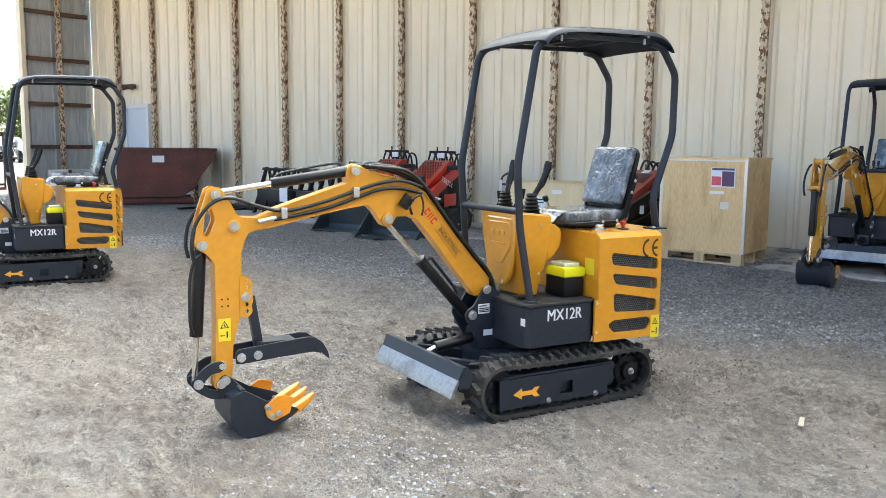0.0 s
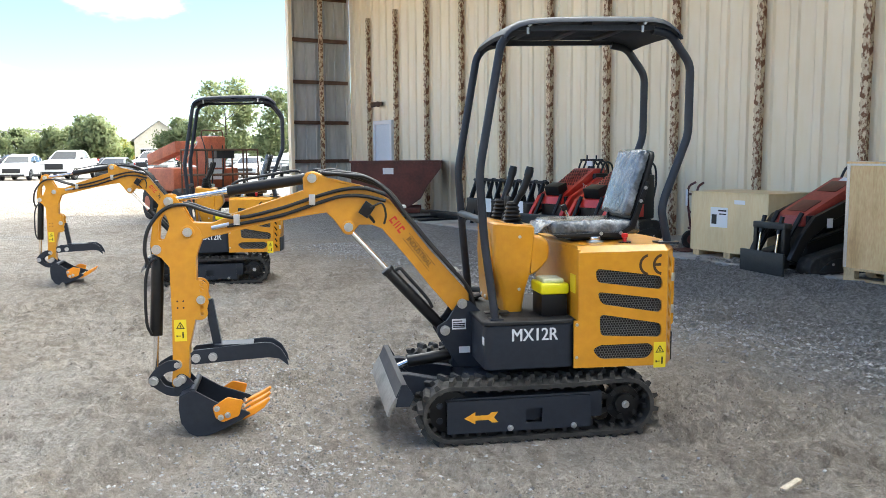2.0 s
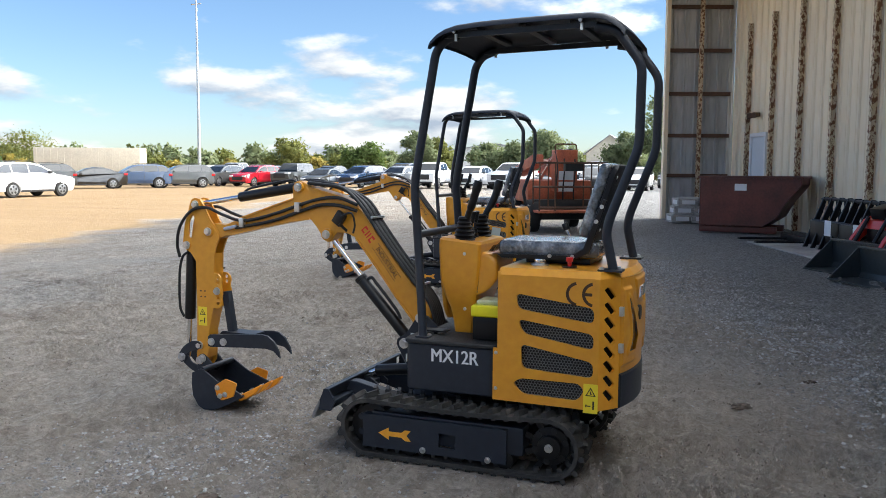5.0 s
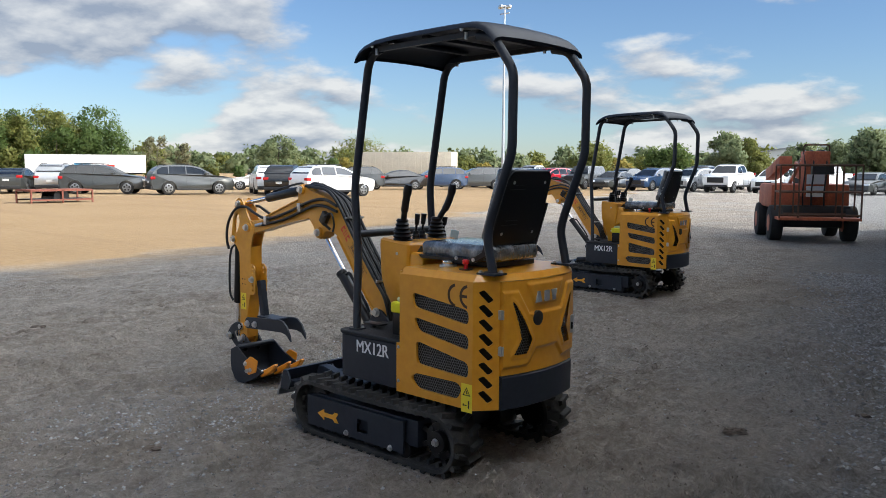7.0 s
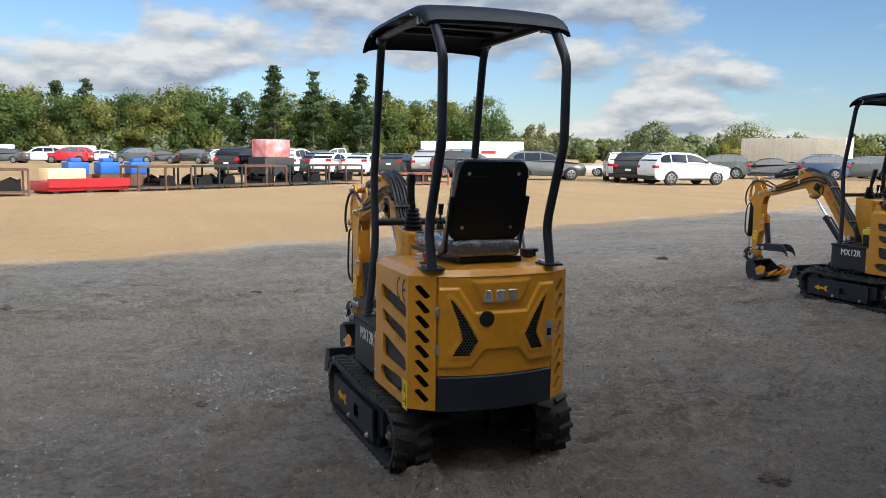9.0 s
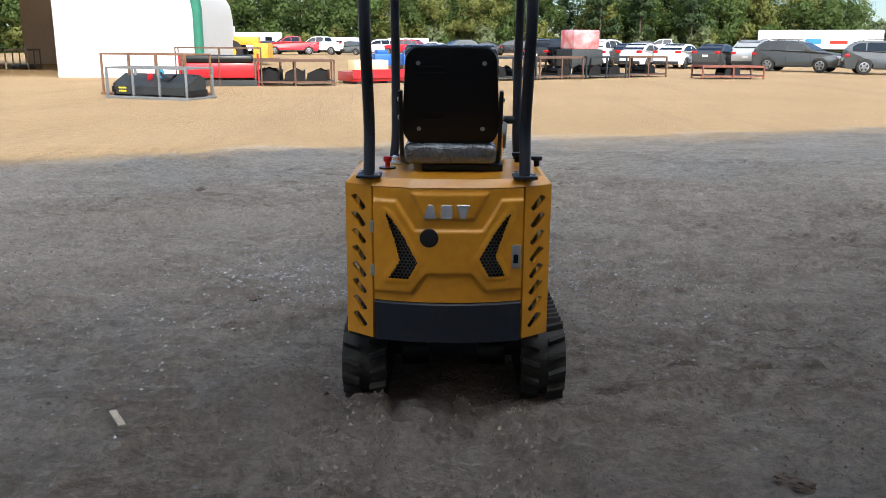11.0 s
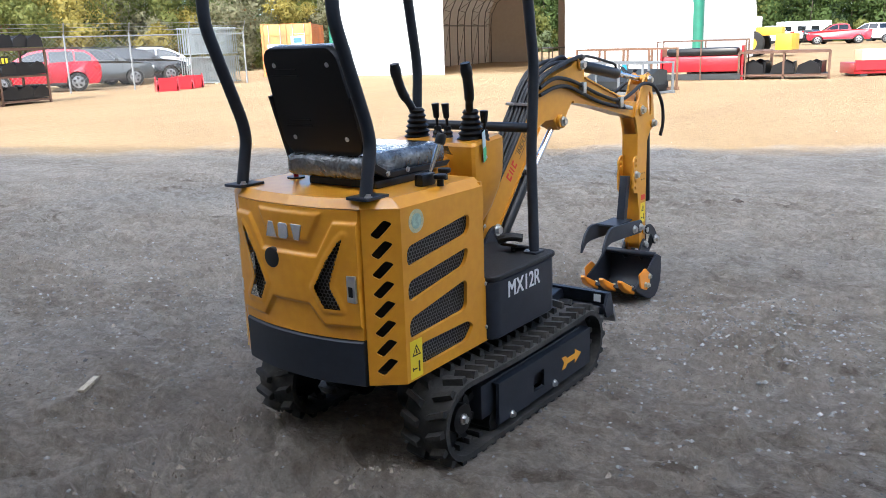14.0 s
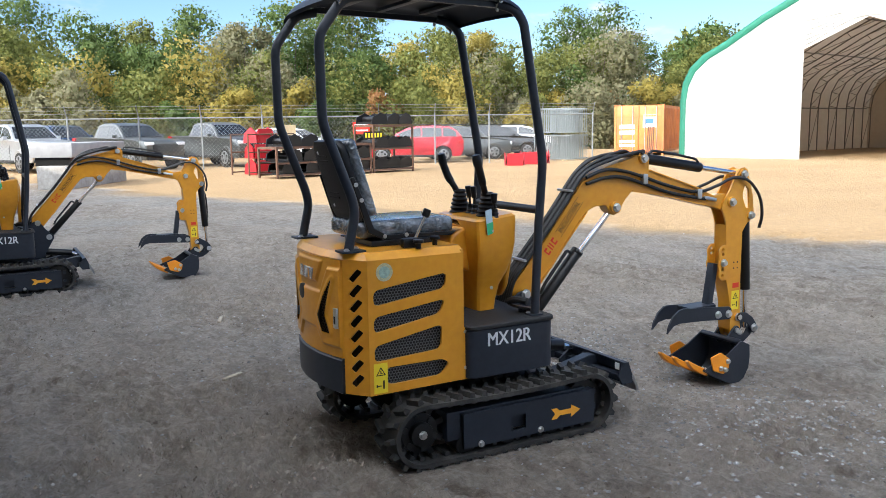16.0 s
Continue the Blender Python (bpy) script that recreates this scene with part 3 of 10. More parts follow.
def crawler(ex, y0, y1, outer):
    """One crawler: belt with lugs, sprocket, idler, rollers and side plate. outer: the y of its outward face."""
    s = -1 if outer == y0 else 1
    belt = B()
    n = 84
    loop = track_loop(2.485, 0.158, 0.138, 3.405, 0.158, 0.138, n)
    rows = []
    for p, d, nn in loop:
        rows.append([belt.verts.new((p.x + nn.x * o, y, p.z + nn.z * o)) for y, o in ((y0, -0.012), (y0, 0.008), (y0 + 0.012, 0.012), (y1 - 0.012, 0.012), (y1, 0.008), (y1, -0.012))])
    for i in range(n):
        a, b = rows[i], rows[(i + 1) % n]
        for k in range(6):
            belt.faces.new((a[k], b[k], b[(k + 1) % 6], a[(k + 1) % 6]))
    bmesh.ops.recalc_face_normals(belt, faces=belt.faces[:])
    track = part("rubber_track", belt, RUBBER, ex, "dusty black rubber crawler belt with chevron lugs", smooth=40)
    # chevron lugs
    m = 42
    for i, (p, d, nn) in enumerate(track_loop(2.485, 0.158, 0.138, 3.405, 0.158, 0.138, m)):
        for half in (0, 1):
            ya, yb = (y0 + 0.004, (y0 + y1) / 2 - 0.020) if half == 0 else ((y0 + y1) / 2 + 0.020, y1 - 0.004)
            shift = 0.016 if half else -0.016
            lug, vs = B(), []
            for yy, sl in ((ya, -0.010 if half else 0.016), (yb, 0.016 if half else -0.010)):
                for dd, oo in ((-0.015, 0.010), (-0.009, 0.036), (0.009, 0.036), (0.015, 0.010)):
                    q = p + d * (dd + sl + shift) + nn * oo
                    vs.append(lug.verts.new((q.x, yy, q.z)))
            a, b = vs[:4], vs[4:]
            for k in range(3):
                lug.faces.new((a[k], a[k + 1], b[k + 1], b[k]))
            lug.faces.new(a[::-1]), lug.faces.new(b)
            part("lug", lug, RUBBER, track, smooth=0)
    # inner guide teeth
    for i, (p, d, nn) in enumerate(track_loop(2.485, 0.158, 0.138, 3.405, 0.158, 0.138, m)):
        q = p - nn * 0.022
        mm = Matrix.Translation((q.x, (y0 + y1) / 2, q.z)) @ Matrix(((d.x, 0, nn.x, 0), (0, 1, 0, 0), (d.z, 0, nn.z, 0), (0, 0, 0, 1))) @ Matrix.Diagonal((0.022, 0.10, 0.022, 1))
        tooth = B()
        bmesh.ops.create_cube(tooth, size=1, matrix=mm)
        part("guide_tooth", tooth, RUBBER, track, smooth=0)
    yc = (y0 + y1) / 2
    # sprocket at the rear
    bm = B()
    cyl(bm, (3.405, yc - 0.03, 0.158), (3.405, yc + 0.03, 0.158), 0.092, seg=28, bevel=0.006)
    cogs = []
    for i in range(9):
        a = 2 * math.pi * i / 9
        mm = Matrix.Translation((3.405 + 0.103 * math.cos(a), yc, 0.158 + 0.103 * math.sin(a))) @ Matrix.Rotation(-a, 4, "Y") @ Matrix.Diagonal((0.05, 0.05, 0.028, 1))
        cogs.append(mm)
    sp = part("sprocket", bm, BLACK, ex)
    for mm in cogs:
        bm = B()
        bmesh.ops.create_cube(bm, size=1, matrix=mm)
        part("cog", bm, BLACK, sp)
    bm = B()
    cyl(bm, (3.405, yc, 0.158), (3.405, outer + s * -0.03, 0.158), 0.055, seg=22, bevel=0.004)
    part("hub", bm, BLACK, sp)
    for i in range(6):
        a = 2 * math.pi * i / 6 + 0.3
        bm = B()
        cyl(bm, (3.405 + 0.075 * math.cos(a), yc + s * 0.03, 0.158 + 0.075 * math.sin(a)), (3.405 + 0.075 * math.cos(a), yc + s * 0.035, 0.158 + 0.075 * math.sin(a)), 0.015, seg=12)
        part("sprocket_hole", bm, MESHM, sp)
    hexbolt(sp, (3.405, outer - s * 0.03, 0.158), (0, s, 0), 0.014, 0.018)
    # idler at the front
    bm = B()
    cyl(bm, (2.485, yc - 0.04, 0.158), (2.485, yc + 0.04, 0.158), 0.112, seg=26, bevel=0.012)
    idl = part("idler_wheel", bm, BLACK, ex)
    for i in range(5):
        a = 2 * math.pi * i / 5
        bm = B()
        cyl(bm, (2.485 + 0.066 * math.cos(a), yc + s * 0.04, 0.158 + 0.066 * math.sin(a)), (2.485 + 0.066 * math.cos(a), yc + s * 0.046, 0.158 + 0.066 * math.sin(a)), 0.017, seg=12)
        part("idler_hole", bm, NAVY, idl)
    for x in (2.70, 2.95, 3.19):
        bm = B()
        cyl(bm, (x, yc - 0.06, 0.072), (x, yc + 0.06, 0.072), 0.044, seg=18, bevel=0.006)
        part("track_roller", bm, BLACK, ex)
    # track frame with its side plate, window and arrow
    bm = B()
    box(bm, 2.50, 3.28, y0 + 0.035, y1 - 0.035, 0.10, 0.235, 0.008)
    part("track_frame", bm, NAVY, ex)
    yo, yi = outer - s * 0.004, outer - s * 0.018
    bm = B()
    x0, x1, z0, z1 = 2.462, 3.208, 0.062, 0.226
    hx0, hx1, hz0, hz1 = 2.868, 2.952, 0.10, 0.172
    for (a, b, c, d) in ((x0, hx0, z0, z1), (hx1, x1, z0, z1), (hx0, hx1, z0, hz0), (hx0, hx1, hz1, z1)):
        box(bm, a, b, min(yo, yi), max(yo, yi), c, d)
    box(bm, x0, x1, min(yi, yi - s * 0.09), max(yi, yi - s * 0.09), z1 - 0.008, z1)
    bmesh.ops.remove_doubles(bm, verts=bm.verts[:], dist=0.0005)
    pl = part("side_plate", bm, NAVY, ex, "dark slate side plate with a square window")
    ar = B()
    tip = 1
    prism(ar, [(2.548, 0.139), (2.604, 0.170), (2.604, 0.151), (2.672, 0.151), (2.690, 0.166), (2.722, 0.166), (2.700, 0.139), (2.722, 0.112), (2.690, 0.112), (2.672, 0.127), (2.604, 0.127), (2.604, 0.108)], "y", yo, yo + s * 0.0015)
    part("arrow_decal", ar, DECAL_O, pl, "orange arrow pointing to the front")
    for x, z in ((2.785, 0.078), (3.118, 0.072)):
        hexbolt(pl, (x, yo, z), (0, s, 0), 0.011, 0.014)


DECAL_O = mat("orange decal", (0.80, 0.36, 0.03), 0.45, var=0.1, scale=30)


def warning_decal(ex, m, w, h):
    """Yellow warning sticker: triangle with bars, two small figures as bars. m: its centre, x right, y up, z out."""
    def bar(bm, x0, x1, y0, y1, z):
        box(bm, x0, x1, y0, y1, z - 0.0006, z)
    bm = B()
    bar(bm, -w / 2, w / 2, -h / 2, h / 2, 0.001)
    bm.transform(m)
    d = part("warning_decal", bm, DECAL_Y, ex, "yellow warning sticker with a black triangle")
    bm = B()
    t = w * 0.36
    cy = h * 0.22
    out = [(-t, cy - t * 0.75), (t, cy - t * 0.75), (0, cy + t * 0.95)]
    inn = [(-t * 0.70, cy - t * 0.57), (t * 0.70, cy - t * 0.57), (0, cy + t * 0.60)]
    for i in range(3):
        a, b, c, e = out[i], out[(i + 1) % 3], inn[(i + 1) % 3], inn[i]
        vs = [bm.verts.new((p[0], p[1], 0.0018)) for p in (a, b, c, e)]
        bm.faces.new(vs)
    bar(bm, -t * 0.1, t * 0.1, cy - t * 0.4, cy + t * 0.2, 0.0018)
    bar(bm, t * 0.1, t * 0.32, cy - t * 0.4, cy - t * 0.25, 0.0018)
    bar(bm, w * 0.14, w * 0.26, -h * 0.36, -h * 0.08, 0.0018)
    bar(bm, -w * 0.34, w * 0.02, -h * 0.27, -h * 0.235, 0.0018)
    bar(bm, -w * 0.34, -w * 0.26, -h * 0.30, -h * 0.205, 0.0018)
    bm.transform(m)
    part("warning_mark", bm, DECAL_K, d)
    return d


def face_m(x, y, z, side):
    """A frame on the machine's left (-y) or right (+y) face: x along the face as one reads, y up, z out."""
    if side < 0:
        return Matrix(((1, 0, 0, x), (0, 0, -1, y), (0, 1, 0, z), (0, 0, 0, 1)))
    return Matrix(((-1, 0, 0, x), (0, 0, 1, y), (0, 1, 0, z), (0, 0, 0, 1)))


def rounded_poly(pts, r, k=4):
    return [(p.x, p.y) for p in fillet_closed([Vector((x, y, 0)) for x, y in pts], r, k)]


def fillet_closed(P, r, k=4):
    out = []
    n = len(P)
    for i in range(n):
        a, b, c = P[i - 1], P[i], P[(i + 1) % n]
        d0, d1 = a - b, c - b
        q = min(r, d0.length * 0.45, d1.length * 0.45)
        s, e = b + d0.normalized() * q, b + d1.normalized() * q
        for j in range(k + 1):
            t = j / k
            out.append(s * (1 - t) ** 2 + b * 2 * t * (1 - t) + e * t * t)
    return out


def plate_with_holes(outer, holes, w0, w1, place):
    """A flat plate with through holes; outlines in 2D; place((a, b), w) gives the point."""
    bm = B()
    loops = [outer] + holes
    vs = [bm.verts.new(place(p, w0)) for lp in loops for p in lp]
    for tri in tessellate_polygon([[Vector((p[0], p[1], 0)) for p in lp] for lp in loops]):
        try:
            bm.faces.new([vs[k] for k in tri])
        except ValueError:
            pass
    d = Vector(place(outer[0], w1)) - Vector(place(outer[0], w0))
    ret = bmesh.ops.extrude_face_region(bm, geom=bm.faces[:])
    bmesh.ops.translate(bm, vec=d, verts=[g for g in ret["geom"] if isinstance(g, bmesh.types.BMVert)])
    bmesh.ops.recalc_face_normals(bm, faces=bm.faces[:])
    return bm


def mesh_screen(ex, outline, w, place, name="grille"):
    """A black perforated grille behind an opening: hexagonal web."""
    xs, zs = [p[0] for p in outline], [p[1] for p in outline]
    bm = B()
    step, r = 0.0145, 0.0064
    j, z = 0, min(zs)
    while z < max(zs):
        x = min(xs) + (step / 2 if j % 2 else 0)
        while x < max(xs):
            ring = [(x + step * 0.56 * math.cos(a), z + step * 0.56 * math.sin(a)) for a in [math.pi / 6 + i * math.pi / 3 for i in range(6)]]
            hole = [(x + r * math.cos(a), z + r * math.sin(a)) for a in [math.pi / 6 + i * math.pi / 3 for i in range(6)]]
            A = [bm.verts.new(place(p, w)) for p in ring]
            C = [bm.verts.new(place(p, w)) for p in hole]
            for i in range(6):
                bm.faces.new((A[i], A[(i + 1) % 6], C[(i + 1) % 6], C[i]))
            x += step
        z += step * 0.866
        j += 1
    return part(name, bm, GRILLE, ex, "black hexagonal mesh grille", smooth=0)


BADGE_M = mat("polished badge", (0.80, 0.80, 0.80), 0.22, 0.7, var=0.2, scale=30)
GRILLE = mat("grille paint", (0.17, 0.175, 0.18), 0.35, 0.3)


def body_rear(ex):
    """The yellow engine housing with vents, slotted corners, rear door and dark counterweight."""
    zl, zt = 0.362, 0.985
    BC = 4.036                 # the housing sits a little off the centre line
    body = B()
    core = [(3.16, 3.70), (3.58, 3.70), (3.67, 3.78), (3.70, BC), (3.67, 2 * BC - 3.78), (3.58, 2 * BC - 3.70), (3.16, 2 * BC - 3.70)]
    prism(body, core, "z", zl + 0.02, zt - 0.03)
    part("engine_bay", body, MESHM, ex, "dark engine bay behind the grilles", smooth=0)
    vents = [
        [(3.236, 0.872), (3.252, 0.878), (3.606, 0.822), (3.612, 0.752), (3.245, 0.800)],
        [(3.246, 0.752), (3.256, 0.757), (3.606, 0.704), (3.612, 0.632), (3.272, 0.686)],
        [(3.262, 0.636), (3.275, 0.640), (3.606, 0.575), (3.612, 0.503), (3.268, 0.522)],
        [(3.226, 0.450), (3.262, 0.474), (3.535, 0.474), (3.562, 0.445), (3.532, 0.393), (3.268, 0.400)]]
    # side panels
    for side in (-1, 1):
        yo = BC + side * 0.397
        yi = yo - side * 0.014
        outl = [(3.127, 0.36), (3.625, 0.355), (3.625, 0.955), (3.15, 0.955), (3.15, 0.606), (3.127, 0.606)]
        holes = []
        for v in vents:
            v = [(min(x, 3.60), z) for x, z in v]
            v = [p for k, p in enumerate(v) if math.dist(p, v[k - 1]) > 0.03]
            holes.append(rounded_poly(v, 0.030, 6))
        p = part("side_panel", plate_with_holes(outl, holes, yi, yo, lambda q, w: (q[0], w, q[1])), YELLOW, ex, "yellow side panel with four slanted vents", smooth=30)
        for v in vents:
            mesh_screen(p, v, yi - side * 0.004, lambda q, w: (q[0], w, q[1]))
        for z in (0.585, 0.415):
            hexbolt(p, (3.142, yo, z), (0, side, 0), 0.006, 0.006)
        m = face_m(3.548, yo, 0.884, side)
        if side < 0:
            for cx, bar in ((-0.022, False), (0.052, True)):
                bm = B()
                for i in range(14):
                    a0, a1 = [radians(100 + 160 * k / 14) for k in (i, i + 1)]
                    vs = [bm.verts.new((cx + r * math.cos(a), r * math.sin(a), 0.0012)) for r, a in ((0.056, a0), (0.042, a0), (0.042, a1), (0.056, a1))]
                    bm.faces.new(vs[::-1])
                if bar:
                    box(bm, cx - 0.050, cx - 0.010, -0.007, 0.007, 0.0006, 0.0012)
                bm.transform(m)
                part("mark_letter", bm, DECAL_B, p, "dark conformity letter", smooth=0)
        else:
            bm = B()
            cyl(bm, (3.545, yo, 0.90), (3.545, yo + 0.001, 0.90), 0.040, seg=28)
            e = part("round_sticker", bm, BADGE, p, "round pale green and brown sticker")
            bm = B()
            cyl(bm, (3.545, yo + 0.001, 0.90), (3.545, yo + 0.002, 0.90), 0.026, seg=24)
            part("sticker_centre", bm, BADGE2, e)
        xx = 3.594 if side < 0 else 3.575
        warning_decal(p, face_m(xx - 0.002, yo, 0.41 if side < 0 else 0.43, side), 0.066, 0.135)
        # slotted corner panel
        a, b = Vector((3.625, yo, 0)), Vector((3.698, BC + side * 0.291, 0))
        d = (b - a).normalized()
        nrm = Vector((d.y, -d.x, 0)) if side > 0 else Vector((-d.y, d.x, 0))
        if nrm.x < 0:
            nrm = -nrm
        ln = (b - a).length
        slots = []
        for i in range(8):
            zc = 0.885 - i * 0.067
            slots.append(rounded_poly([(ln * 0.20, zc + 0.022), (ln * 0.42, zc + 0.034), (ln * 0.80, zc - 0.016), (ln * 0.60, zc - 0.032)], 0.009, 3))
        put = lambda q, w, a=a, d=d, nrm=nrm: a + d * q[0] + nrm * w + Vector((0, 0, q[1]))
        part("corner_panel", plate_with_holes([(0, 0.355), (ln, 0.352), (ln, 0.958), (0, 0.955)], slots, -0.012, 0.0, put), YELLOW, ex, "yellow corner panel with eight slanted slots", smooth=30)
    # top plate with chamfered rim
    bm = B()
    top = [(3.15, BC - 0.397), (3.625, BC - 0.397), (3.70, BC - 0.291), (3.735, BC - 0.15), (3.742, BC), (3.735, BC + 0.15), (3.70, BC + 0.291), (3.625, BC + 0.397), (3.15, BC + 0.397)]
    inn = [(3.15, BC - 0.360), (3.62, BC - 0.360), (3.68, BC - 0.278), (3.712, BC - 0.14), (3.72, BC), (3.712, BC + 0.14), (3.68, BC + 0.278), (3.62, BC + 0.360), (3.15, BC + 0.360)]
    lo = [bm.verts.new((x, y, 0.955)) for x, y in top]
    hi = [bm.verts.new((x, y, zt)) for x, y in inn]
    bm.faces.new(hi)
    for i in range(len(top)):
        j = (i + 1) % len(top)
        bm.faces.new((lo[i], lo[j], hi[j], hi[i]))
    bmesh.ops.recalc_face_normals(bm, faces=bm.faces[:])
    part("top_cover", bm, YELLOW, ex, "yellow top cover", smooth=0)
    bm = B()
    box(bm, 3.146, 3.16, BC - 0.393, BC + 0.393, 0.605, 0.97, 0.003)
    part("front_bulkhead", bm, YELLOW, ex)
    # rear door: curved shell in plan, raised band pattern
    door = B()

    def curve(t):
        y = BC - 0.283 + 0.566 * t
        return 3.70 + 0.045 * (1 - (2 * t - 1) ** 2), y
    body_x = [(-0.32, 0.885), (-0.215, 0.885), (-0.136, 0.775), (0.150, 0.775), (0.225, 0.890), (0.32, 0.890), (0.32, 0.540), (0.165, 0.538), (0.100, 0.605), (-0.085, 0.605), (-0.150, 0.528), (-0.32, 0.528)]
    badge_plate = [(-0.150, 0.915), (0.170, 0.915), (0.112, 0.818), (-0.095, 0.818)]
    scoops = [[(-0.263, 0.842), (-0.240, 0.825), (-0.178, 0.743), (-0.124, 0.650), (-0.166, 0.584), (-0.250, 0.584), (-0.199, 0.656), (-0.222, 0.740)],
              [(0.268, 0.845), (0.246, 0.825), (0.198, 0.765), (0.134, 0.666), (0.176, 0.598), (0.245, 0.598), (0.203, 0.676), (0.230, 0.750)]]

    body_x = [(y if abs(y) > 0.3 else 0.90 * y - 0.003, z + 0.02) for y, z in body_x]
    badge_plate, *scoops = [[(0.90 * y - 0.003, z + 0.02) for y, z in shape] for shape in (badge_plate, *scoops)]

    def inside(poly, y, z):
        """Signed distance to an outline, positive within."""
        d, hit = 9.0, False
        for (ya, za), (yb, zb) in zip(poly, poly[1:] + poly[:1]):
            ey, ez = yb - ya, zb - za
            k = max(0.0, min(1.0, ((y - ya) * ey + (z - za) * ez) / (ey * ey + ez * ez)))
            d = min(d, math.hypot(y - ya - k * ey, z - za - k * ez))
            if (za > z) != (zb > z) and y < ya + (z - za) * ey / ez:
                hit = not hit
        return d if hit else -d

    def press(y, z):
        """How far the door is pressed outwards there."""
        def soft(d):
            k = max(0.0, min(1.0, d / 0.014 + 0.5))
            return k * k * (3 - 2 * k)
        h = 0.011 * max(soft(inside(body_x, y, z)), 0.75 * soft(inside(badge_plate, y, z)))
        rim = max(inside(sc, y, z) for sc in scoops)
        return h + 0.004 * soft(rim + 0.016)
    NY, NZ = 118, 84
    grid = []
    for i in range(NY + 1):
        x, y = curve(i / NY)
        grid.append([door.verts.new((x + 0.004 + press(y - BC, 0.512 + 0.44 * k / NZ), y, 0.512 + 0.44 * k / NZ)) for k in range(NZ + 1)])
    for i in range(NY):
        for k in range(NZ):
            yc, zc = -0.283 + 0.566 * (i + 0.5) / NY, 0.512 + 0.44 * (k + 0.5) / NZ
            if max(inside(sc, yc, zc) for sc in scoops) < 0:
                door.faces.new((grid[i][k], grid[i + 1][k], grid[i + 1][k + 1], grid[i][k + 1]))
    border = [grid[i][0] for i in range(NY + 1)] + [grid[NY][k] for k in range(1, NZ + 1)] + [grid[i][NZ] for i in range(NY - 1, -1, -1)] + [grid[0][k] for k in range(NZ - 1, 0, -1)]
    back = [door.verts.new(v.co - Vector((0.03, 0, 0))) for v in border]
    for k in range(len(border)):
        j = (k + 1) % len(border)
        door.faces.new((border[j], border[k], back[k], back[j]))
    bmesh.ops.recalc_face_normals(door, faces=door.faces[:])
    dr = part("rear_door", door, YELLOW, ex, "yellow pressed rear door with two dark scoops", smooth=60)

    def on_door(y, z, o=0.007):
        t = (y - BC + 0.283) / 0.566
        return Vector((3.70 + 0.045 * (1 - (2 * t - 1) ** 2) + o, y, z))

    def door_patch(pts, o0, o1, material, name, parent, label=""):
        bm = B()
        n = len(pts)
        lo = [bm.verts.new(on_door(y, z, o0)) for y, z in pts]
        hi = [bm.verts.new(on_door(BC + (y - BC) * 0.985, z, o1)) for y, z in pts]
        bm.faces.new(hi)
        for i in range(n):
            bm.faces.new((lo[i], lo[(i + 1) % n], hi[(i + 1) % n], hi[i]))
        bmesh.ops.recalc_face_normals(bm, faces=bm.faces[:])
        return part(name, bm, material, parent, label, smooth=20)

    for sc in scoops:
        bm = B()
        ys, zs = [p[0] for p in sc], [p[1] for p in sc]
        bm.faces.new([bm.verts.new(on_door(BC + y, z, -0.022)) for y, z in ((min(ys), min(zs)), (max(ys), min(zs)), (max(ys), max(zs)), (min(ys), max(zs)))])
        part("scoop_back", bm, MESHM, dr, "black recess behind the scoop")
        mesh_screen(dr, [(BC + y, z) for y, z in sc], -0.004, lambda q, w: on_door(q[0], q[1], w), "scoop_mesh")
    bm = B()
    c = on_door(BC - 0.071, 0.767, 0.0)
    cyl(bm, c, c + Vector((0.018, 0, 0)), 0.036, seg=28, bevel=0.004)
    part("exhaust_hole", bm, MESHM, dr, "round black exhaust opening")
    for k, ya in enumerate((-0.092, -0.031, 0.030)):
        bm = B()
        q = on_door(BC + ya + 0.025, 0.868, 0.010)
        shape = [[(-0.025, -0.027), (0.025, -0.027), (0.010, 0.027), (-0.010, 0.027)], [(-0.022, -0.020), (-0.015, -0.027), (0.015, -0.027), (0.022, -0.020), (0.022, 0.020), (0.015, 0.027), (-0.015, 0.027), (-0.022, 0.020)], [(-0.010, -0.027), (0.010, -0.027), (0.025, 0.027), (-0.025, 0.027)]][k]
        prism(bm, [(q.y + y, q.z + z) for y, z in shape], "x", q.x, q.x + 0.006, 0.001)
        part("badge_piece", bm, BADGE_M, dr, "bright chrome badge piece", smooth=20)
    for z in (0.80, 0.63):
        bm = B()
        q = on_door(BC - 0.283, z, 0.0)
        box(bm, q.x - 0.012, q.x + 0.012, q.y - 0.014, q.y + 0.014, z - 0.022, z + 0.022, 0.003)
        cyl(bm, (q.x + 0.012, q.y, z - 0.022), (q.x + 0.012, q.y, z + 0.022), 0.005, seg=8)
        part("hinge", bm, ZINC, dr, "zinc door hinge")
    bm = B()
    q = on_door(BC + 0.258, 0.69, 0.012)
    box(bm, q.x - 0.004, q.x + 0.008, q.y - 0.019, q.y + 0.019, 0.645, 0.737, 0.003)
    la = part("latch", bm, ZINC, dr, "zinc paddle latch")
    bm = B()
    box(bm, q.x + 0.006, q.x + 0.010, q.y - 0.009, q.y + 0.009, 0.665, 0.70, 0.002)
    part("keyhole", bm, BLACK, la)
    # counterweight
    cw = B()
    rows = []
    for t in [i / 16 for i in range(17)]:
        x, y = curve(t)
        rows.append([cw.verts.new((x + o, y, z)) for z, o in ((0.345, -0.10), (0.345, -0.004), (0.352, 0.008), (0.502, 0.010), (0.508, 0.002), (0.508, -0.1))])
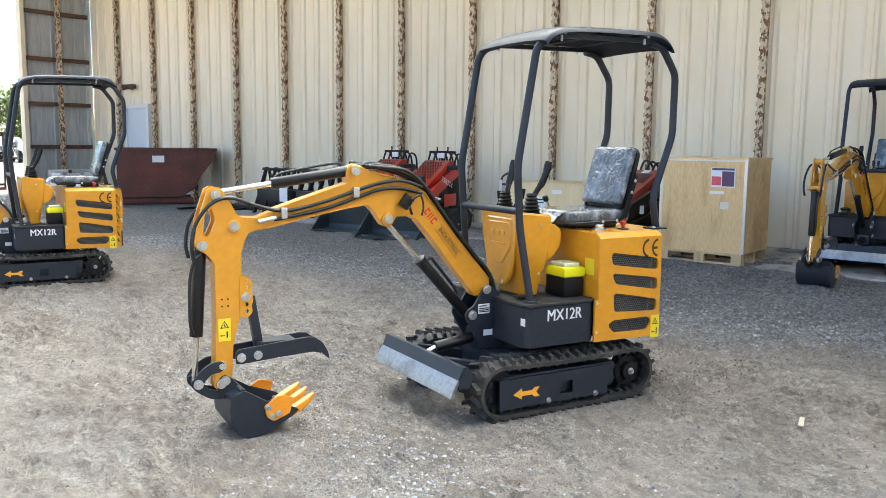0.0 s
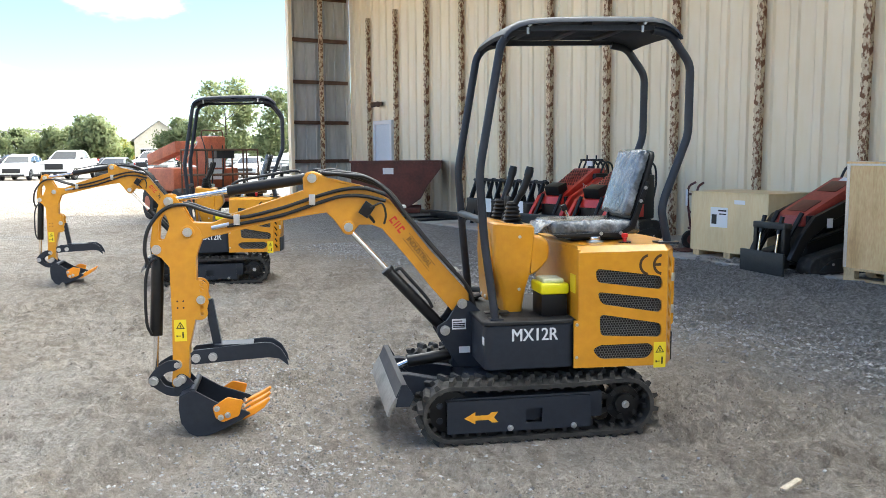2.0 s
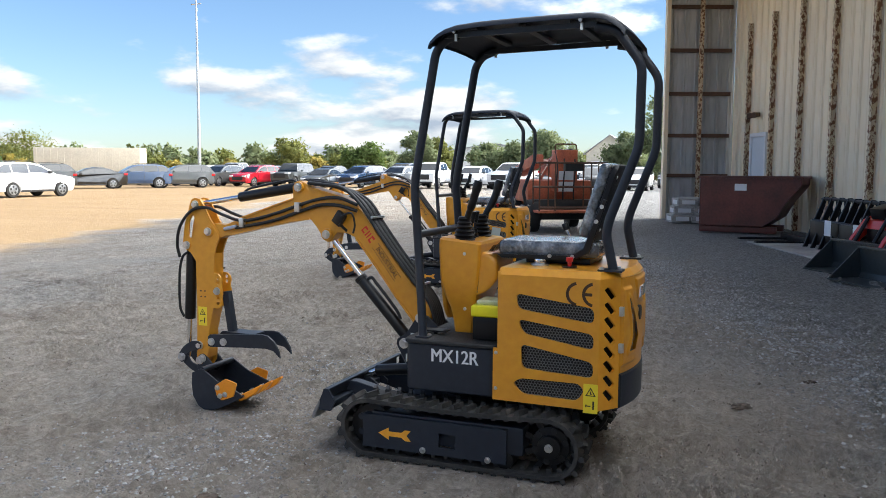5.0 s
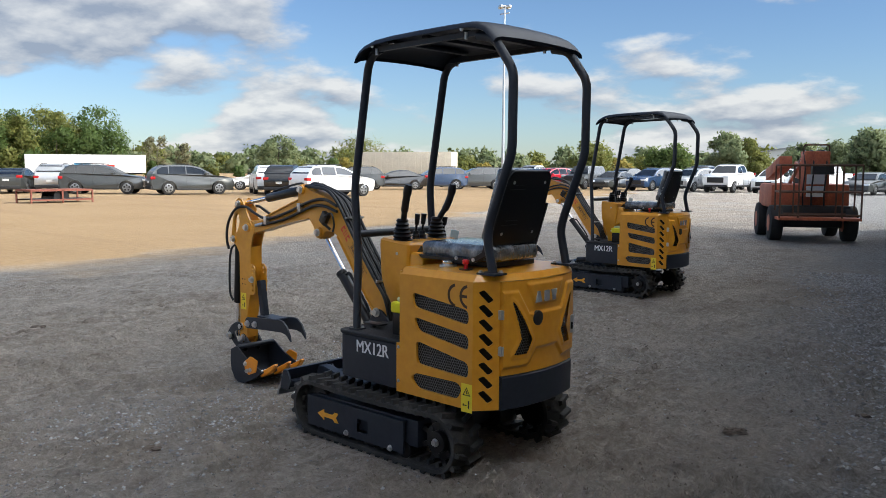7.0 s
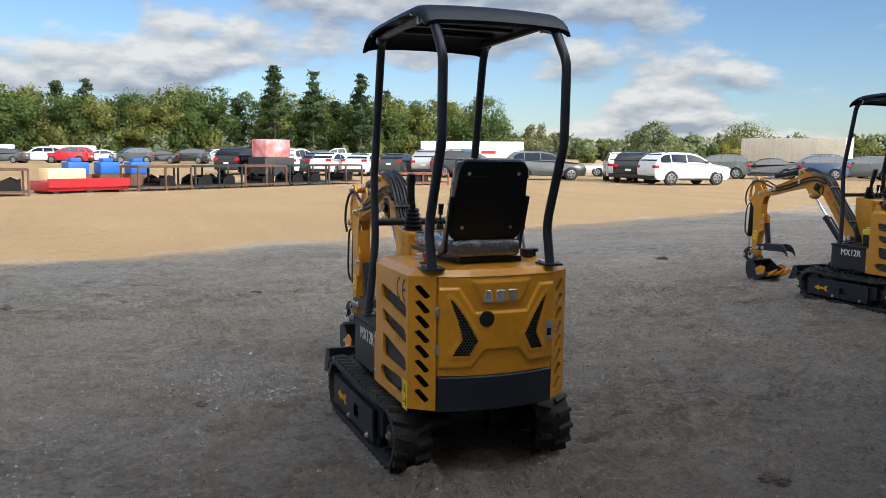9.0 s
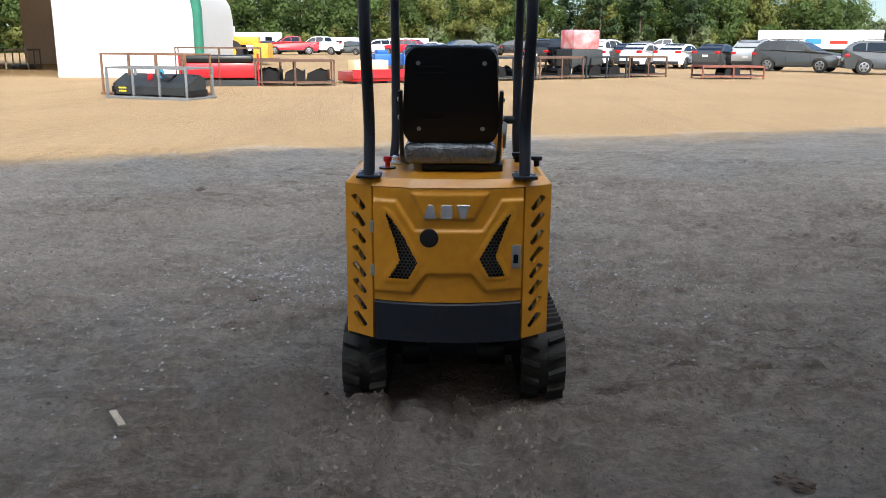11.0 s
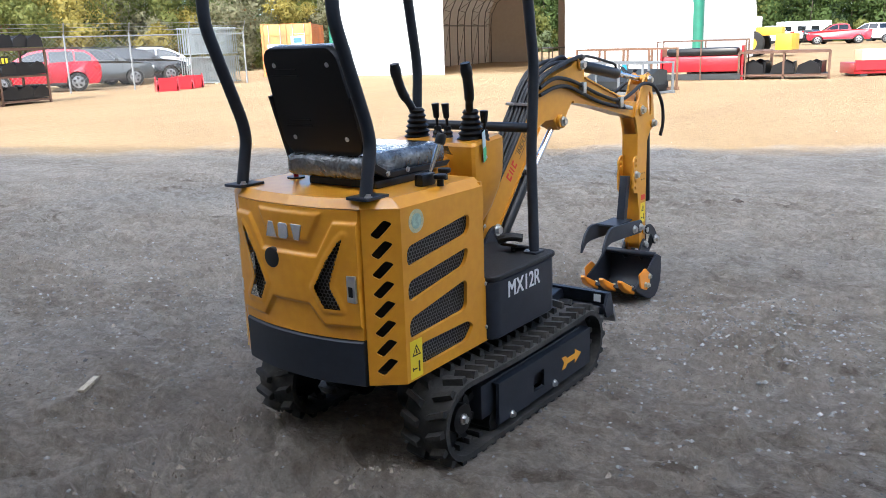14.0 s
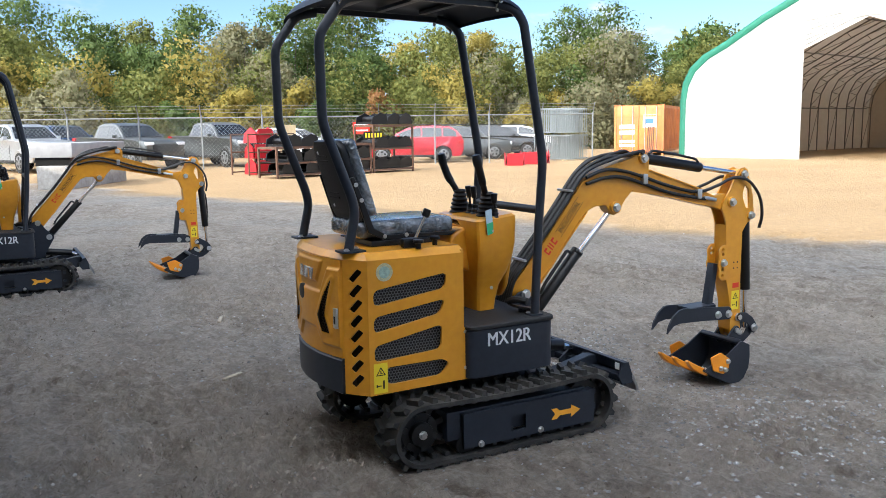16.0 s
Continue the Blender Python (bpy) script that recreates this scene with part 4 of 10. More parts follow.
    for a, b in zip(rows, rows[1:]):
        for k in range(5):
            cw.faces.new((a[k], b[k], b[k + 1], a[k + 1]))
    cw.faces.new(rows[0]), cw.faces.new(rows[-1][::-1])
    bmesh.ops.recalc_face_normals(cw, faces=cw.faces[:])
    part("counterweight", cw, NAVY, ex, "dark slate counterweight plate", smooth=30)
    # fittings on the top cover
    bm = B()
    cyl(bm, (3.30, 3.83, 0.985), (3.30, 3.83, 0.995), 0.045, seg=24, bevel=0.003)
    cap = part("fuel_flange", bm, ZINC, ex, "round metal fuel filler flange")
    bm = B()
    cyl(bm, (3.30, 3.83, 0.995), (3.30, 3.83, 1.018), 0.030, seg=20, bevel=0.006)
    part("fuel_cap", bm, CHROME, cap)
    bm = B()
    cyl(bm, (3.45, 3.79, 0.985), (3.45, 3.79, 0.991), 0.034, seg=20)
    sw = part("switch_base", bm, BLACK, ex)
    bm = B()
    cyl(bm, (3.45, 3.79, 0.99), (3.45, 3.79, 1.022), 0.010, seg=12)
    cyl(bm, (3.45, 3.79, 1.012), (3.45, 3.79, 1.034), 0.017, seg=16, bevel=0.004)
    part("stop_knob", bm, RED, sw, "red emergency knob")
    for (x, y) in ((3.24, 4.33), (3.36, 4.40)):
        bm = B()
        cyl(bm, (x, y, 0.985), (x, y, 1.01), 0.012, seg=12)
        cyl(bm, (x, y, 1.01), (x, y, 1.026), 0.024, seg=16, bevel=0.004)
        part("black_knob", bm, BLACK, ex)
    bm = B()
    box(bm, 3.34, 3.42, 4.33, 4.37, 0.985, 1.03, 0.012)
    th = part("throttle_base", bm, BLACK, ex, "black throttle lever base")
    bm = B()
    cyl(bm, (3.36, 4.35, 1.01), (3.30, 4.36, 1.13), 0.008, seg=10)
    part("throttle_rod", bm, CHROME, th)
    bm = B()
    cyl(bm, (3.305, 4.36, 1.12), (3.29, 4.362, 1.155), 0.018, seg=14, bevel=0.006)
    part("throttle_knob", bm, BLACK, th)


DECAL_B = mat("brown decal", (0.05, 0.022, 0.008), 0.45)
BADGE = mat("pale sticker", (0.55, 0.52, 0.32), 0.45, var=0.3, scale=40)
BADGE2 = mat("green sticker", (0.35, 0.50, 0.45), 0.45, var=0.3, scale=60)


def platform(ex):
    bm = B()
    plan = rounded_poly([(2.665, CY - 0.405), (3.145, CY - 0.405), (3.145, CY + 0.405), (2.665, CY + 0.405)], 0.05, 4)
    prism(bm, plan, "z", 0.362, 0.592, 0.006)
    deck = part("deck_box", bm, NAVY, ex, "dark slate deck box with white lettering", smooth=40)
    bm = B()
    prism(bm, rounded_poly([(2.655, CY - 0.41), (3.146, CY - 0.41), (3.146, CY + 0.41), (2.655, CY + 0.41)], 0.05, 4), "z", 0.592, 0.612, 0.004)
    mat_ob = part("floor_mat", bm, FLOORMAT, ex, "black rubber floor mat", smooth=40)
    for side in (-1, 1):
        lettering("model_lettering", "MX12R", 0.092, face_m(2.925, CY + side * 0.4052, 0.537, side), DECAL_W, deck, 0.001, 0.0020, "white model lettering", sx=0.86)
    # slewing ring and lower frame
    bm = B()
    cyl(bm, (2.95, CY, 0.30), (2.95, CY, 0.365), 0.24, seg=40, bevel=0.004)
    part("slewing_ring", bm, BLACK, ex)
    bm = B()
    box(bm, 2.62, 3.28, 3.80, 4.33, 0.17, 0.30, 0.012)
    box(bm, 2.56, 2.70, 3.74, 4.39, 0.13, 0.20, 0.008)
    box(bm, 3.18, 3.30, 3.74, 4.39, 0.13, 0.20, 0.008)
    part("undercarriage_frame", bm, NAVY, ex)
    for y in (3.90, 4.23):
        bm = B()
        cyl(bm, (3.30, y - 0.06, 0.165), (3.30, y + 0.06, 0.165), 0.075, seg=20, bevel=0.006)
        cyl(bm, (3.28, y - 0.045, 0.165), (3.16, y - 0.045, 0.165), 0.03, seg=12)
        part("travel_motor", bm, BLACK, ex)
    # swing bracket that carries the boom
    for y0 in (CY - 0.082, CY + 0.066):
        bm = B()
        prism(bm, rounded_poly([(2.60, 0.676), (2.655, 0.668), (2.725, 0.60), (2.725, 0.30), (2.59, 0.31), (2.548, 0.372), (2.472, 0.505), (2.478, 0.535), (2.53, 0.565)], 0.02, 3), "y", y0, y0 + 0.016, 0.002)
        br = part("boom_bracket", bm, NAVY, ex, "dark slate boom bracket plate", smooth=40)
        sgn = -1 if y0 < CY else 1
        yy = y0 if sgn < 0 else y0 + 0.016
        hexbolt(br, (2.612, yy, 0.655), (0, sgn, 0), 0.019, 0.02)
        hexbolt(br, (2.518, yy, 0.512), (0, sgn, 0), 0.019, 0.02)
        if sgn < 0:
            bm = B()
            box(bm, 2.556, 2.632, yy - 0.0012, yy, 0.515, 0.572)
            pl = part("maker_plate", bm, DECAL_W, br, "silver maker's plate")
            bm = B()
            for z in (0.560, 0.546, 0.536, 0.527):
                box(bm, 2.562, 2.626 if z < 0.55 else 2.612, yy - 0.002, yy - 0.001, z - 0.003, z + 0.003)
            part("plate_print", bm, DECAL_K, pl)
            bm = B()
            box(bm, 2.594, 2.655, yy - 0.0012, yy, 0.385, 0.42)
            part("white_sticker", bm, DECAL_W, br)
    bm = B()
    box(bm, 2.56, 2.80, CY - 0.066, CY + 0.066, 0.30, 0.42, 0.01)
    part("bracket_block", bm, NAVY, ex)
    bm = B()
    box(bm, 2.664, 2.6665, CY - 0.39, CY - 0.35, 0.49, 0.53)
    part("deck_decal", bm, DECAL_W, ex)
    # foot pedal on the deck
    bm = B()
    box(bm, 2.68, 2.80, 4.28, 4.36, 0.625, 0.637, 0.004)
    bm.transform(Matrix.Translation((2.74, 4.32, 0.63)) @ Matrix.Rotation(radians(-14), 4, "Y") @ Matrix.Translation((-2.74, -4.32, -0.63)))
    cyl(bm, (2.76, 4.32, 0.61), (2.76, 4.32, 0.635), 0.012, seg=10)
    part("foot_pedal", bm, BLACK, ex)
    bm = B()
    box(bm, 2.70, 2.83, 3.80, 3.86, 0.625, 0.635, 0.004)
    cyl(bm, (2.76, 3.83, 0.61), (2.76, 3.83, 0.63), 0.012, seg=10)
    part("foot_pedal", bm, BLACK, ex)


FLOORMAT = mat("floor mat", (0.014, 0.014, 0.015), 0.65, var=0.2, scale=10, bump=0.4, bscale=140)


def console(ex):
    """The yellow waisted control console with its levers."""
    ys0, ys1 = 3.865, 4.285
    bm = B()
    prof = [(0.612, 2.825, 2.930, 0.05, 0.09), (0.66, 2.822, 2.935, 0.045, 0.085), (0.74, 2.808, 2.945, 0.03, 0.07), (0.80, 2.786, 2.958, 0.012, 0.04), (0.88, 2.766, 2.970, 0.0, 0.015), (0.95, 2.760, 2.980, 0.0, 0.0), (1.05, 2.755, 2.985, 0.0, 0.0), (1.078, 2.758, 2.985, 0.0, 0.0), (1.090, 2.770, 2.975, 0.010, 0.010)]
    rings = []
    for z, x0, x1, ia, ib in prof:
        ring = rounded_poly([(x0, ys0 + ia), (x1, ys0 + ia), (x1, ys1 - ib), (x0, ys1 - ib)], 0.03, 3)
        rings.append([bm.verts.new((x, y, z + (x - 2.87) * (-0.10 if z > 1.04 else 0))) for x, y in ring])
    for a, b in zip(rings, rings[1:]):
        n = len(a)
        for i in range(n):
            bm.faces.new((a[i], a[(i + 1) % n], b[(i + 1) % n], b[i]))
    bm.faces.new(rings[-1])
    bm.faces.new(rings[0][::-1])
    bmesh.ops.recalc_face_normals(bm, faces=bm.faces[:])
    c = part("console", bm, YELLOW, ex, "yellow waisted control console", smooth=32)
    # knee hump towards the seat
    bm = B()
    prism(bm, rounded_poly([(2.96, 1.035), (3.03, 1.020), (3.068, 0.985), (3.068, 0.90), (3.01, 0.83), (2.94, 0.80)], 0.025, 4), "y", 3.885, 4.165, 0.022, 4)
    part("knee_hump", bm, YELLOW, c, "rounded yellow hump of the console", smooth=50)
    for z, x in ((1.02, 2.90), (0.74, 2.90)):
        hexbolt(c, (x, ys0 + (0.0 if z > 0.9 else 0.012), z), (0, -1, 0), 0.006, 0.005)
        hexbolt(c, (x, ys1 - (0.0 if z > 0.9 else 0.012), z), (0, 1, 0), 0.006, 0.005)
    # front cover with pressed shield
    bm = B()
    prism(bm, rounded_poly([(3.93, 1.06), (4.22, 1.06), (4.24, 0.92), (4.19, 0.72), (4.14, 0.66), (4.01, 0.66), (3.96, 0.72), (3.91, 0.92)], 0.03, 3), "x", 2.775, 2.749, 0.006)
    cov = part("front_cover", bm, YELLOW, c, smooth=40)
    bm = B()
    prism(bm, rounded_poly([(3.96, 1.035), (4.18, 1.035), (4.20, 0.90), (4.12, 0.79), (4.03, 0.79), (3.945, 0.90)], 0.02, 3), "x", 2.752, 2.743, 0.004)
    part("pressed_shield", bm, YELLOW, cov, smooth=40)
    for y in (4.02, 4.075, 4.13):
        boxes_at = B()
        box(boxes_at, 2.739, 2.744, y - 0.018, y + 0.018, 0.955, 0.985, 0.001)
        part("embossed_mark", boxes_at, YELLOW, cov)
    bm = B()
    box(bm, 2.739, 2.744, 4.0, 4.15, 0.90, 0.915, 0.001)
    part("embossed_bar", bm, YELLOW, cov)
    for y, z in ((4.03, 0.685), (4.12, 0.685)):
        hexbolt(cov, (2.749, y, z), (-1, 0, 0), 0.008, 0.006)

    def bellows(x, y, z, r, h, n=4):
        prof = [(r, 0.0)]
        for i in range(n):
            rr = r * (1 - 0.5 * i / n)
            prof += [(rr * 0.86, h * (i + 0.1) / n), (rr, h * (i + 0.5) / n), (rr * 0.74, h * (i + 1) / n)]
        bm = B()
        rings = [[bm.verts.new((x + q * math.cos(k * math.pi / 8), y + q * math.sin(k * math.pi / 8), z + w)) for k in range(16)] for q, w in prof]
        for lo, hi in zip(rings, rings[1:]):
            for k in range(16):
                bm.faces.new((lo[k], lo[(k + 1) % 16], hi[(k + 1) % 16], hi[k]))
        bm.faces.new(rings[0][::-1]), bm.faces.new(rings[-1])
        return bm
    for y, lean in ((3.93, -0.03), (4.20, 0.03)):
        boot = part("lever_boot", bellows(2.875, y, 1.078, 0.058, 0.125, 6), VINYL, c, "black rubber bellows boot", smooth=50)
        bm = B()
        tube(bm, [(2.878, y, 1.16), (2.90, y + lean * 0.4, 1.215), (2.925, y + lean * 1.0, 1.265), (2.948, y + lean * 1.3, 1.33), (2.962, y + lean * 1.3, 1.385)], [0.012] * 4 + [0.016] * 6 + [0.020] * 9 + [0.023] * 4 + [0.020] * 2, 12)
        part("control_lever", bm, BLACK, boot, "black curved joystick grip", smooth=50)
    for y in (4.035, 4.085):
        boot = part("lever_boot", bellows(2.875, y, 1.078, 0.026, 0.055, 3), VINYL, c, smooth=50)
        bm = B()
        cyl(bm, (2.875, y, 1.13), (2.88, y, 1.17), 0.006, seg=8)
        cyl(bm, (2.88, y, 1.165), (2.888, y, 1.225), 0.012, 0.016, seg=12, bevel=0.004)
        part("travel_lever", bm, BLACK, boot)
    boot = part("lever_boot", bellows(2.87, 4.262, 1.075, 0.022, 0.05, 3), VINYL, c, smooth=50)
    bm = B()
    cyl(bm, (2.87, 4.262, 1.12), (2.875, 4.264, 1.155), 0.006, seg=8)
    cyl(bm, (2.875, 4.264, 1.15), (2.878, 4.266, 1.20), 0.012, 0.018, seg=12, bevel=0.005)
    part("blade_lever", bm, BLACK, boot)
    # paper tags tied to the lever
    bm = B()
    box(bm, -0.024, 0.024, -0.0008, 0.0008, -0.12, 0.0)
    bm.transform(Matrix.Translation((2.93, 4.296, 1.125)) @ Matrix.Rotation(radians(20), 4, "Z") @ Matrix.Rotation(radians(9), 4, "Y"))
    tg = part("paper_tag", bm, BLUE_T, c, "pale blue and green paper tag on a lever")
    bm = B()
    box(bm, -0.024, 0.024, 0.0011, 0.0019, -0.12, -0.065)
    bm.transform(Matrix.Translation((2.93, 4.296, 1.125)) @ Matrix.Rotation(radians(20), 4, "Z") @ Matrix.Rotation(radians(9), 4, "Y"))
    part("tag_print", bm, GREEN_T, tg)
    # hose stub at the console's foot
    bm = B()
    tube(bm, [(2.80, 4.27, 0.66), (2.78, 4.31, 0.675), (2.75, 4.36, 0.67)], 0.018, 10)
    part("rubber_stub", bm, HOSE, ex)


def seat(ex):
    y0, y1 = 3.850, 4.236
    bm = B()
    box(bm, 3.20, 3.52, 3.93, 4.25, 0.986, 1.012, 0.004)
    part("seat_rail", bm, BLACK, ex)
    bm = B()
    prism(bm, [(3.075, 1.03), (3.10, 1.012), (3.45, 1.012), (3.53, 1.05), (3.61, 1.30), (3.59, 1.305), (3.50, 1.07), (3.44, 1.035)], "y", y0 - 0.006, y0 + 0.010, 0.003)
    part("seat_bracket", bm, BLACK, ex, "black pressed seat side bracket", smooth=40)
    bm = B()
    prism(bm, [(3.075, 1.03), (3.10, 1.012), (3.45, 1.012), (3.53, 1.05), (3.61, 1.30), (3.59, 1.305), (3.50, 1.07), (3.44, 1.035)], "y", y1 - 0.010, y1 + 0.006, 0.003)
    sh = part("seat_bracket", bm, BLACK, ex, "black pressed seat side bracket", smooth=40)
    for y, s in ((y0 - 0.006, -1), (y1 + 0.006, 1)):
        for x, z in ((3.34, 1.03), (3.45, 1.03), (3.56, 1.20), (3.585, 1.27)):
            hexbolt(sh, (x, y, z), (0, s, 0), 0.007, 0.006)
    # cushion
    bm = B()
    box(bm, 3.075, 3.57, y0 + 0.012, y1 - 0.012, 1.018, 1.10, 0.034, 4)
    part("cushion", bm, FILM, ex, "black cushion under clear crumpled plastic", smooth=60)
    # backrest: padded front with film, hard black back
    R = Matrix.Translation((3.505, 0, 1.07)) @ Matrix.Rotation(radians(17), 4, "Y")
    bm = B()
    box(bm, -0.055, 0.0, y0 + 0.018, y1 - 0.018, 0.045, 0.41, 0.024, 3)
    bm.transform(R)
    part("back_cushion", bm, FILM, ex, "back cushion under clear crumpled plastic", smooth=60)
    bm = B()
    prism(bm, rounded_poly([(y0 + 0.05, 0.418), (y1 - 0.05, 0.418), (y1 - 0.022, 0.385), (y1 - 0.004, 0.09), (y1 - 0.03, 0.035), (y0 + 0.03, 0.035), (y0 + 0.004, 0.09), (y0 + 0.022, 0.385)], 0.03, 3), "x", 0.0, 0.03, 0.008, 2)
    bm.transform(R)
    bk = part("back_shell", bm, VINYL, ex, "hard black seat back", smooth=50)
    for y in (y0 + 0.07, y1 - 0.07):
        for z in (0.10, 0.36):
            hexbolt(bk, R @ Vector((0.03, y, z)), R.to_3x3() @ Vector((1, 0, 0)), 0.006, 0.004)
    for z in (0.14, 0.32):
        bm = B()
        for off in (0, 0.022):
            box(bm, 0.028, 0.033, y0 + 0.05 + off, y0 + 0.17, z + off, z + off + 0.006)
        bm.transform(R)
        part("back_rib", bm, VINYL, bk)
    # loose film end at the cushion's front
    bm = B()
    vs = [[bm.verts.new((3.09 - 0.07 * i / 4 + 0.02 * noise.noise(Vector((i, j, 2.2))), y0 + 0.05 + j * 0.045, 1.085 - 0.05 * (i / 4) ** 2 + 0.025 * noise.noise(Vector((i * 0.9, j * 0.9, 7))))) for j in range(8)] for i in range(5)]
    for i in range(4):
        for j in range(7):
            bm.faces.new((vs[i][j], vs[i + 1][j], vs[i + 1][j + 1], vs[i][j + 1]))
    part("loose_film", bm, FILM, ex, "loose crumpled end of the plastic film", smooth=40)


def canopy(ex):
    yl, yr = 3.735, 4.325
    for y, s in ((yl, -1), (yr, 1)):
        bm = B()
        # the front posts stand a little off the rear ones and kink outwards to their feet
        fy = y + 0.043
        ft = 3.725 if s < 0 else 4.405
        tube(bm, fillet([(2.735, ft, 0.612), (2.690, fy, 1.01), (2.664, fy, 1.36), (2.775, fy, 2.0), (2.82, fy - 0.01, 2.055), (2.90, fy - 0.03, 2.075)], 0.06), 0.0215, 14, smooth=False)
        fp = part("front_post", bm, NAVY, ex, "dark slate front canopy post", smooth=50)
        bm = B()
        box(bm, 2.705, 2.775, ft - 0.03, ft + 0.03, 0.611, 0.620, 0.002)
        part("post_foot", bm, NAVY, fp)
        hexbolt(fp, (2.762, ft - 0.018 * s, 0.62), (0, 0, 1), 0.008, 0.008)
        bm = B()
        tube(bm, fillet([(3.665, y, 0.986), (3.628, y, 1.15), (3.640, y, 1.215), (3.765, y, 1.545), (3.768, y, 1.905), (3.655, y, 2.058), (3.56, y, 2.075)], 0.045), 0.0215, 14, smooth=False)
        rp = part("rear_post", bm, NAVY, ex, "dark slate bent rear canopy post", smooth=50)
        bm = B()
        box(bm, 3.60, 3.71, y - 0.045, y + 0.045, 0.984, 0.994, 0.002)
        fl = part("post_foot", bm, NAVY, rp)
        for dx, dy in ((-0.04, -0.03), (0.03, 0.03)):
            hexbolt(fl, (3.655 + dx, y + dy, 0.994), (0, 0, 1), 0.009, 0.01)
        bm = B()
        prism(bm, [(2.84, 2.06), (2.88, 2.085), (3.57, 2.10), (3.57, 2.075), (2.90, 2.06)], "y", y - 0.012, y + 0.012)
        part("roof_rail", bm, NAVY, ex)
    bm = B()
    cyl(bm, (2.682, yl + 0.043, 1.115), (2.682, yr + 0.043, 1.115), 0.020, seg=14)
    part("cross_bar", bm, NAVY, ex, "dark slate cross bar between front posts")
    # roof shell: bowed along and across, with turned-down rim
    prof = [(2.774, 2.040), (2.784, 2.058), (2.81, 2.082), (2.85, 2.103), (2.91, 2.119), (3.03, 2.129), (3.20, 2.135), (3.40, 2.139), (3.54, 2.140), (3.60, 2.131), (3.64, 2.113), (3.675, 2.086), (3.70, 2.056)]
    ys = [(-0.352, -0.032), (-0.345, -0.014), (-0.325, -0.004), (-0.29, 0.002), (-0.15, 0.008), (0, 0.010), (0.15, 0.008), (0.29, 0.002), (0.325, -0.004), (0.345, -0.014), (0.352, -0.032)]
    yc = (yl + yr) / 2
    bm = B()
    grid = [[bm.verts.new((x, yc + dy, z + dz)) for dy, dz in ys] for x, z in prof]
    low = [[bm.verts.new((x + (0.012 if i == 0 else -0.012 if i == len(prof) - 1 else 0), yc + dy * 0.968, z + dz - 0.014 + (0.014 if j in (0, len(ys) - 1) else 0))) for j, (dy, dz) in enumerate(ys)] for i, (x, z) in enumerate(prof)]
    for G, flip in ((grid, False), (low, True)):
        for a, b in zip(G, G[1:]):
            for k in range(len(ys) - 1):
                q = (a[k], b[k], b[k + 1], a[k + 1])
                bm.faces.new(q[::-1] if flip else q)
    for k in range(len(ys) - 1):
        bm.faces.new((grid[0][k], grid[0][k + 1], low[0][k + 1], low[0][k]))
        bm.faces.new((grid[-1][k + 1], grid[-1][k], low[-1][k], low[-1][k + 1]))
    for i in range(len(prof) - 1):
        bm.faces.new((grid[i + 1][0], grid[i][0], low[i][0], low[i + 1][0]))
        bm.faces.new((grid[i][-1], grid[i + 1][-1], low[i + 1][-1], low[i][-1]))
    bmesh.ops.recalc_face_normals(bm, faces=bm.faces[:])
    rf = part("canopy_roof", bm, ROOFM, ex, "bowed dark slate canopy roof", smooth=50)
    for x, z in ((2.90, 2.055), (3.50, 2.075)):
        for y, s in ((yc - 0.338, -1), (yc + 0.338, 1)):
            hexbolt(rf, (x, y, z + 0.03), (0, s, 0), 0.007, 0.010)
            bm = B()
            cyl(bm, (x, y - s * 0.03, z + 0.02), (x, y - s * 0.03, z - 0.012), 0.008, seg=8)
            part("roof_bolt", bm, ZINC, rf)
    for x in (2.98, 3.22, 3.46):
        bm = B()
        box(bm, x - 0.02, x + 0.02, yc - 0.29, yc + 0.29, 2.095, 2.113, 0.004)
        part("roof_rib", bm, NAVY, rf)


ROOFM = mat("canopy paint", (0.016, 0.021, 0.032), 0.42, var=0.15, scale=3, rvar=0.06, spec=0.22)


def toolbox(ex):
    bm = B()
    box(bm, 2.985, 3.125, 3.745, 3.925, 0.613, 0.728, 0.012)
    bx = part("battery_box", bm, VINYL, ex, "black box with a yellow lid")
    bm = B()
    box(bm, 2.978, 3.132, 3.738, 3.932, 0.728, 0.785, 0.014, 3)
    part("lid", bm, LIDY, bx, "bright yellow plastic lid")
    bm = B()
    box(bm, 2.998, 3.112, 3.765, 3.905, 0.782, 0.808, 0.012, 3)
    part("lid_grip", bm, LIDP, bx, "pale raised lid middle")
    bm = B()
    box(bm, 3.150, 3.172, 3.652, 3.657, 0.69, 0.835, 0.002)
    hl = part("white_gauge", bm, DECAL_W, ex, "white level gauge with chrome frame")
    bm = B()
    box(bm, 3.157, 3.165, 3.649, 3.652, 0.70, 0.825, 0.001)
    part("gauge_tube", bm, CHROME, hl)
    bm = B()
    box(bm, 3.143, 3.146, 3.68, 3.76, 0.74, 0.835)
    part("yellow_note", bm, DECAL_Y, ex, "yellow printed sticker")


LIDP = mat("pale clear plastic", (0.62, 0.64, 0.40), 0.25, var=0.2, scale=20)
LIDY = mat("bright yellow plastic", (0.80, 0.72, 0.01), 0.35, var=0.08, scale=10)


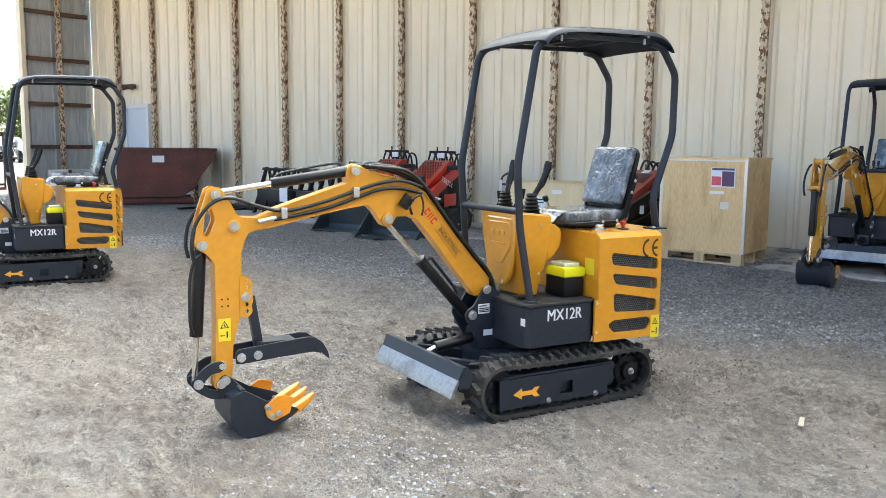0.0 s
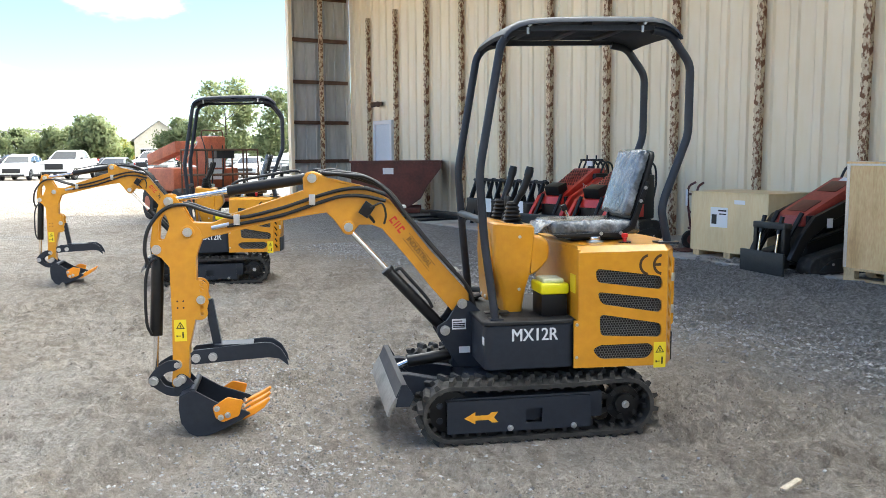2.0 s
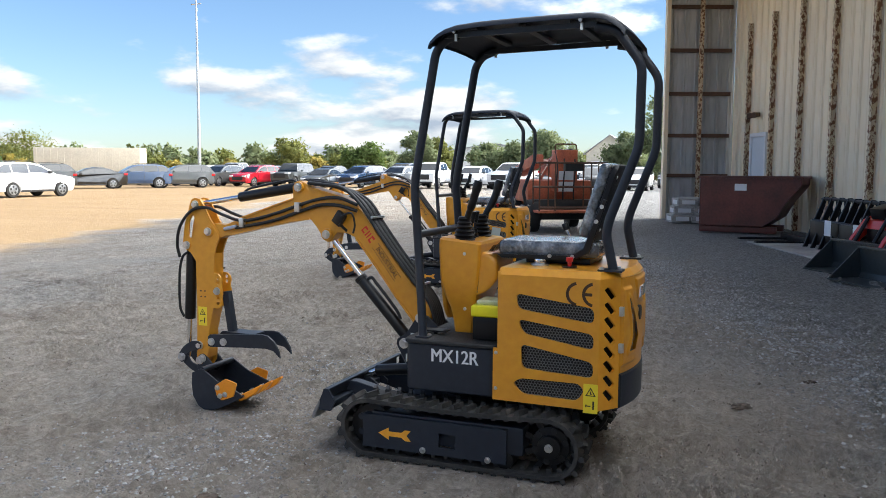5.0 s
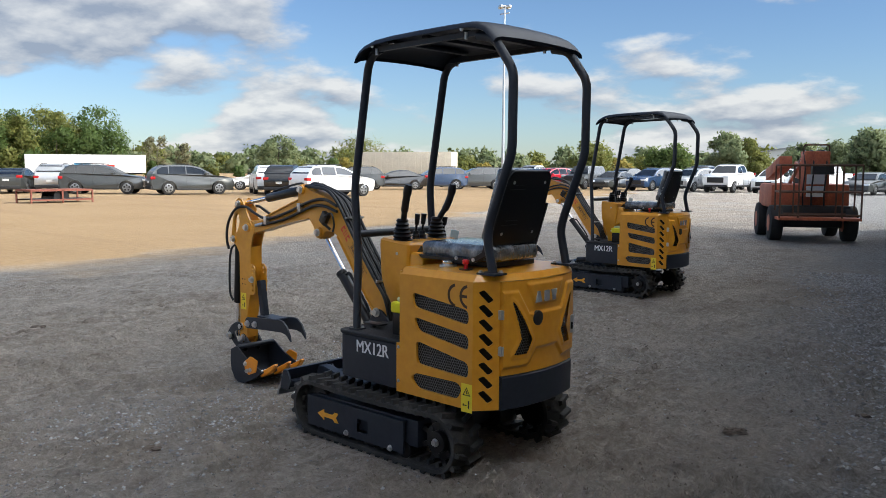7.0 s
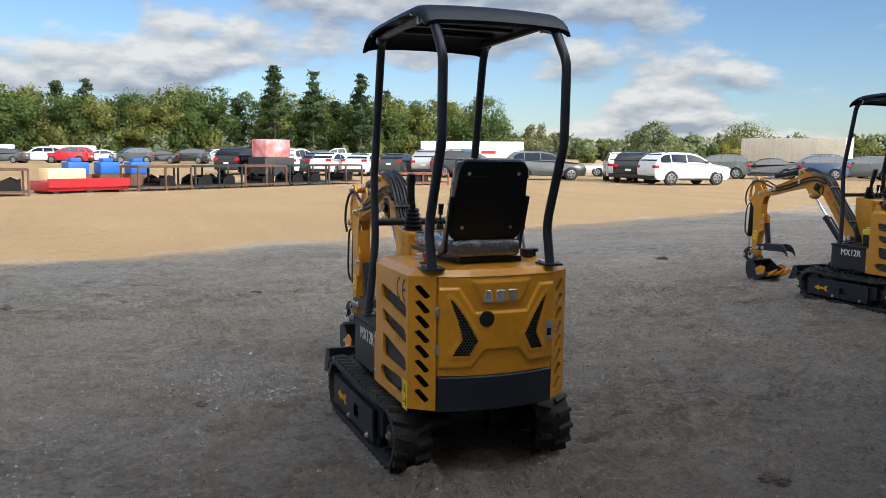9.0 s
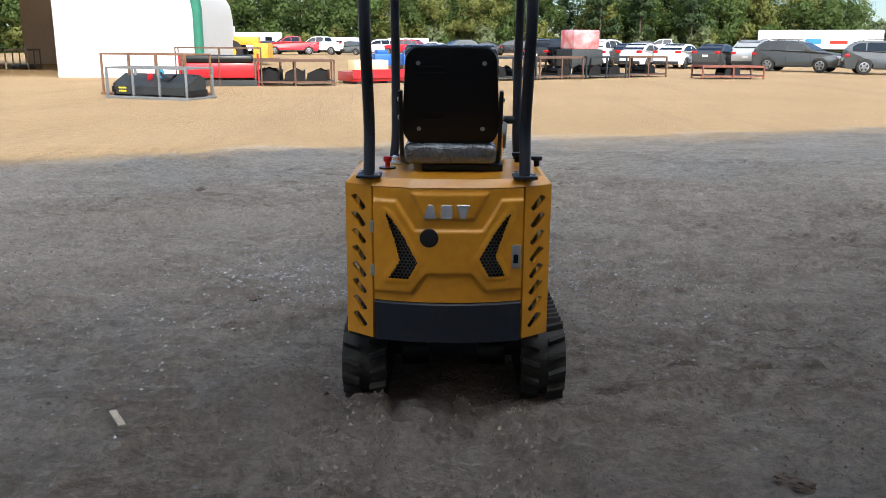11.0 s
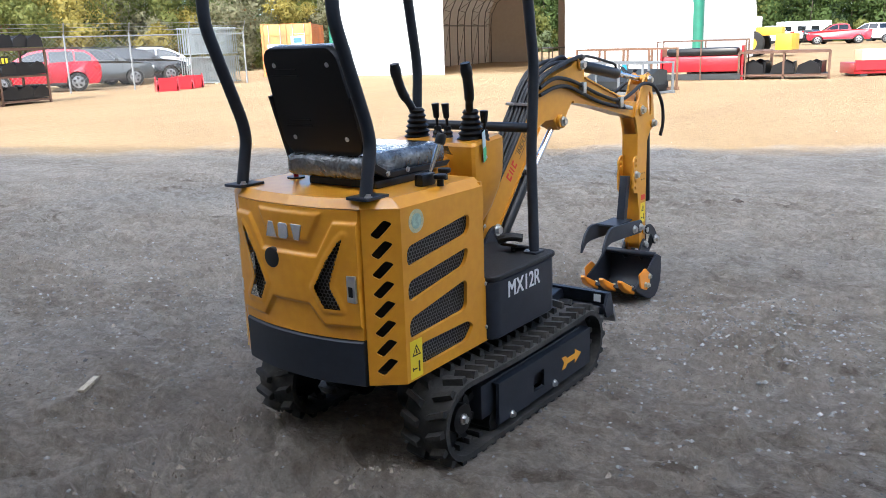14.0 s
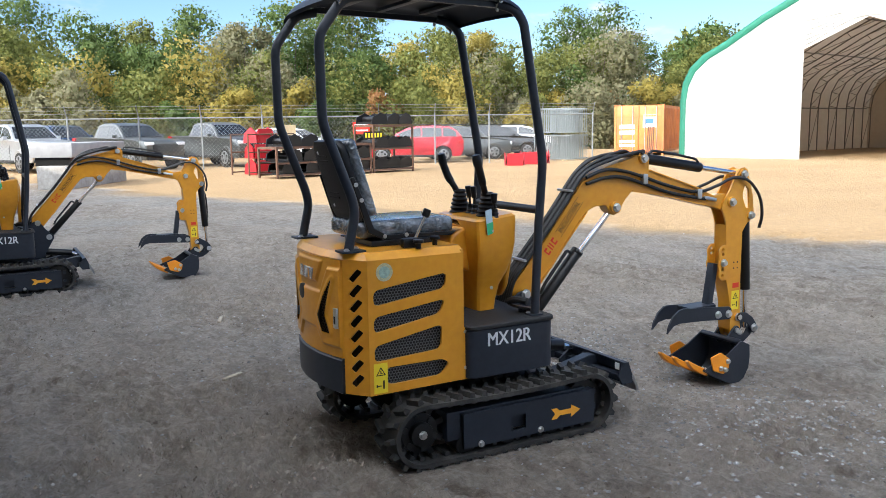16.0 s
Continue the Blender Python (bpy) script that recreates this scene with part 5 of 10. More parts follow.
def blade(ex):
    y0, y1 = 3.615, 4.515
    bm = B()
    prism(bm, [(2.236, 0.326), (2.218, 0.285), (2.207, 0.262), (2.232, 0.255), (2.262, 0.318), (2.262, 0.326)], "y", y0, y1, 0.002)
    part("blade_beam", bm, NAVY, ex, "dark slate upper beam of the dozer blade", smooth=30)
    bm = B()
    prism(bm, [(2.206, 0.262), (2.185, 0.226), (2.172, 0.20), (2.163, 0.168), (2.176, 0.166), (2.188, 0.20), (2.203, 0.226), (2.228, 0.26)], "y", y0, y1)
    part("cutting_edge", bm, STEELB, ex, "worn bare steel cutting edge", smooth=30)
    for y in (y0 - 0.004, y1 - 0.008):
        bm = B()
        prism(bm, [(2.236, 0.326), (2.262, 0.326), (2.30, 0.262), (2.275, 0.215), (2.206, 0.215), (2.215, 0.262)], "y", y, y + 0.012)
        part("blade_cheek", bm, NAVY, ex)
    bm = B()
    box(bm, 2.235, 2.285, y0 + 0.01, y1 - 0.01, 0.228, 0.262, 0.004)
    part("blade_stiffener", bm, NAVY, ex)
    for y in (3.88, 4.25):
        bm = B()
        prism(bm, [(2.235, 0.315), (2.30, 0.315), (2.60, 0.25), (2.60, 0.17), (2.45, 0.17), (2.25, 0.22)], "y", y - 0.03, y + 0.03, 0.003)
        part("blade_arm", bm, NAVY, ex)
    for y in (3.95, 4.06, 4.18):
        bm = B()
        prism(bm, [(2.24, 0.32), (2.33, 0.25), (2.33, 0.23), (2.24, 0.23)], "y", y - 0.006, y + 0.006)
        part("blade_gusset", bm, NAVY, ex)
    bm = B()
    cyl(bm, (2.32, CY, 0.33), (2.62, CY, 0.37), 0.032, seg=16, bevel=0.004)
    bc = part("blade_cylinder", bm, BLACK, ex)
    bm = B()
    cyl(bm, (2.25, CY, 0.30), (2.33, CY, 0.332), 0.015, seg=12)
    part("cylinder_rod", bm, CHROME, bc)
    bm = B()
    box(bm, 2.2625, 2.264, y1 - 0.07, y1 - 0.035, 0.28, 0.315)
    part("blade_decal", bm, DECAL_W, ex)


STEELB = mat("blade steel", (0.36, 0.36, 0.36), 0.34, 0.8, var=0.3, scale=5, color2=(0.20, 0.20, 0.20), spots=(0.5, 0.7), rvar=0.12)


def front_end(ex):
    """Boom, stick, thumb, linkage, bucket, rams and hoses."""
    yb = CY + 0.015
    # boom, slightly swung towards the tip
    sw = Matrix.Translation((2.612, CY, 0)) @ Matrix.Rotation(radians(-3.3), 4, "Z") @ Matrix.Translation((-2.612, -CY, 0))
    outline = [(1.302, 1.105), (1.45, 1.160), (1.62, 1.215), (1.785, 1.268), (1.782, 1.335), (1.80, 1.362), (1.831, 1.372), (1.862, 1.362), (1.92, 1.332), (1.989, 1.308), (2.092, 1.290), (2.17, 1.262), (2.236, 1.215), (2.34, 1.085), (2.446, 0.945), (2.56, 0.815), (2.66, 0.700), (2.66, 0.655), (2.64, 0.615), (2.60, 0.605), (2.566, 0.612), (2.444, 0.755), (2.324, 0.910), (2.225, 1.035), (2.19, 1.065), (2.14, 1.085), (2.075, 1.085), (2.055, 1.062), (2.035, 1.035), (2.012, 1.032), (1.99, 1.042), (1.968, 1.075), (1.94, 1.115), (1.90, 1.155), (1.78, 1.138), (1.592, 1.100), (1.40, 1.058), (1.348, 1.045), (1.297, 1.035), (1.255, 1.02), (1.19, 1.02), (1.155, 1.06), (1.17, 1.10), (1.21, 1.112)]
    bm = B()
    prism(bm, outline, "y", CY - 0.036, CY + 0.036, 0.004)
    bm.transform(sw)
    boom = part("boom", bm, YELLOW, ex, "yellow bent boom", smooth=30)
    # flange lips along top and bottom
    for P in ([(1.40, 1.143), (1.62, 1.215), (1.785, 1.268)], [(1.35, 1.048), (1.592, 1.103), (1.78, 1.141), (1.90, 1.158)], [(2.20, 1.06), (2.324, 0.912), (2.444, 0.757), (2.566, 0.614)], [(1.92, 1.331), (2.092, 1.289), (2.236, 1.214), (2.446, 0.944), (2.65, 0.71)]):
        bm = B()
        prism(bm, [(x, z - 0.004) for x, z in P] + [(x, z + 0.004) for x, z in P[::-1]], "y", CY - 0.046, CY + 0.046)
        bm.transform(sw)
        part("boom_flange", bm, YELLOW, boom)
    for x, z, w, r in ((1.831, 1.335, 0.05, 0.03), (2.017, 1.075, 0.055, 0.034)):
        bm = B()
        cyl(bm, (x, CY - w, z), (x, CY + w, z), r, seg=24, bevel=0.003)
        bm.transform(sw)
        part("pin_boss", bm, YELLOW, boom)
        for s in (-1, 1):
            hexbolt(boom, sw @ Vector((x, CY + s * w, z)), (0, s, 0), 0.017, 0.018)
    # plain red mark along the boom, then a dark word between two lines
    ang = math.atan2(0.757 - 0.912, 2.444 - 2.324)
    for s in (-1, 1):
        for kind, a0, a1, h, material in (("red_mark", 0.0, 0.10, 0.042, DECAL_R),):
            n = 3
            bm = B()
            for i in range(n):
                w = (a1 - a0) / n
                x0 = a0 + w * i
                box(bm, x0 + w * 0.12, x0 + w * 0.34, -h / 2, h / 2, 0, 0.001)
                if i % 3 != 1:
                    box(bm, x0 + w * 0.34, x0 + w * 0.85, h * 0.22, h * 0.5, 0, 0.001)
                    box(bm, x0 + w * 0.34, x0 + w * 0.85, -h * 0.5, -h * 0.25, 0, 0.001)
                else:
                    box(bm, x0 + w * 0.58, x0 + w * 0.8, -h / 2, h / 2, 0, 0.001)
            if s < 0:
                M = face_m(2.245, CY - 0.0362, 1.122, -1) @ Matrix.Rotation(ang, 4, "Z")
            else:
                M = face_m(2.245 + 0.345 * math.cos(ang), CY + 0.0362, 1.122 + 0.345 * math.sin(ang), 1) @ Matrix.Rotation(-ang, 4, "Z")
            bm.transform(sw @ M)
            part(kind, bm, material, boom, "row of plain lettering bars", smooth=0)
            lettering("dark_word", "INDUSTRIAL", 0.040, sw @ M @ Matrix.Translation((0.238, 0, 0)), DECAL_K, boom, 0.0008, 0.0007, "dark lettering between thin lines", sx=0.88)
            for yy in (-0.022, 0.022):
                bm = B()
                box(bm, 0.125, 0.350, yy - 0.001, yy + 0.001, 0, 0.001)
                bm.transform(sw @ M)
                part("thin_line", bm, DECAL_K, boom)
    # work light under the boom's knee
    bm = B()
    box(bm, 2.085, 2.145, CY - 0.085, CY - 0.055, 1.13, 1.205, 0.006)
    bm.transform(sw @ Matrix.Translation((2.115, 0, 1.17)) @ Matrix.Rotation(radians(35), 4, "Y") @ Matrix.Translation((-2.115, 0, -1.17)))
    wl = part("work_light", bm, BLACK, boom, "small black work light")
    bm = B()
    tube(bm, [(2.13, CY - 0.06, 1.18), (2.19, CY - 0.055, 1.20), (2.21, CY - 0.052, 1.14), (2.20, CY - 0.052, 1.09)], 0.006, 6)
    cyl(bm, (2.12, CY - 0.06, 1.14), (2.15, CY - 0.03, 1.10), 0.008, seg=8)
    part("light_cable", bm, HOSE, wl)
    # boom ram under the boom
    a, b = Vector((2.517, CY, 0.512)), Vector((2.016, CY, 1.06))
    d = (b - a).normalized()
    bm = B()
    cyl(bm, a, a + d * 0.44, 0.031, seg=20, bevel=0.004)
    cyl(bm, a + d * 0.425, a + d * 0.45, 0.035, seg=20, bevel=0.004)
    rm = part("boom_ram", bm, BLACK, ex, "black hydraulic ram under the boom")
    bm = B()
    cyl(bm, a + d * 0.44, b, 0.0155, seg=16)
    bm.transform(sw)
    part("ram_rod", bm, CHROME, rm)
    bm = B()
    n = Vector((d.z, 0, -d.x))
    tube(bm, [a + d * 0.41 + n * 0.03, a + d * 0.40 + n * 0.055, a + d * 0.36 + n * 0.056, a + d * 0.18 + n * 0.05, a + d * 0.12 + n * 0.035], 0.009, 8)
    part("ram_pipe", bm, HOSE, rm)
    # stick ram on top of the boom
    a, b = Vector((1.825, CY, 1.337)), Vector((1.095, CY, 1.225))
    d = (b - a).normalized()
    bm = B()
    cyl(bm, a + d * 0.03, a + d * 0.44, 0.029, seg=20, bevel=0.004)
    bm.transform(sw)
    rm = part("stick_ram", bm, BLACK, ex, "black hydraulic ram above the boom")
    bm = B()
    cyl(bm, a + d * 0.44, b, 0.0145, seg=16)
    bm.transform(sw)
    part("ram_rod", bm, CHROME, rm)
    bm = B()
    tube(bm, [a + d * 0.05 + Vector((0, 0.02, 0.03)), a + d * 0.1 + Vector((0, 0.02, 0.05)), a + d * 0.36 + Vector((0, 0.02, 0.045)), a + d * 0.42 + Vector((0, 0.01, 0.028))], 0.007, 8)
    bm.transform(sw)
    part("ram_pipe", bm, HOSE, rm)
    # stick
    ys = CY + 0.082
    st_out = [(1.052, 1.222), (1.062, 1.248), (1.09, 1.262), (1.122, 1.256), (1.145, 1.228), (1.165, 1.195), (1.20, 1.13), (1.245, 1.075), (1.262, 1.03), (1.240, 0.985), (1.222, 0.93), (1.218, 0.80), (1.208, 0.60), (1.172, 0.455), (1.168, 0.36), (1.160, 0.268), (1.135, 0.232), (1.10, 0.228), (1.075, 0.255), (1.083, 0.34), (1.090, 0.60), (1.088, 0.88), (1.050, 0.93), (1.005, 0.955), (0.997, 1.0), (1.012, 1.10)]
    hole = rounded_poly([(1.045, 1.13), (1.075, 1.165), (1.10, 1.10), (1.065, 1.02), (1.035, 1.02)], 0.02, 3)
    stick = None
    for s in (-1, 1):
        y0 = ys + s * 0.040
        pl = part("stick", plate_with_holes(st_out, [hole], y0 - 0.006, y0 + 0.006, lambda q, w: (q[0], w, q[1])), YELLOW, ex if stick is None else stick, "yellow stick" if stick is None else "", smooth=30)
        stick = stick or pl
    bm = B()
    prism(bm, [(1.222, 0.93), (1.218, 0.80), (1.208, 0.60), (1.172, 0.455), (1.168, 0.36), (1.160, 0.29), (1.085, 0.29), (1.090, 0.60), (1.088, 0.88)], "y", ys - 0.035, ys + 0.035)
    part("stick_web", bm, YELLOW, stick, smooth=20)
    for x, z, r in ((1.098, 1.222, 0.028), (1.186, 1.062, 0.034), (1.028, 0.975, 0.024), (1.108, 0.365, 0.026), (1.106, 0.272, 0.026)):
        bm = B()
        cyl(bm, (x, ys - 0.054, z), (x, ys + 0.054, z), r, seg=20, bevel=0.003)
        part("pin_boss", bm, YELLOW, stick)
        for s in (-1, 1):
            hexbolt(stick, (x, ys + s * 0.054, z), (0, s, 0), 0.017, 0.02)
    for i, (x, z) in enumerate(((1.12, 0.70), (1.15, 0.70), (1.12, 0.665), (1.15, 0.665))):
        bm = B()
        for s in (-1, 1):
            cyl(bm, (x, ys + s * 0.046, z), (x, ys + s * 0.0472, z), 0.005, seg=8)
        part("rivet_hole", bm, MESHM, stick)
    for s in (-1, 1):
        warning_decal(stick, face_m(1.130, ys + s * 0.0462, 0.545 if s < 0 else 0.47, s), 0.062, 0.115)
    bm = B()
    box(bm, 1.103, 1.155, ys + 0.0462, ys + 0.0472, 0.545, 0.575)
    part("red_sticker", bm, DECAL_R, stick)
    # perforated thumb bracket behind the stick
    brk = rounded_poly([(1.212, 0.812), (1.252, 0.808), (1.278, 0.775), (1.268, 0.735), (1.280, 0.69), (1.268, 0.655), (1.276, 0.625), (1.250, 0.598), (1.205, 0.60)], 0.015, 3)
    holes = []
    for z in (0.785, 0.755, 0.665, 0.63):
        holes.append([(1.245 + 0.011 * math.cos(a), z + 0.011 * math.sin(a)) for a in [i * math.pi / 5 for i in range(10)]])
    for s in (-1, 1):
        y0 = ys + s * 0.045
        bb = part("thumb_bracket", plate_with_holes(brk, holes, y0 - 0.005, y0 + 0.005, lambda q, w: (q[0], w, q[1])), YELLOW, stick, smooth=30)
        hexbolt(bb, (1.240, y0 + s * 0.005, 0.705), (0, s, 0), 0.016, 0.02)
    # hydraulic-free thumb with strut
    bm = B()
    box(bm, 1.252, 1.296, ys - 0.022, ys + 0.022, 0.40, 0.70, 0.003)
    bm.transform(Matrix.Translation((1.275, 0, 0.70)) @ Matrix.Rotation(radians(-9), 4, "Y") @ Matrix.Translation((-1.275, 0, -0.70)))
    part("thumb_strut", bm, NAVY, ex, "dark slate thumb strut", smooth=30)
    th = [(1.178, 0.425), (1.195, 0.440), (1.42, 0.458), (1.56, 0.468), (1.60, 0.462), (1.645, 0.430), (1.676, 0.375), (1.684, 0.335), (1.672, 0.345), (1.638, 0.375), (1.585, 0.385), (1.42, 0.378), (1.20, 0.364), (1.180, 0.368)]
    tb = None
    for s in (-1, 1):
        y0 = ys + s * 0.062
        bm = B()
        prism(bm, th, "y", y0 - 0.007, y0 + 0.007, 0.002)
        p = part("thumb_tine", bm, NAVY, ex, "dark slate hooked thumb tine", smooth=30)
        hexbolt(p, (1.206, y0 + s * 0.007, 0.398), (0, s, 0), 0.016, 0.018)
        hexbolt(p, (1.292, y0 + s * 0.007, 0.402), (0, s, 0), 0.016, 0.018)
    bm = B()
    box(bm, 1.30, 1.50, ys - 0.056, ys + 0.056, 0.452, 0.462)
    part("thumb_bridge", bm, NAVY, ex)
    # bucket ram along the stick
    a, b = Vector((1.028, ys, 0.975)), Vector((0.985, ys, 0.275))
    d = (b - a).normalized()
    bm = B()
    cyl(bm, a + d * 0.03, a + d * 0.46, 0.033, seg=20, bevel=0.004)
    cyl(bm, a - d * 0.01, a + d * 0.05, 0.022, seg=14)
    rm = part("bucket_ram", bm, BLACK, ex, "black hydraulic ram along the stick")
    bm = B()
    cyl(bm, a + d * 0.46, b, 0.0145, seg=16)
    part("ram_rod", bm, CHROME, rm)
    # bell-crank links
    for s in (-1, 1):
        y0 = ys + s * 0.065
        bm = B()
        P = rounded_poly([(0.958, 0.30), (1.00, 0.355), (1.06, 0.392), (1.112, 0.392), (1.13, 0.36), (1.10, 0.335), (1.055, 0.332), (1.022, 0.30), (1.005, 0.262), (0.975, 0.25)], 0.02, 3)
        prism(bm, P, "y", y0 - 0.006, y0 + 0.006, 0.002)
        lk = part("rocker_link", bm, NAVY, ex, "dark slate curved link", smooth=30)
        bm = B()
        P = rounded_poly([(0.958, 0.300), (0.988, 0.318), (1.015, 0.295), (1.038, 0.252), (1.085, 0.240), (1.125, 0.220), (1.112, 0.190), (1.05, 0.200), (0.992, 0.238), (0.960, 0.272)], 0.02, 3)
        prism(bm, P, "y", y0 - 0.02 * s - 0.006, y0 - 0.02 * s + 0.006, 0.002)
        part("bucket_link", bm, NAVY, ex, "dark slate curved link", smooth=30)
        hexbolt(lk, (0.988, y0 + s * 0.006, 0.288), (0, s, 0), 0.017, 0.02)
        hexbolt(lk, (1.127, y0 + s * -0.012, 0.286), (0, s, 0), 0.017, 0.02)
    # bucket
    bw = 0.155
    yc = ys + 0.005
    prof = [(1.185, 0.247), (1.125, 0.220), (1.120, 0.150), (1.128, 0.080), (1.166, 0.022), (1.205, 0.002), (1.266, 0.004), (1.337, 0.030), (1.440, 0.082)]
    side = prof + [(1.478, 0.112), (1.455, 0.128), (1.306, 0.182), (1.205, 0.245)]
    bk = None
    for s in (-1, 1):
        bm = B()
        prism(bm, side, "y", yc + s * bw - 0.005, yc + s * bw + 0.005, 0.0015)
        p = part("bucket_cheek", bm, NAVY, ex, "dark slate bucket side plate", smooth=30)
        bm = B()
        prism(bm, rounded_poly([(1.290, 0.157), (1.368, 0.206), (1.448, 0.186), (1.424, 0.104), (1.340, 0.073), (1.304, 0.097)], 0.010, 2), "y", yc + s * (bw + 0.005), yc + s * (bw + 0.014), 0.002)
        cu = part("side_cutter", bm, ORANGE, p, "orange bolt-on side cutter", smooth=30)
        for x, z in ((1.312, 0.148), (1.330, 0.100), (1.366, 0.112)):
            hexbolt(cu, (x, yc + s * (bw + 0.014), z), (0, s, 0), 0.011, 0.014)
    bm = B()
    inner = [(x + dx, z + dz) for (x, z), (dx, dz) in zip(prof, ((0.012, -0.004), (0.012, -0.004), (0.010, 0), (0.010, 0.002), (0.008, 0.008), (0.004, 0.01), (0, 0.01), (0, 0.01), (0, 0.01)))]
    prism(bm, prof + inner[::-1], "y", yc - bw + 0.005, yc + bw - 0.005)
    part("bucket_shell", bm, NAVY, ex, "dark slate bucket shell", smooth=30)
    bm = B()
    cyl(bm, (1.190, yc - bw + 0.004, 0.240), (1.190, yc + bw - 0.004, 0.240), 0.017, seg=14)
    part("bucket_lip", bm, NAVY, ex)
    bm = B()
    prism(bm, [(1.405, 0.080), (1.472, 0.118), (1.480, 0.106), (1.412, 0.066)], "y", yc - bw + 0.005, yc + bw - 0.005, 0.002)
    part("bucket_lip", bm, NAVY, ex)
    for s in (-1, 1):
        bm = B()
        prism(bm, rounded_poly([(1.095, 0.300), (1.125, 0.318), (1.155, 0.300), (1.200, 0.248), (1.16, 0.19), (1.12, 0.19), (1.085, 0.215)], 0.015, 2), "y", yc + s * 0.052 - 0.006, yc + s * 0.052 + 0.006, 0.002)
        part("bucket_ear", bm, NAVY, ex, smooth=30)
    for i in range(3):
        y = yc - bw + 0.045 + i * (2 * bw - 0.09) / 2
        bm = B()
        prism(bm, [(1.425, 0.094), (1.47, 0.122), (1.53, 0.152), (1.575, 0.178), (1.582, 0.170), (1.55, 0.128), (1.50, 0.096), (1.44, 0.068)], "y", y - 0.028, y + 0.028, 0.005)
        for v in bm.verts:
            v.co.y = y + (v.co.y - y) * (1.0 - 0.55 * max(0.0, (v.co.x - 1.52) / 0.062))
        tt = part("tooth", bm, ORANGE, ex, "orange bucket tooth", smooth=30)
        for o in (-0.012, 0.012):
            hexbolt(tt, (1.440, y + o, 0.102), (-0.5, 0, 0.86), 0.008, 0.014)
    # hoses
    def hose(pts, r=0.0085, name="hydraulic_hose", transform=None):
        bm = B()
        tube(bm, pts, r, 8)
        if transform is not None:
            bm.transform(transform)
        return part(name, bm, HOSE, ex, smooth=60)
    for i in range(6):
        y = CY - 0.052 + i * 0.021
        dz = 0.008 * (i % 2)
        hose([(2.70, y, 0.60), (2.655, y, 0.735), (2.56, y, 0.845 + dz), (2.44, y, 0.985 + dz), (2.33, y, 1.125 + dz), (2.22, y, 1.265 + dz), (2.12 - 0.02 * i, y, 1.335 + dz), (2.00 - 0.03 * i, y, 1.352 + 0.012 * (i % 3)), (1.90 - 0.01 * i, y, 1.36)], 0.0095, transform=sw)
    for s in (-1, 1):
        y = CY + s * 0.053
        for j, dz in enumerate((0.0, -0.024)):
            hose([(2.215, y, 1.235 + dz), (2.10, y, 1.262 + dz), (1.98, y, 1.262 + dz), (1.85, y, 1.225 + dz), (1.66, y, 1.165 + dz), (1.45, y, 1.125 + dz), (1.39, y, 1.108 + dz * 0.7)] if j else
                 [(2.215, y, 1.245), (2.10, y, 1.280), (1.98, y, 1.272), (1.85, y, 1.238), (1.66, y, 1.178), (1.45, y, 1.135), (1.30, y, 1.165), (1.18, y, 1.205), (1.08, y + s * 0.02, 1.185), (1.00, y + s * 0.03, 1.09), (0.975, y + s * 0.03, 0.98), (0.985, y + s * 0.02, 0.90)], 0.0095, transform=sw)
        for x, z in ((1.83, 1.222), (1.44, 1.122)):
            bm = B()
            box(bm, x - 0.016, x + 0.016, y - 0.014, y + 0.014, z - 0.026, z + 0.028, 0.003)
            bm.transform(sw)
            part("hose_clamp", bm, ZINC, boom)
        bm = B()
        cyl(bm, (1.40, y, 1.10), (1.31, y, 1.082), 0.011, seg=8)
        bm.transform(sw)
        part("hose_fitting", bm, ZINC, boom)
    for x, z in ((2.60, 0.80), (2.315, 1.150)):
        bm = B()
        box(bm, x - 0.008, x + 0.008, CY - 0.066, CY + 0.066, z + 0.022, z + 0.034, 0.002)
        bm.transform(sw)
        part("hose_strap", bm, ZINC, boom)
    hose([(1.025, ys - 0.04, 0.93), (0.99, ys - 0.045, 0.90), (0.965, ys - 0.045, 0.80), (0.962, ys - 0.045, 0.60), (0.98, ys - 0.03, 0.53)], 0.008)


def mini_excavator(m):
    ex = thing("mini_excavator", "yellow and dark slate mini excavator with canopy standing in the yard", "excavator", "row of mini excavators")
    crawler(ex, 3.60, 3.785, 3.60)
    crawler(ex, 4.345, 4.53, 4.53)
    platform(ex)
    body_rear(ex)
    console(ex)
    seat(ex)
    canopy(ex)
    toolbox(ex)
    blade(ex)
    front_end(ex)
    ex.matrix_world = m
    return ex


main_machine = mini_excavator(Matrix.Translation((2.9, CY, 0)))
ORIGIN = Vector((0, 0, 0))
far_machine = copy_thing(main_machine, Matrix.Translation((0.705, 9.83, 0)) @ Matrix.Rotation(radians(1.5), 4, "Z"))
third_machine = copy_thing(main_machine, Matrix.Translation((4.88, -1.45, 0)))

# ---- things along the shed wall ----
SLABZ = 0.145


def at_wall(u, v, z=SLABZ, turn=0.0):
    return Matrix.Translation(uv(u, v, z)) @ UVM @ Matrix.Rotation(radians(turn), 4, "Z")


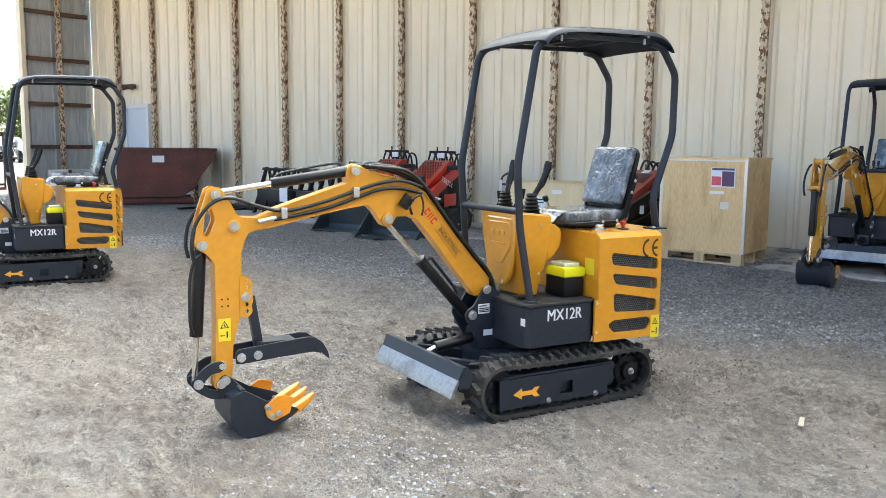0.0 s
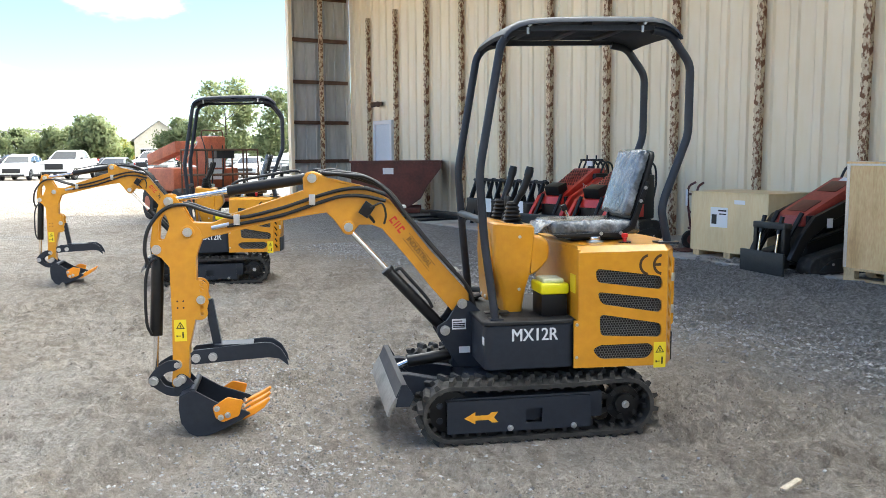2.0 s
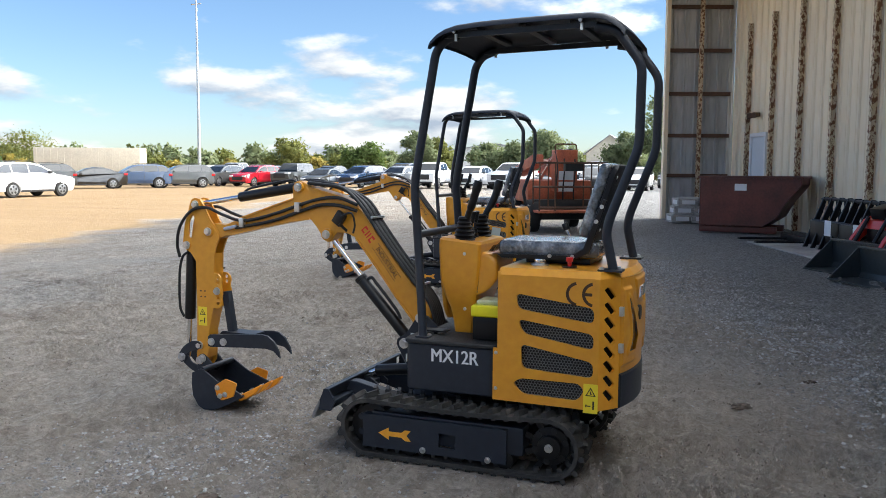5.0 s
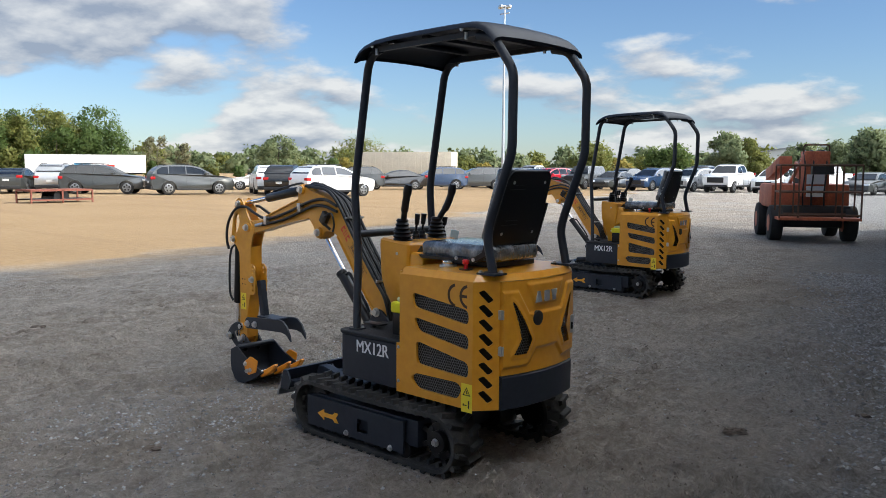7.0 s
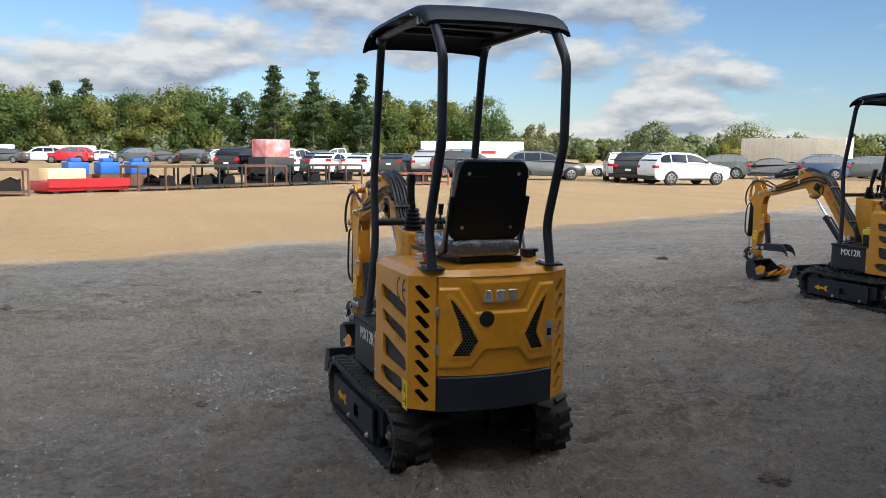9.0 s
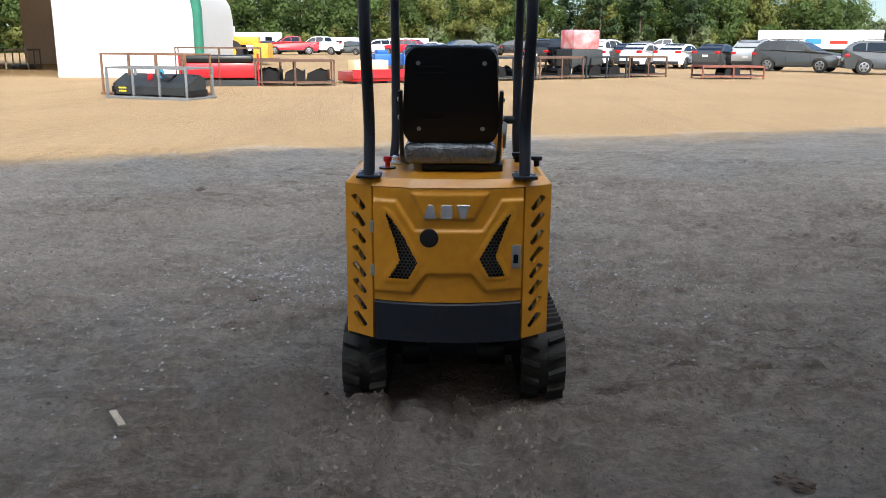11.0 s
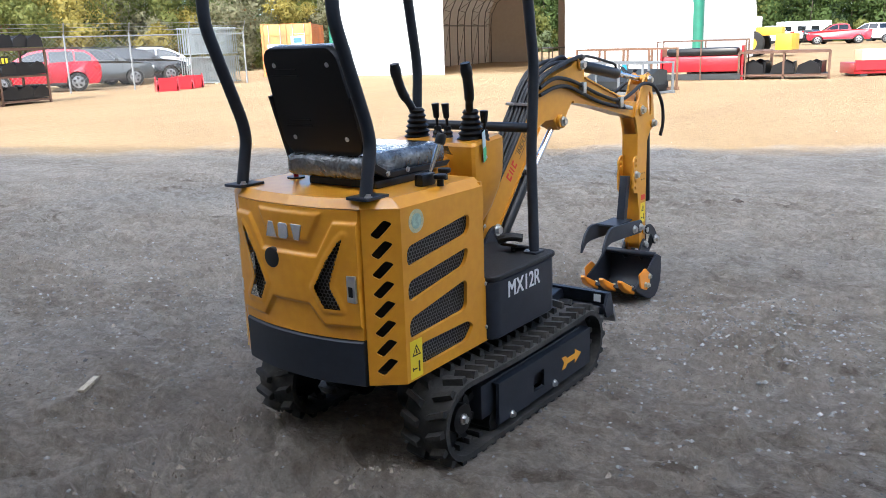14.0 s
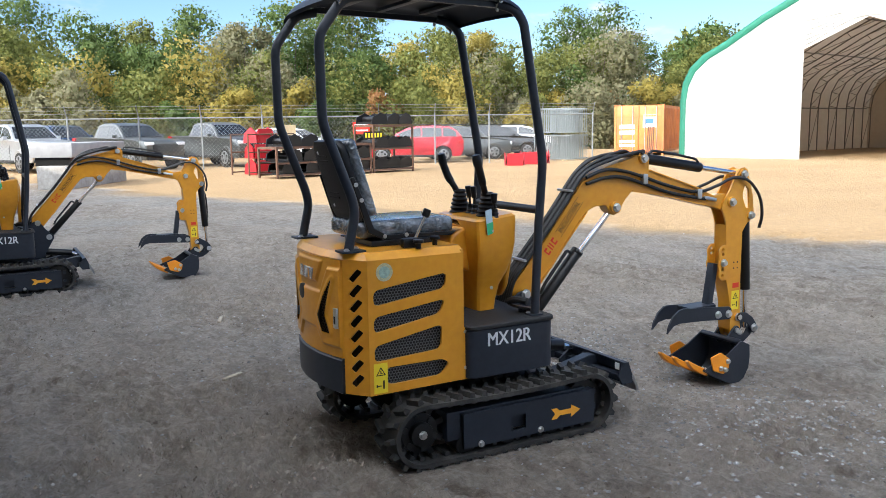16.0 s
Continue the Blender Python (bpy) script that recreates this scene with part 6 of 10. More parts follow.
CONCRETE = mat("worn concrete", (0.42, 0.40, 0.37), 0.85, var=0.3, scale=1.2, color2=(0.26, 0.24, 0.22), spots=(0.45, 0.75), bump=0.3, bscale=25)
PLY = mat("plywood", (0.72, 0.50, 0.25), 0.6, var=0.25, scale=2.2, color2=(0.55, 0.34, 0.15), spots=(0.5, 0.72), stretch=(1, 3, 0.7), bump=0.05)
PLY_LIGHT = mat("pale plywood", (0.78, 0.60, 0.34), 0.6, var=0.12, scale=1.5, stretch=(1, 3, 0.6))
PINE = mat("pallet pine", (0.62, 0.46, 0.26), 0.75, var=0.3, scale=6, stretch=(1, 5, 1))
REDP = mat("bright red paint", (0.60, 0.032, 0.018), 0.35, var=0.12, scale=4, coat=0.3, rvar=0.06)
REDDULL = mat("faded red paint", (0.36, 0.055, 0.040), 0.5, var=0.25, scale=3, color2=(0.27, 0.045, 0.036), rvar=0.1)
IMPRED = mat("implement red paint", (0.40, 0.010, 0.018), 0.35, var=0.12, scale=4, coat=0.3)
RUSTRED = mat("rust-brown primer", (0.145, 0.036, 0.026), 0.45, 0.15, var=0.3, scale=2.2, color2=(0.07, 0.025, 0.018), bump=0.06, bscale=30, rvar=0.12)
DARKST = mat("dark steel", (0.030, 0.034, 0.036), 0.5, 0.2, var=0.25, scale=4, rvar=0.1)
BUCKETM = mat("dark green-grey bucket", (0.035, 0.045, 0.050), 0.42, 0.1, var=0.25, scale=3, rvar=0.1)
LUMBER = mat("grey lumber", (0.50, 0.48, 0.45), 0.7, var=0.35, scale=3, color2=(0.30, 0.29, 0.27), stretch=(1, 1, 3))
PAPER = mat("paper", (0.78, 0.79, 0.80), 0.6)
PINK = mat("pink print", (0.72, 0.10, 0.14), 0.5, var=0.2, scale=12)
PURPLE = mat("purple print", (0.10, 0.05, 0.12), 0.5)
DOORW = mat("pale blue-white door", (0.62, 0.66, 0.70), 0.45, var=0.06, scale=2)
TRIMW = mat("white door trim", (0.72, 0.72, 0.72), 0.5, var=0.05)
TRUCKRED = mat("dark red-brown paint", (0.11, 0.026, 0.022), 0.5, var=0.25, scale=5)
TYRE = mat("tyre rubber", (0.016, 0.016, 0.016), 0.8, var=0.3, scale=10, bump=0.2)


def boxes(name, dims, material, parent, label="", bevel=0.0, m=None, smooth=30):
    """One part out of one or several boxes (x0, x1, y0, y1, z0, z1)."""
    bm = B()
    for d in dims:
        box(bm, *d, bevel)
    if m is not None:
        bm.transform(m)
    return part(name, bm, material, parent, label, smooth)


def build_wall_things():
    bm = B()
    box(bm, 9.42, WALL_V - 0.02, -3.5, 14.0, -0.05, SLABZ)
    bm.transform(UVM)
    tagged(part("slab", bm, CONCRETE), "stained concrete apron along the shed wall", "slab", kind="structure")
    # service door with frame
    d = thing("door_1", "closed pale steel service door with white frame in the cream wall", "door", kind="structure", m=at_wall(19.35, WALL_V - 0.03, 0.15))
    boxes("door_leaf", [(-0.05, 0.0, -0.45, 0.45, 0.0, 2.12)], DOORW, d, bevel=0.004)
    for y0, y1, z0, z1 in ((-0.55, -0.45, 0, 2.22), (0.45, 0.55, 0, 2.22), (-0.45, 0.45, 2.12, 2.22)):
        boxes("door_frame", [(-0.09, 0.0, y0, y1, z0, z1)], TRIMW, d, bevel=0.004)
    bm = B()
    cyl(bm, (-0.05, 0.36, 1.0), (-0.10, 0.36, 1.0), 0.03, seg=12)
    part("door_handle", bm, ZINC, d)
    # twin floodlight over the door
    l = thing("wall_floodlight", "small brown twin-head floodlight on the cream wall", "floodlight", m=at_wall(19.5, WALL_V - 0.05, 2.82))
    boxes("mount", [(-0.05, 0.02, -0.05, 0.05, -0.05, 0.05)], RUST_DARK, l, bevel=0.01)
    for s in (-1, 1):
        bm = B()
        cyl(bm, (-0.06, s * 0.06, 0.0), (-0.20, s * 0.20, -0.03), 0.05, 0.075, seg=14, bevel=0.004)
        part("lamp_head", bm, RUST_DARK, l)
    # big plywood crate on a pallet
    c = thing("plywood_crate", "tall knotty plywood crate on a pine pallet beside the wall", "crate", m=at_wall(3.87, 9.80))
    w, dp, h = 0.50, 0.40, 1.19
    boxes("crate_front", [(-dp, -dp + 0.02, -w, w, 0.13, h)], PLY, c)
    for s in (-1, 1):
        boxes("crate_side", [(-dp + 0.02, dp - 0.02, s * w - 0.01, s * w + 0.01, 0.13, h)], PLY, c)
    boxes("crate_back", [(dp - 0.02, dp, -w, w, 0.13, h)], PLY, c)
    boxes("crate_lid", [(-dp - 0.01, dp + 0.01, -w - 0.02, w + 0.02, h, h + 0.022)], PLY, c)
    for s in (-1, 1):
        boxes("steel_edging", [(-dp - 0.003, -dp + 0.03, s * w - 0.018, s * w + 0.018, 0.13, h)], ZINC, c)
    boxes("steel_edging", [(-dp - 0.005, -dp + 0.03, -w - 0.022, w + 0.022, h - 0.02, h + 0.026)], ZINC, c)
    for x in (-dp + 0.03, 0, dp - 0.03):
        for y in (-w + 0.06, 0, w - 0.06):
            boxes("pallet_block", [(x - 0.04, x + 0.04, y - 0.06, y + 0.06, 0.02, 0.105)], PINE, c)
    for x in (-dp + 0.03, 0, dp - 0.03):
        boxes("pallet_board", [(x - 0.045, x + 0.045, -w, w, 0.105, 0.13)], PINE, c)
        boxes("pallet_board", [(x - 0.045, x + 0.045, -w, w, 0.0, 0.02)], PINE, c)
    p = boxes("poster", [(-dp - 0.003, -dp, -0.38, -0.10, 0.88, 1.10)], PAPER, c, "printed red and dark picture label")
    boxes("poster_print", [(-dp - 0.0045, -dp - 0.003, -0.37, -0.23, 0.89, 1.06)], PURPLE, p)
    boxes("poster_print", [(-dp - 0.0045, -dp - 0.003, -0.22, -0.11, 0.90, 1.0)], PINK, p)
    boxes("poster_print", [(-dp - 0.0045, -dp - 0.003, -0.37, -0.11, 1.07, 1.095)], PURPLE, p)
    boxes("paper_slip", [(-dp - 0.002, -dp, -0.26, -0.09, 0.80, 0.835)], PAPER, c)
    boxes("paper_slip", [(-dp - 0.002, -dp, -0.32, -0.22, 0.63, 0.71)], ZINC, c)
    # small crate
    c = thing("small_plywood_crate", "low pale plywood crate with white paper labels by the wall", "crate", m=at_wall(6.24, 10.20))
    boxes("crate_body", [(-0.42, 0.42, -0.60, 0.60, 0.07, 0.80)], PLY_LIGHT, c, bevel=0.004)
    boxes("crate_lid", [(-0.43, 0.43, -0.61, 0.61, 0.80, 0.82)], PLY_LIGHT, c)
    for y in (-0.5, 0, 0.5):
        boxes("skid", [(-0.42, 0.42, y - 0.05, y + 0.05, 0.0, 0.07)], PINE, c)
    p = boxes("label_sheet", [(-0.424, -0.42, 0.0, 0.27, 0.38, 0.63)], PAPER, c)
    boxes("label_print", [(-0.426, -0.424, 0.17, 0.25, 0.42, 0.54), (-0.426, -0.424, 0.02, 0.15, 0.58, 0.60), (-0.426, -0.424, 0.02, 0.13, 0.54, 0.555)], DECAL_K, p)
    boxes("label_slip", [(-0.424, -0.42, -0.26, -0.10, 0.68, 0.73)], PAPER, c)
    # hand truck
    h = thing("hand_truck", "dark red two-wheeled hand truck standing by the crate", "hand truck", m=at_wall(7.10, 10.04, SLABZ, -25))
    for y in (-0.16, 0.16):
        bm = B()
        tube(bm, [(0.10, y, 0.12), (0.03, y, 0.6), (0.03, y, 0.84), (0.12, y * 0.8, 0.92)], 0.016, 8)
        part("rail", bm, TRUCKRED, h)
        bm = B()
        cyl(bm, (0.10, y - 0.035 + math.copysign(0.05, y), 0.13), (0.10, y + 0.035 + math.copysign(0.05, y), 0.13), 0.13, seg=20, bevel=0.02)
        wv = part("wheel", bm, TYRE, h)
        bm = B()
        cyl(bm, (0.10, y - 0.04 + math.copysign(0.05, y), 0.13), (0.10, y + 0.04 + math.copysign(0.05, y), 0.13), 0.07, seg=16)
        part("rim", bm, TRUCKRED, wv)
    for z in (0.28, 0.50, 0.74):
        boxes("cross_bar", [(0.03, 0.06, -0.16, 0.16, z, z + 0.03)], TRUCKRED, h)
    boxes("toe_plate", [(-0.2, 0.08, -0.2, 0.2, 0.012, 0.02)], TRUCKRED, h)
    boxes("tag", [(-0.005, 0.0, 0.10, 0.17, 0.60, 0.82)], PAPER, h)
    # tipping hopper
    M = Matrix.Translation((2.92, 18.62, 0.15)) @ Matrix.Rotation(radians(-10), 4, "Z")
    d = thing("tipping_hopper", "rust-brown steel tipping hopper with sloped end", "hopper", m=M)
    prof = [(0, 0.14), (1.25, 0.14), (1.52, 0.32), (1.68, 0.62), (1.98, 1.0), (1.98, 1.16), (-0.03, 1.16)]
    bm = B()
    prism(bm, prof, "y", 0.0, 0.015), prism(bm, prof, "y", 1.185, 1.20)
    part("hopper_side", bm, RUSTRED, d, smooth=20)
    bm = B()
    for (xa, za), (xb, zb) in zip(prof[:5], prof[1:6]):
        n = Vector((zb - za, 0, -(xb - xa))).normalized() * 0.012
        vs = [bm.verts.new(q) for y in (0, 1.2) for q in ((xa, y, za), (xb, y, zb), (xb - n.x, y, zb - n.z), (xa - n.x, y, za - n.z))]
        for f in ((0, 1, 2, 3), (7, 6, 5, 4), (0, 4, 5, 1), (1, 5, 6, 2), (2, 6, 7, 3), (3, 7, 4, 0)):
            bm.faces.new([vs[i] for i in f])
    box(bm, -0.03, -0.015, 0, 1.2, 0.14, 1.16)
    bmesh.ops.recalc_face_normals(bm, faces=bm.faces[:])
    part("hopper_shell", bm, RUSTRED, d, smooth=20)
    for y in (-0.02, 1.18):
        boxes("rim_bar", [(-0.06, 2.0, y, y + 0.04, 1.13, 1.18)], RUSTRED, d, bevel=0.006)
    for x in (-0.07, 1.97):
        boxes("rim_bar", [(x, x + 0.04, 0.02, 1.18, 1.13, 1.18)], RUSTRED, d, bevel=0.006)
    boxes("paper_sign", [(0.68, 0.92, -0.006, 0.0, 0.88, 1.02)], PAPER, d)
    for y in (0.1, 0.95):
        boxes("fork_base", [(-0.05, 1.5, y, y + 0.18, 0.0, 0.13)], RUSTRED, d, bevel=0.006)
    # stacked lumber bundles before the end wall
    random.seed(5)
    for i in range(11):
        row, k = divmod(i, 4)
        m = Matrix.Translation((2.15 + 0.52 * (k % 2) + 0.06 * row, 22.55 - 0.75 * (k // 2) + 0.1 * row, 0.15 + 0.2 * row)) @ Matrix.Rotation(radians(15 + random.uniform(-6, 6)), 4, "Z")
        o = thing("lumber_bundle", "weathered grey bundle of boards stacked near the end wall", "lumber", "stacked lumber bundles", m=m)
        for z in (0.0, 0.068, 0.136):
            boxes("board", [(-0.24, 0.24, -0.34 + random.uniform(-.03, .03), 0.34, z, z + 0.06)], LUMBER, o, bevel=0.012)
        boxes("wrap_band", [(-0.245, -0.238, -0.20, 0.20, 0.05, 0.15)], PAPER, o)
        boxes("wrap_band", [(-0.16, 0.16, -0.385, -0.375, 0.05, 0.15)], PAPER, o)


def skid_loader(m, fresh=True):
    """A stand-on mini loader that faces local -x."""
    hood_m = REDP if fresh else REDDULL
    o = thing("mini_track_loader", "bright red and black mini track loader with bucket on the ground" if fresh else "faded red and black mini track loader with dozer plate", "loader", "mini track loaders", m=m)
    for s in (-1, 1):
        y0, y1 = sorted((s * 0.26, s * 0.48))
        bm = B()
        P = rounded_poly([(-0.30, 0.08), (-0.20, 0.0), (0.78, 0.0), (0.95, 0.10), (0.98, 0.28), (0.85, 0.40), (0.45, 0.42), (-0.25, 0.24)], 0.08, 4)
        prism(bm, P, "y", y0, y1, 0.01)
        t = part("track_belt", bm, RUBBER, o, "black rubber track", smooth=30)
        yo = y0 if s < 0 else y1
        bm = B()
        prism(bm, rounded_poly([(-0.18, 0.07), (0.78, 0.06), (0.84, 0.20), (0.70, 0.30), (0.0, 0.22)], 0.05, 3), "y", yo, yo + s * 0.012, 0.003)
        fr = part("track_frame", bm, DARKST, t, smooth=30)
        for x in (0.02, 0.25, 0.48, 0.70):
            hexbolt(fr, (x, yo + s * 0.012, 0.16), (0, s, 0), 0.012, 0.01)
    boxes("chassis", [(-0.15, 0.95, -0.27, 0.27, 0.10, 0.75)], BLACK, o, bevel=0.02)
    boxes("rear_tower", [(0.55, 0.98, -0.30, 0.30, 0.40, 1.12)], BLACK, o, bevel=0.04)
    # sloping hood
    bm = B()
    prism(bm, [(-0.22, 0.62), (-0.18, 0.74), (0.62, 1.20), (0.86, 1.20), (0.86, 1.06), (0.60, 1.02), (-0.10, 0.60)], "y", -0.23, 0.23, 0.012, 2)
    hd = part("hood", bm, hood_m, o, "sloping red hood with pressed louvres", smooth=30)
    ang = math.atan2(0.46, 0.80)
    R = Matrix.Translation((-0.18, 0, 0.745)) @ Matrix.Rotation(-ang, 4, "Y")
    if fresh:
        bm = B()
        for i in range(11):
            for j in range(8):
                x, y = 0.36 + i * 0.048, -0.17 + j * 0.048 + (0.024 if i % 2 else 0)
                box(bm, x, x + 0.030, y, y + 0.026, 0.0, 0.003)
        bm.transform(R)
        part("hood_louvres", bm, MESHM, hd, "rows of dark louvre slots", smooth=0)
        bm = B()
        box(bm, -0.20, 0.02, -0.15, 0.15, 0.80, 0.96, 0.012)
        bm.transform(Matrix.Translation((-0.05, 0, 0.88)) @ Matrix.Rotation(radians(-18), 4, "Y") @ Matrix.Translation((0.05, 0, -0.88)))
        part("front_guard_box", bm, BLACK, o, "black box on the hood")
    else:
        for xa, xb in ((0.10, 0.36), (0.58, 0.82)):
            bm = B()
            box(bm, xa, xb, -0.15, 0.15, -0.002, 0.006, 0.003)
            bm.transform(R)
            part("hood_panel", bm, RUSTRED, hd)
        bm = B()
        box(bm, 0.84, 0.92, -0.06, 0.06, 0.0, 0.004)
        bm.transform(R)
        part("hood_sticker", bm, PAPER, hd)
    # lift arms
    for s in (-1, 1):
        y0, y1 = sorted((s * 0.30, s * 0.37))
        bm = B()
        prism(bm, [(0.66, 1.05), (0.68, 0.95), (0.08, 0.68), (-0.20, 0.46), (-0.36, 0.18), (-0.46, 0.22), (-0.34, 0.48), (-0.14, 0.74), (0.55, 1.05)], "y", y0, y1, 0.006)
        a = part("lift_arm", bm, hood_m if fresh else BLACK, o, "bent lift arm", smooth=30)
        yo = y0 if s < 0 else y1
        if fresh:
            boxes("side_panel", [(0.22, 0.60, yo - 0.004, yo + 0.004, 0.46, 0.66)], hood_m, o, "red perforated side panel", bevel=0.003)
            MM = face_m(0.30, yo + s * 0.001, 0.855, s) @ Matrix.Rotation(-s * math.atan2(0.33, 0.8) * -1 if s < 0 else -math.atan2(0.33, 0.8), 4, "Z")
            lettering("arm_lettering", "YSRT14", 0.115, MM, DECAL_W, a, 0.001, label="white model lettering")
        else:
            boxes("arm_sticker", [(0.02, 0.10, yo - 0.002, yo + 0.002, 0.60, 0.72)], PAPER, a)
        bm = B()
        cyl(bm, (0.40, s * 0.335, 0.62), (-0.30, s * 0.335, 0.42), 0.03, seg=12)
        part("tilt_ram", bm, BLACK, o)
        bm = B()
        cyl(bm, (-0.18, s * 0.20, 0.78), (-0.42, s * 0.20, 0.36), 0.028, seg=12)
        part("front_ram", bm, BLACK, o)
    # bucket or plate
    if fresh:
        bm = B()
        prof = [(-0.95, 0.005), (-0.45, 0.0), (-0.42, 0.10), (-0.46, 0.42), (-0.50, 0.42), (-0.47, 0.10), (-0.50, 0.025), (-0.95, 0.02)]
        prism(bm, prof, "y", -0.53, 0.53)
        part("bucket_shell", bm, BUCKETM, o, "dark bucket", smooth=20)
        for y in (-0.54, 0.525):
            bm = B()
            prism(bm, [(-0.95, 0.0), (-0.42, 0.0), (-0.44, 0.43), (-0.52, 0.43)], "y", y, y + 0.015)
            part("bucket_side", bm, BUCKETM, o)
        boxes("bucket_lip", [(-0.54, -0.43, -0.53, 0.53, 0.42, 0.45)], BUCKETM, o, bevel=0.006)
    else:
        boxes("front_plate", [(-0.56, -0.53, -0.37, 0.37, 0.02, 0.30)], DARKST, o, bevel=0.006)
        boxes("plate_carrier", [(-0.53, -0.44, -0.30, 0.30, 0.10, 0.26)], BLACK, o, bevel=0.02)
        for s in (-1, 1):
            boxes("mast_arm", [(-0.46, -0.38, s * 0.24 - 0.03, s * 0.24 + 0.03, 0.10, 0.62)], BLACK, o, bevel=0.01)
            bm = B()
            cyl(bm, (-0.48, s * 0.15, 0.22), (-0.44, s * 0.15, 0.60), 0.014, seg=10)
            part("ram_rod", bm, CHROME, o)
            bm = B()
            cyl(bm, (-0.45, s * 0.15, 0.52), (-0.40, s * 0.15, 0.74), 0.026, seg=12)
            part("ram_barrel", bm, BLACK, o)
        boxes("mast_head", [(-0.47, -0.36, -0.27, 0.27, 0.58, 0.66)], DARKST, o, bevel=0.015)
    # controls: bar, screen and hoses
    if fresh:
        bm = B()
        cyl(bm, (0.80, 0, 1.18), (0.80, 0, 1.34), 0.025, seg=10)
        part("control_post", bm, BLACK, o)
        bm = B()
        cyl(bm, (0.80, -0.24, 1.345), (0.80, 0.24, 1.345), 0.020, seg=10)
        hb = part("handle_bar", bm, BLACK, o)
        for y in (-0.10, 0.10):
            bm = B()
            cyl(bm, (0.80, y, 1.345), (0.80, y, 1.43), 0.013, seg=8)
            part("bar_lever", bm, BLACK, hb)
        boxes("display", [(0.74, 0.77, -0.06, 0.06, 1.24, 1.33)], PAPER, o, bevel=0.004)
    for i in range(6):
        y = -0.26 + 0.1 * i
        bm = B()
        tube(bm, [(0.70, y, 1.08), (0.84, y, 1.30 + 0.02 * (i % 3)), (1.02, y, 1.24), (1.05, y, 0.95), (0.95, y, 0.62)], 0.016, 8)
        part("hydraulic_hose", bm, HOSE, o)
    for z in (0.80, 0.92, 1.04):
        boxes("rear_step", [(0.98, 1.02, -0.24, 0.24, z, z + 0.03)], DARKST, o)
    return o


def grapple(m):
    """A black root-grapple frame lying with tines up."""
    o = thing("grapple_attachment", "black steel grapple attachment standing on the ground", "attachment", "grapple attachments", m=m)
    for y in (-0.52, -0.26, 0.0, 0.26, 0.52):
        bm = B()
        prism(bm, [(-0.30, 0.0), (-0.22, 0.0), (0.02, 0.58), (0.10, 0.86), (0.04, 0.86), (-0.08, 0.58)], "y", y - 0.016, y + 0.016, 0.003)
        part("tine", bm, BLACK, o)
        bm = B()
        prism(bm, [(0.10, 0.86), (0.16, 0.82), (0.28, 0.30), (0.34, 0.0), (0.27, 0.0), (0.20, 0.30)], "y", y - 0.016, y + 0.016, 0.003)
        part("tine", bm, BLACK, o)
    for x, z in ((0.06, 0.82), (-0.10, 0.45), (0.22, 0.40)):
        bm = B()
        cyl(bm, (x, -0.60, z), (x, 0.60, z), 0.028, seg=10)
        part("cross_tube", bm, BLACK, o)
    boxes("mount_plate", [(-0.20, -0.12, -0.5, 0.5, 0.05, 0.46)], BLACK, o, bevel=0.01)
    boxes("paper_tag", [(-0.335, -0.33, -0.45, -0.25, 0.25, 0.50)], PAPER, o)
    return o


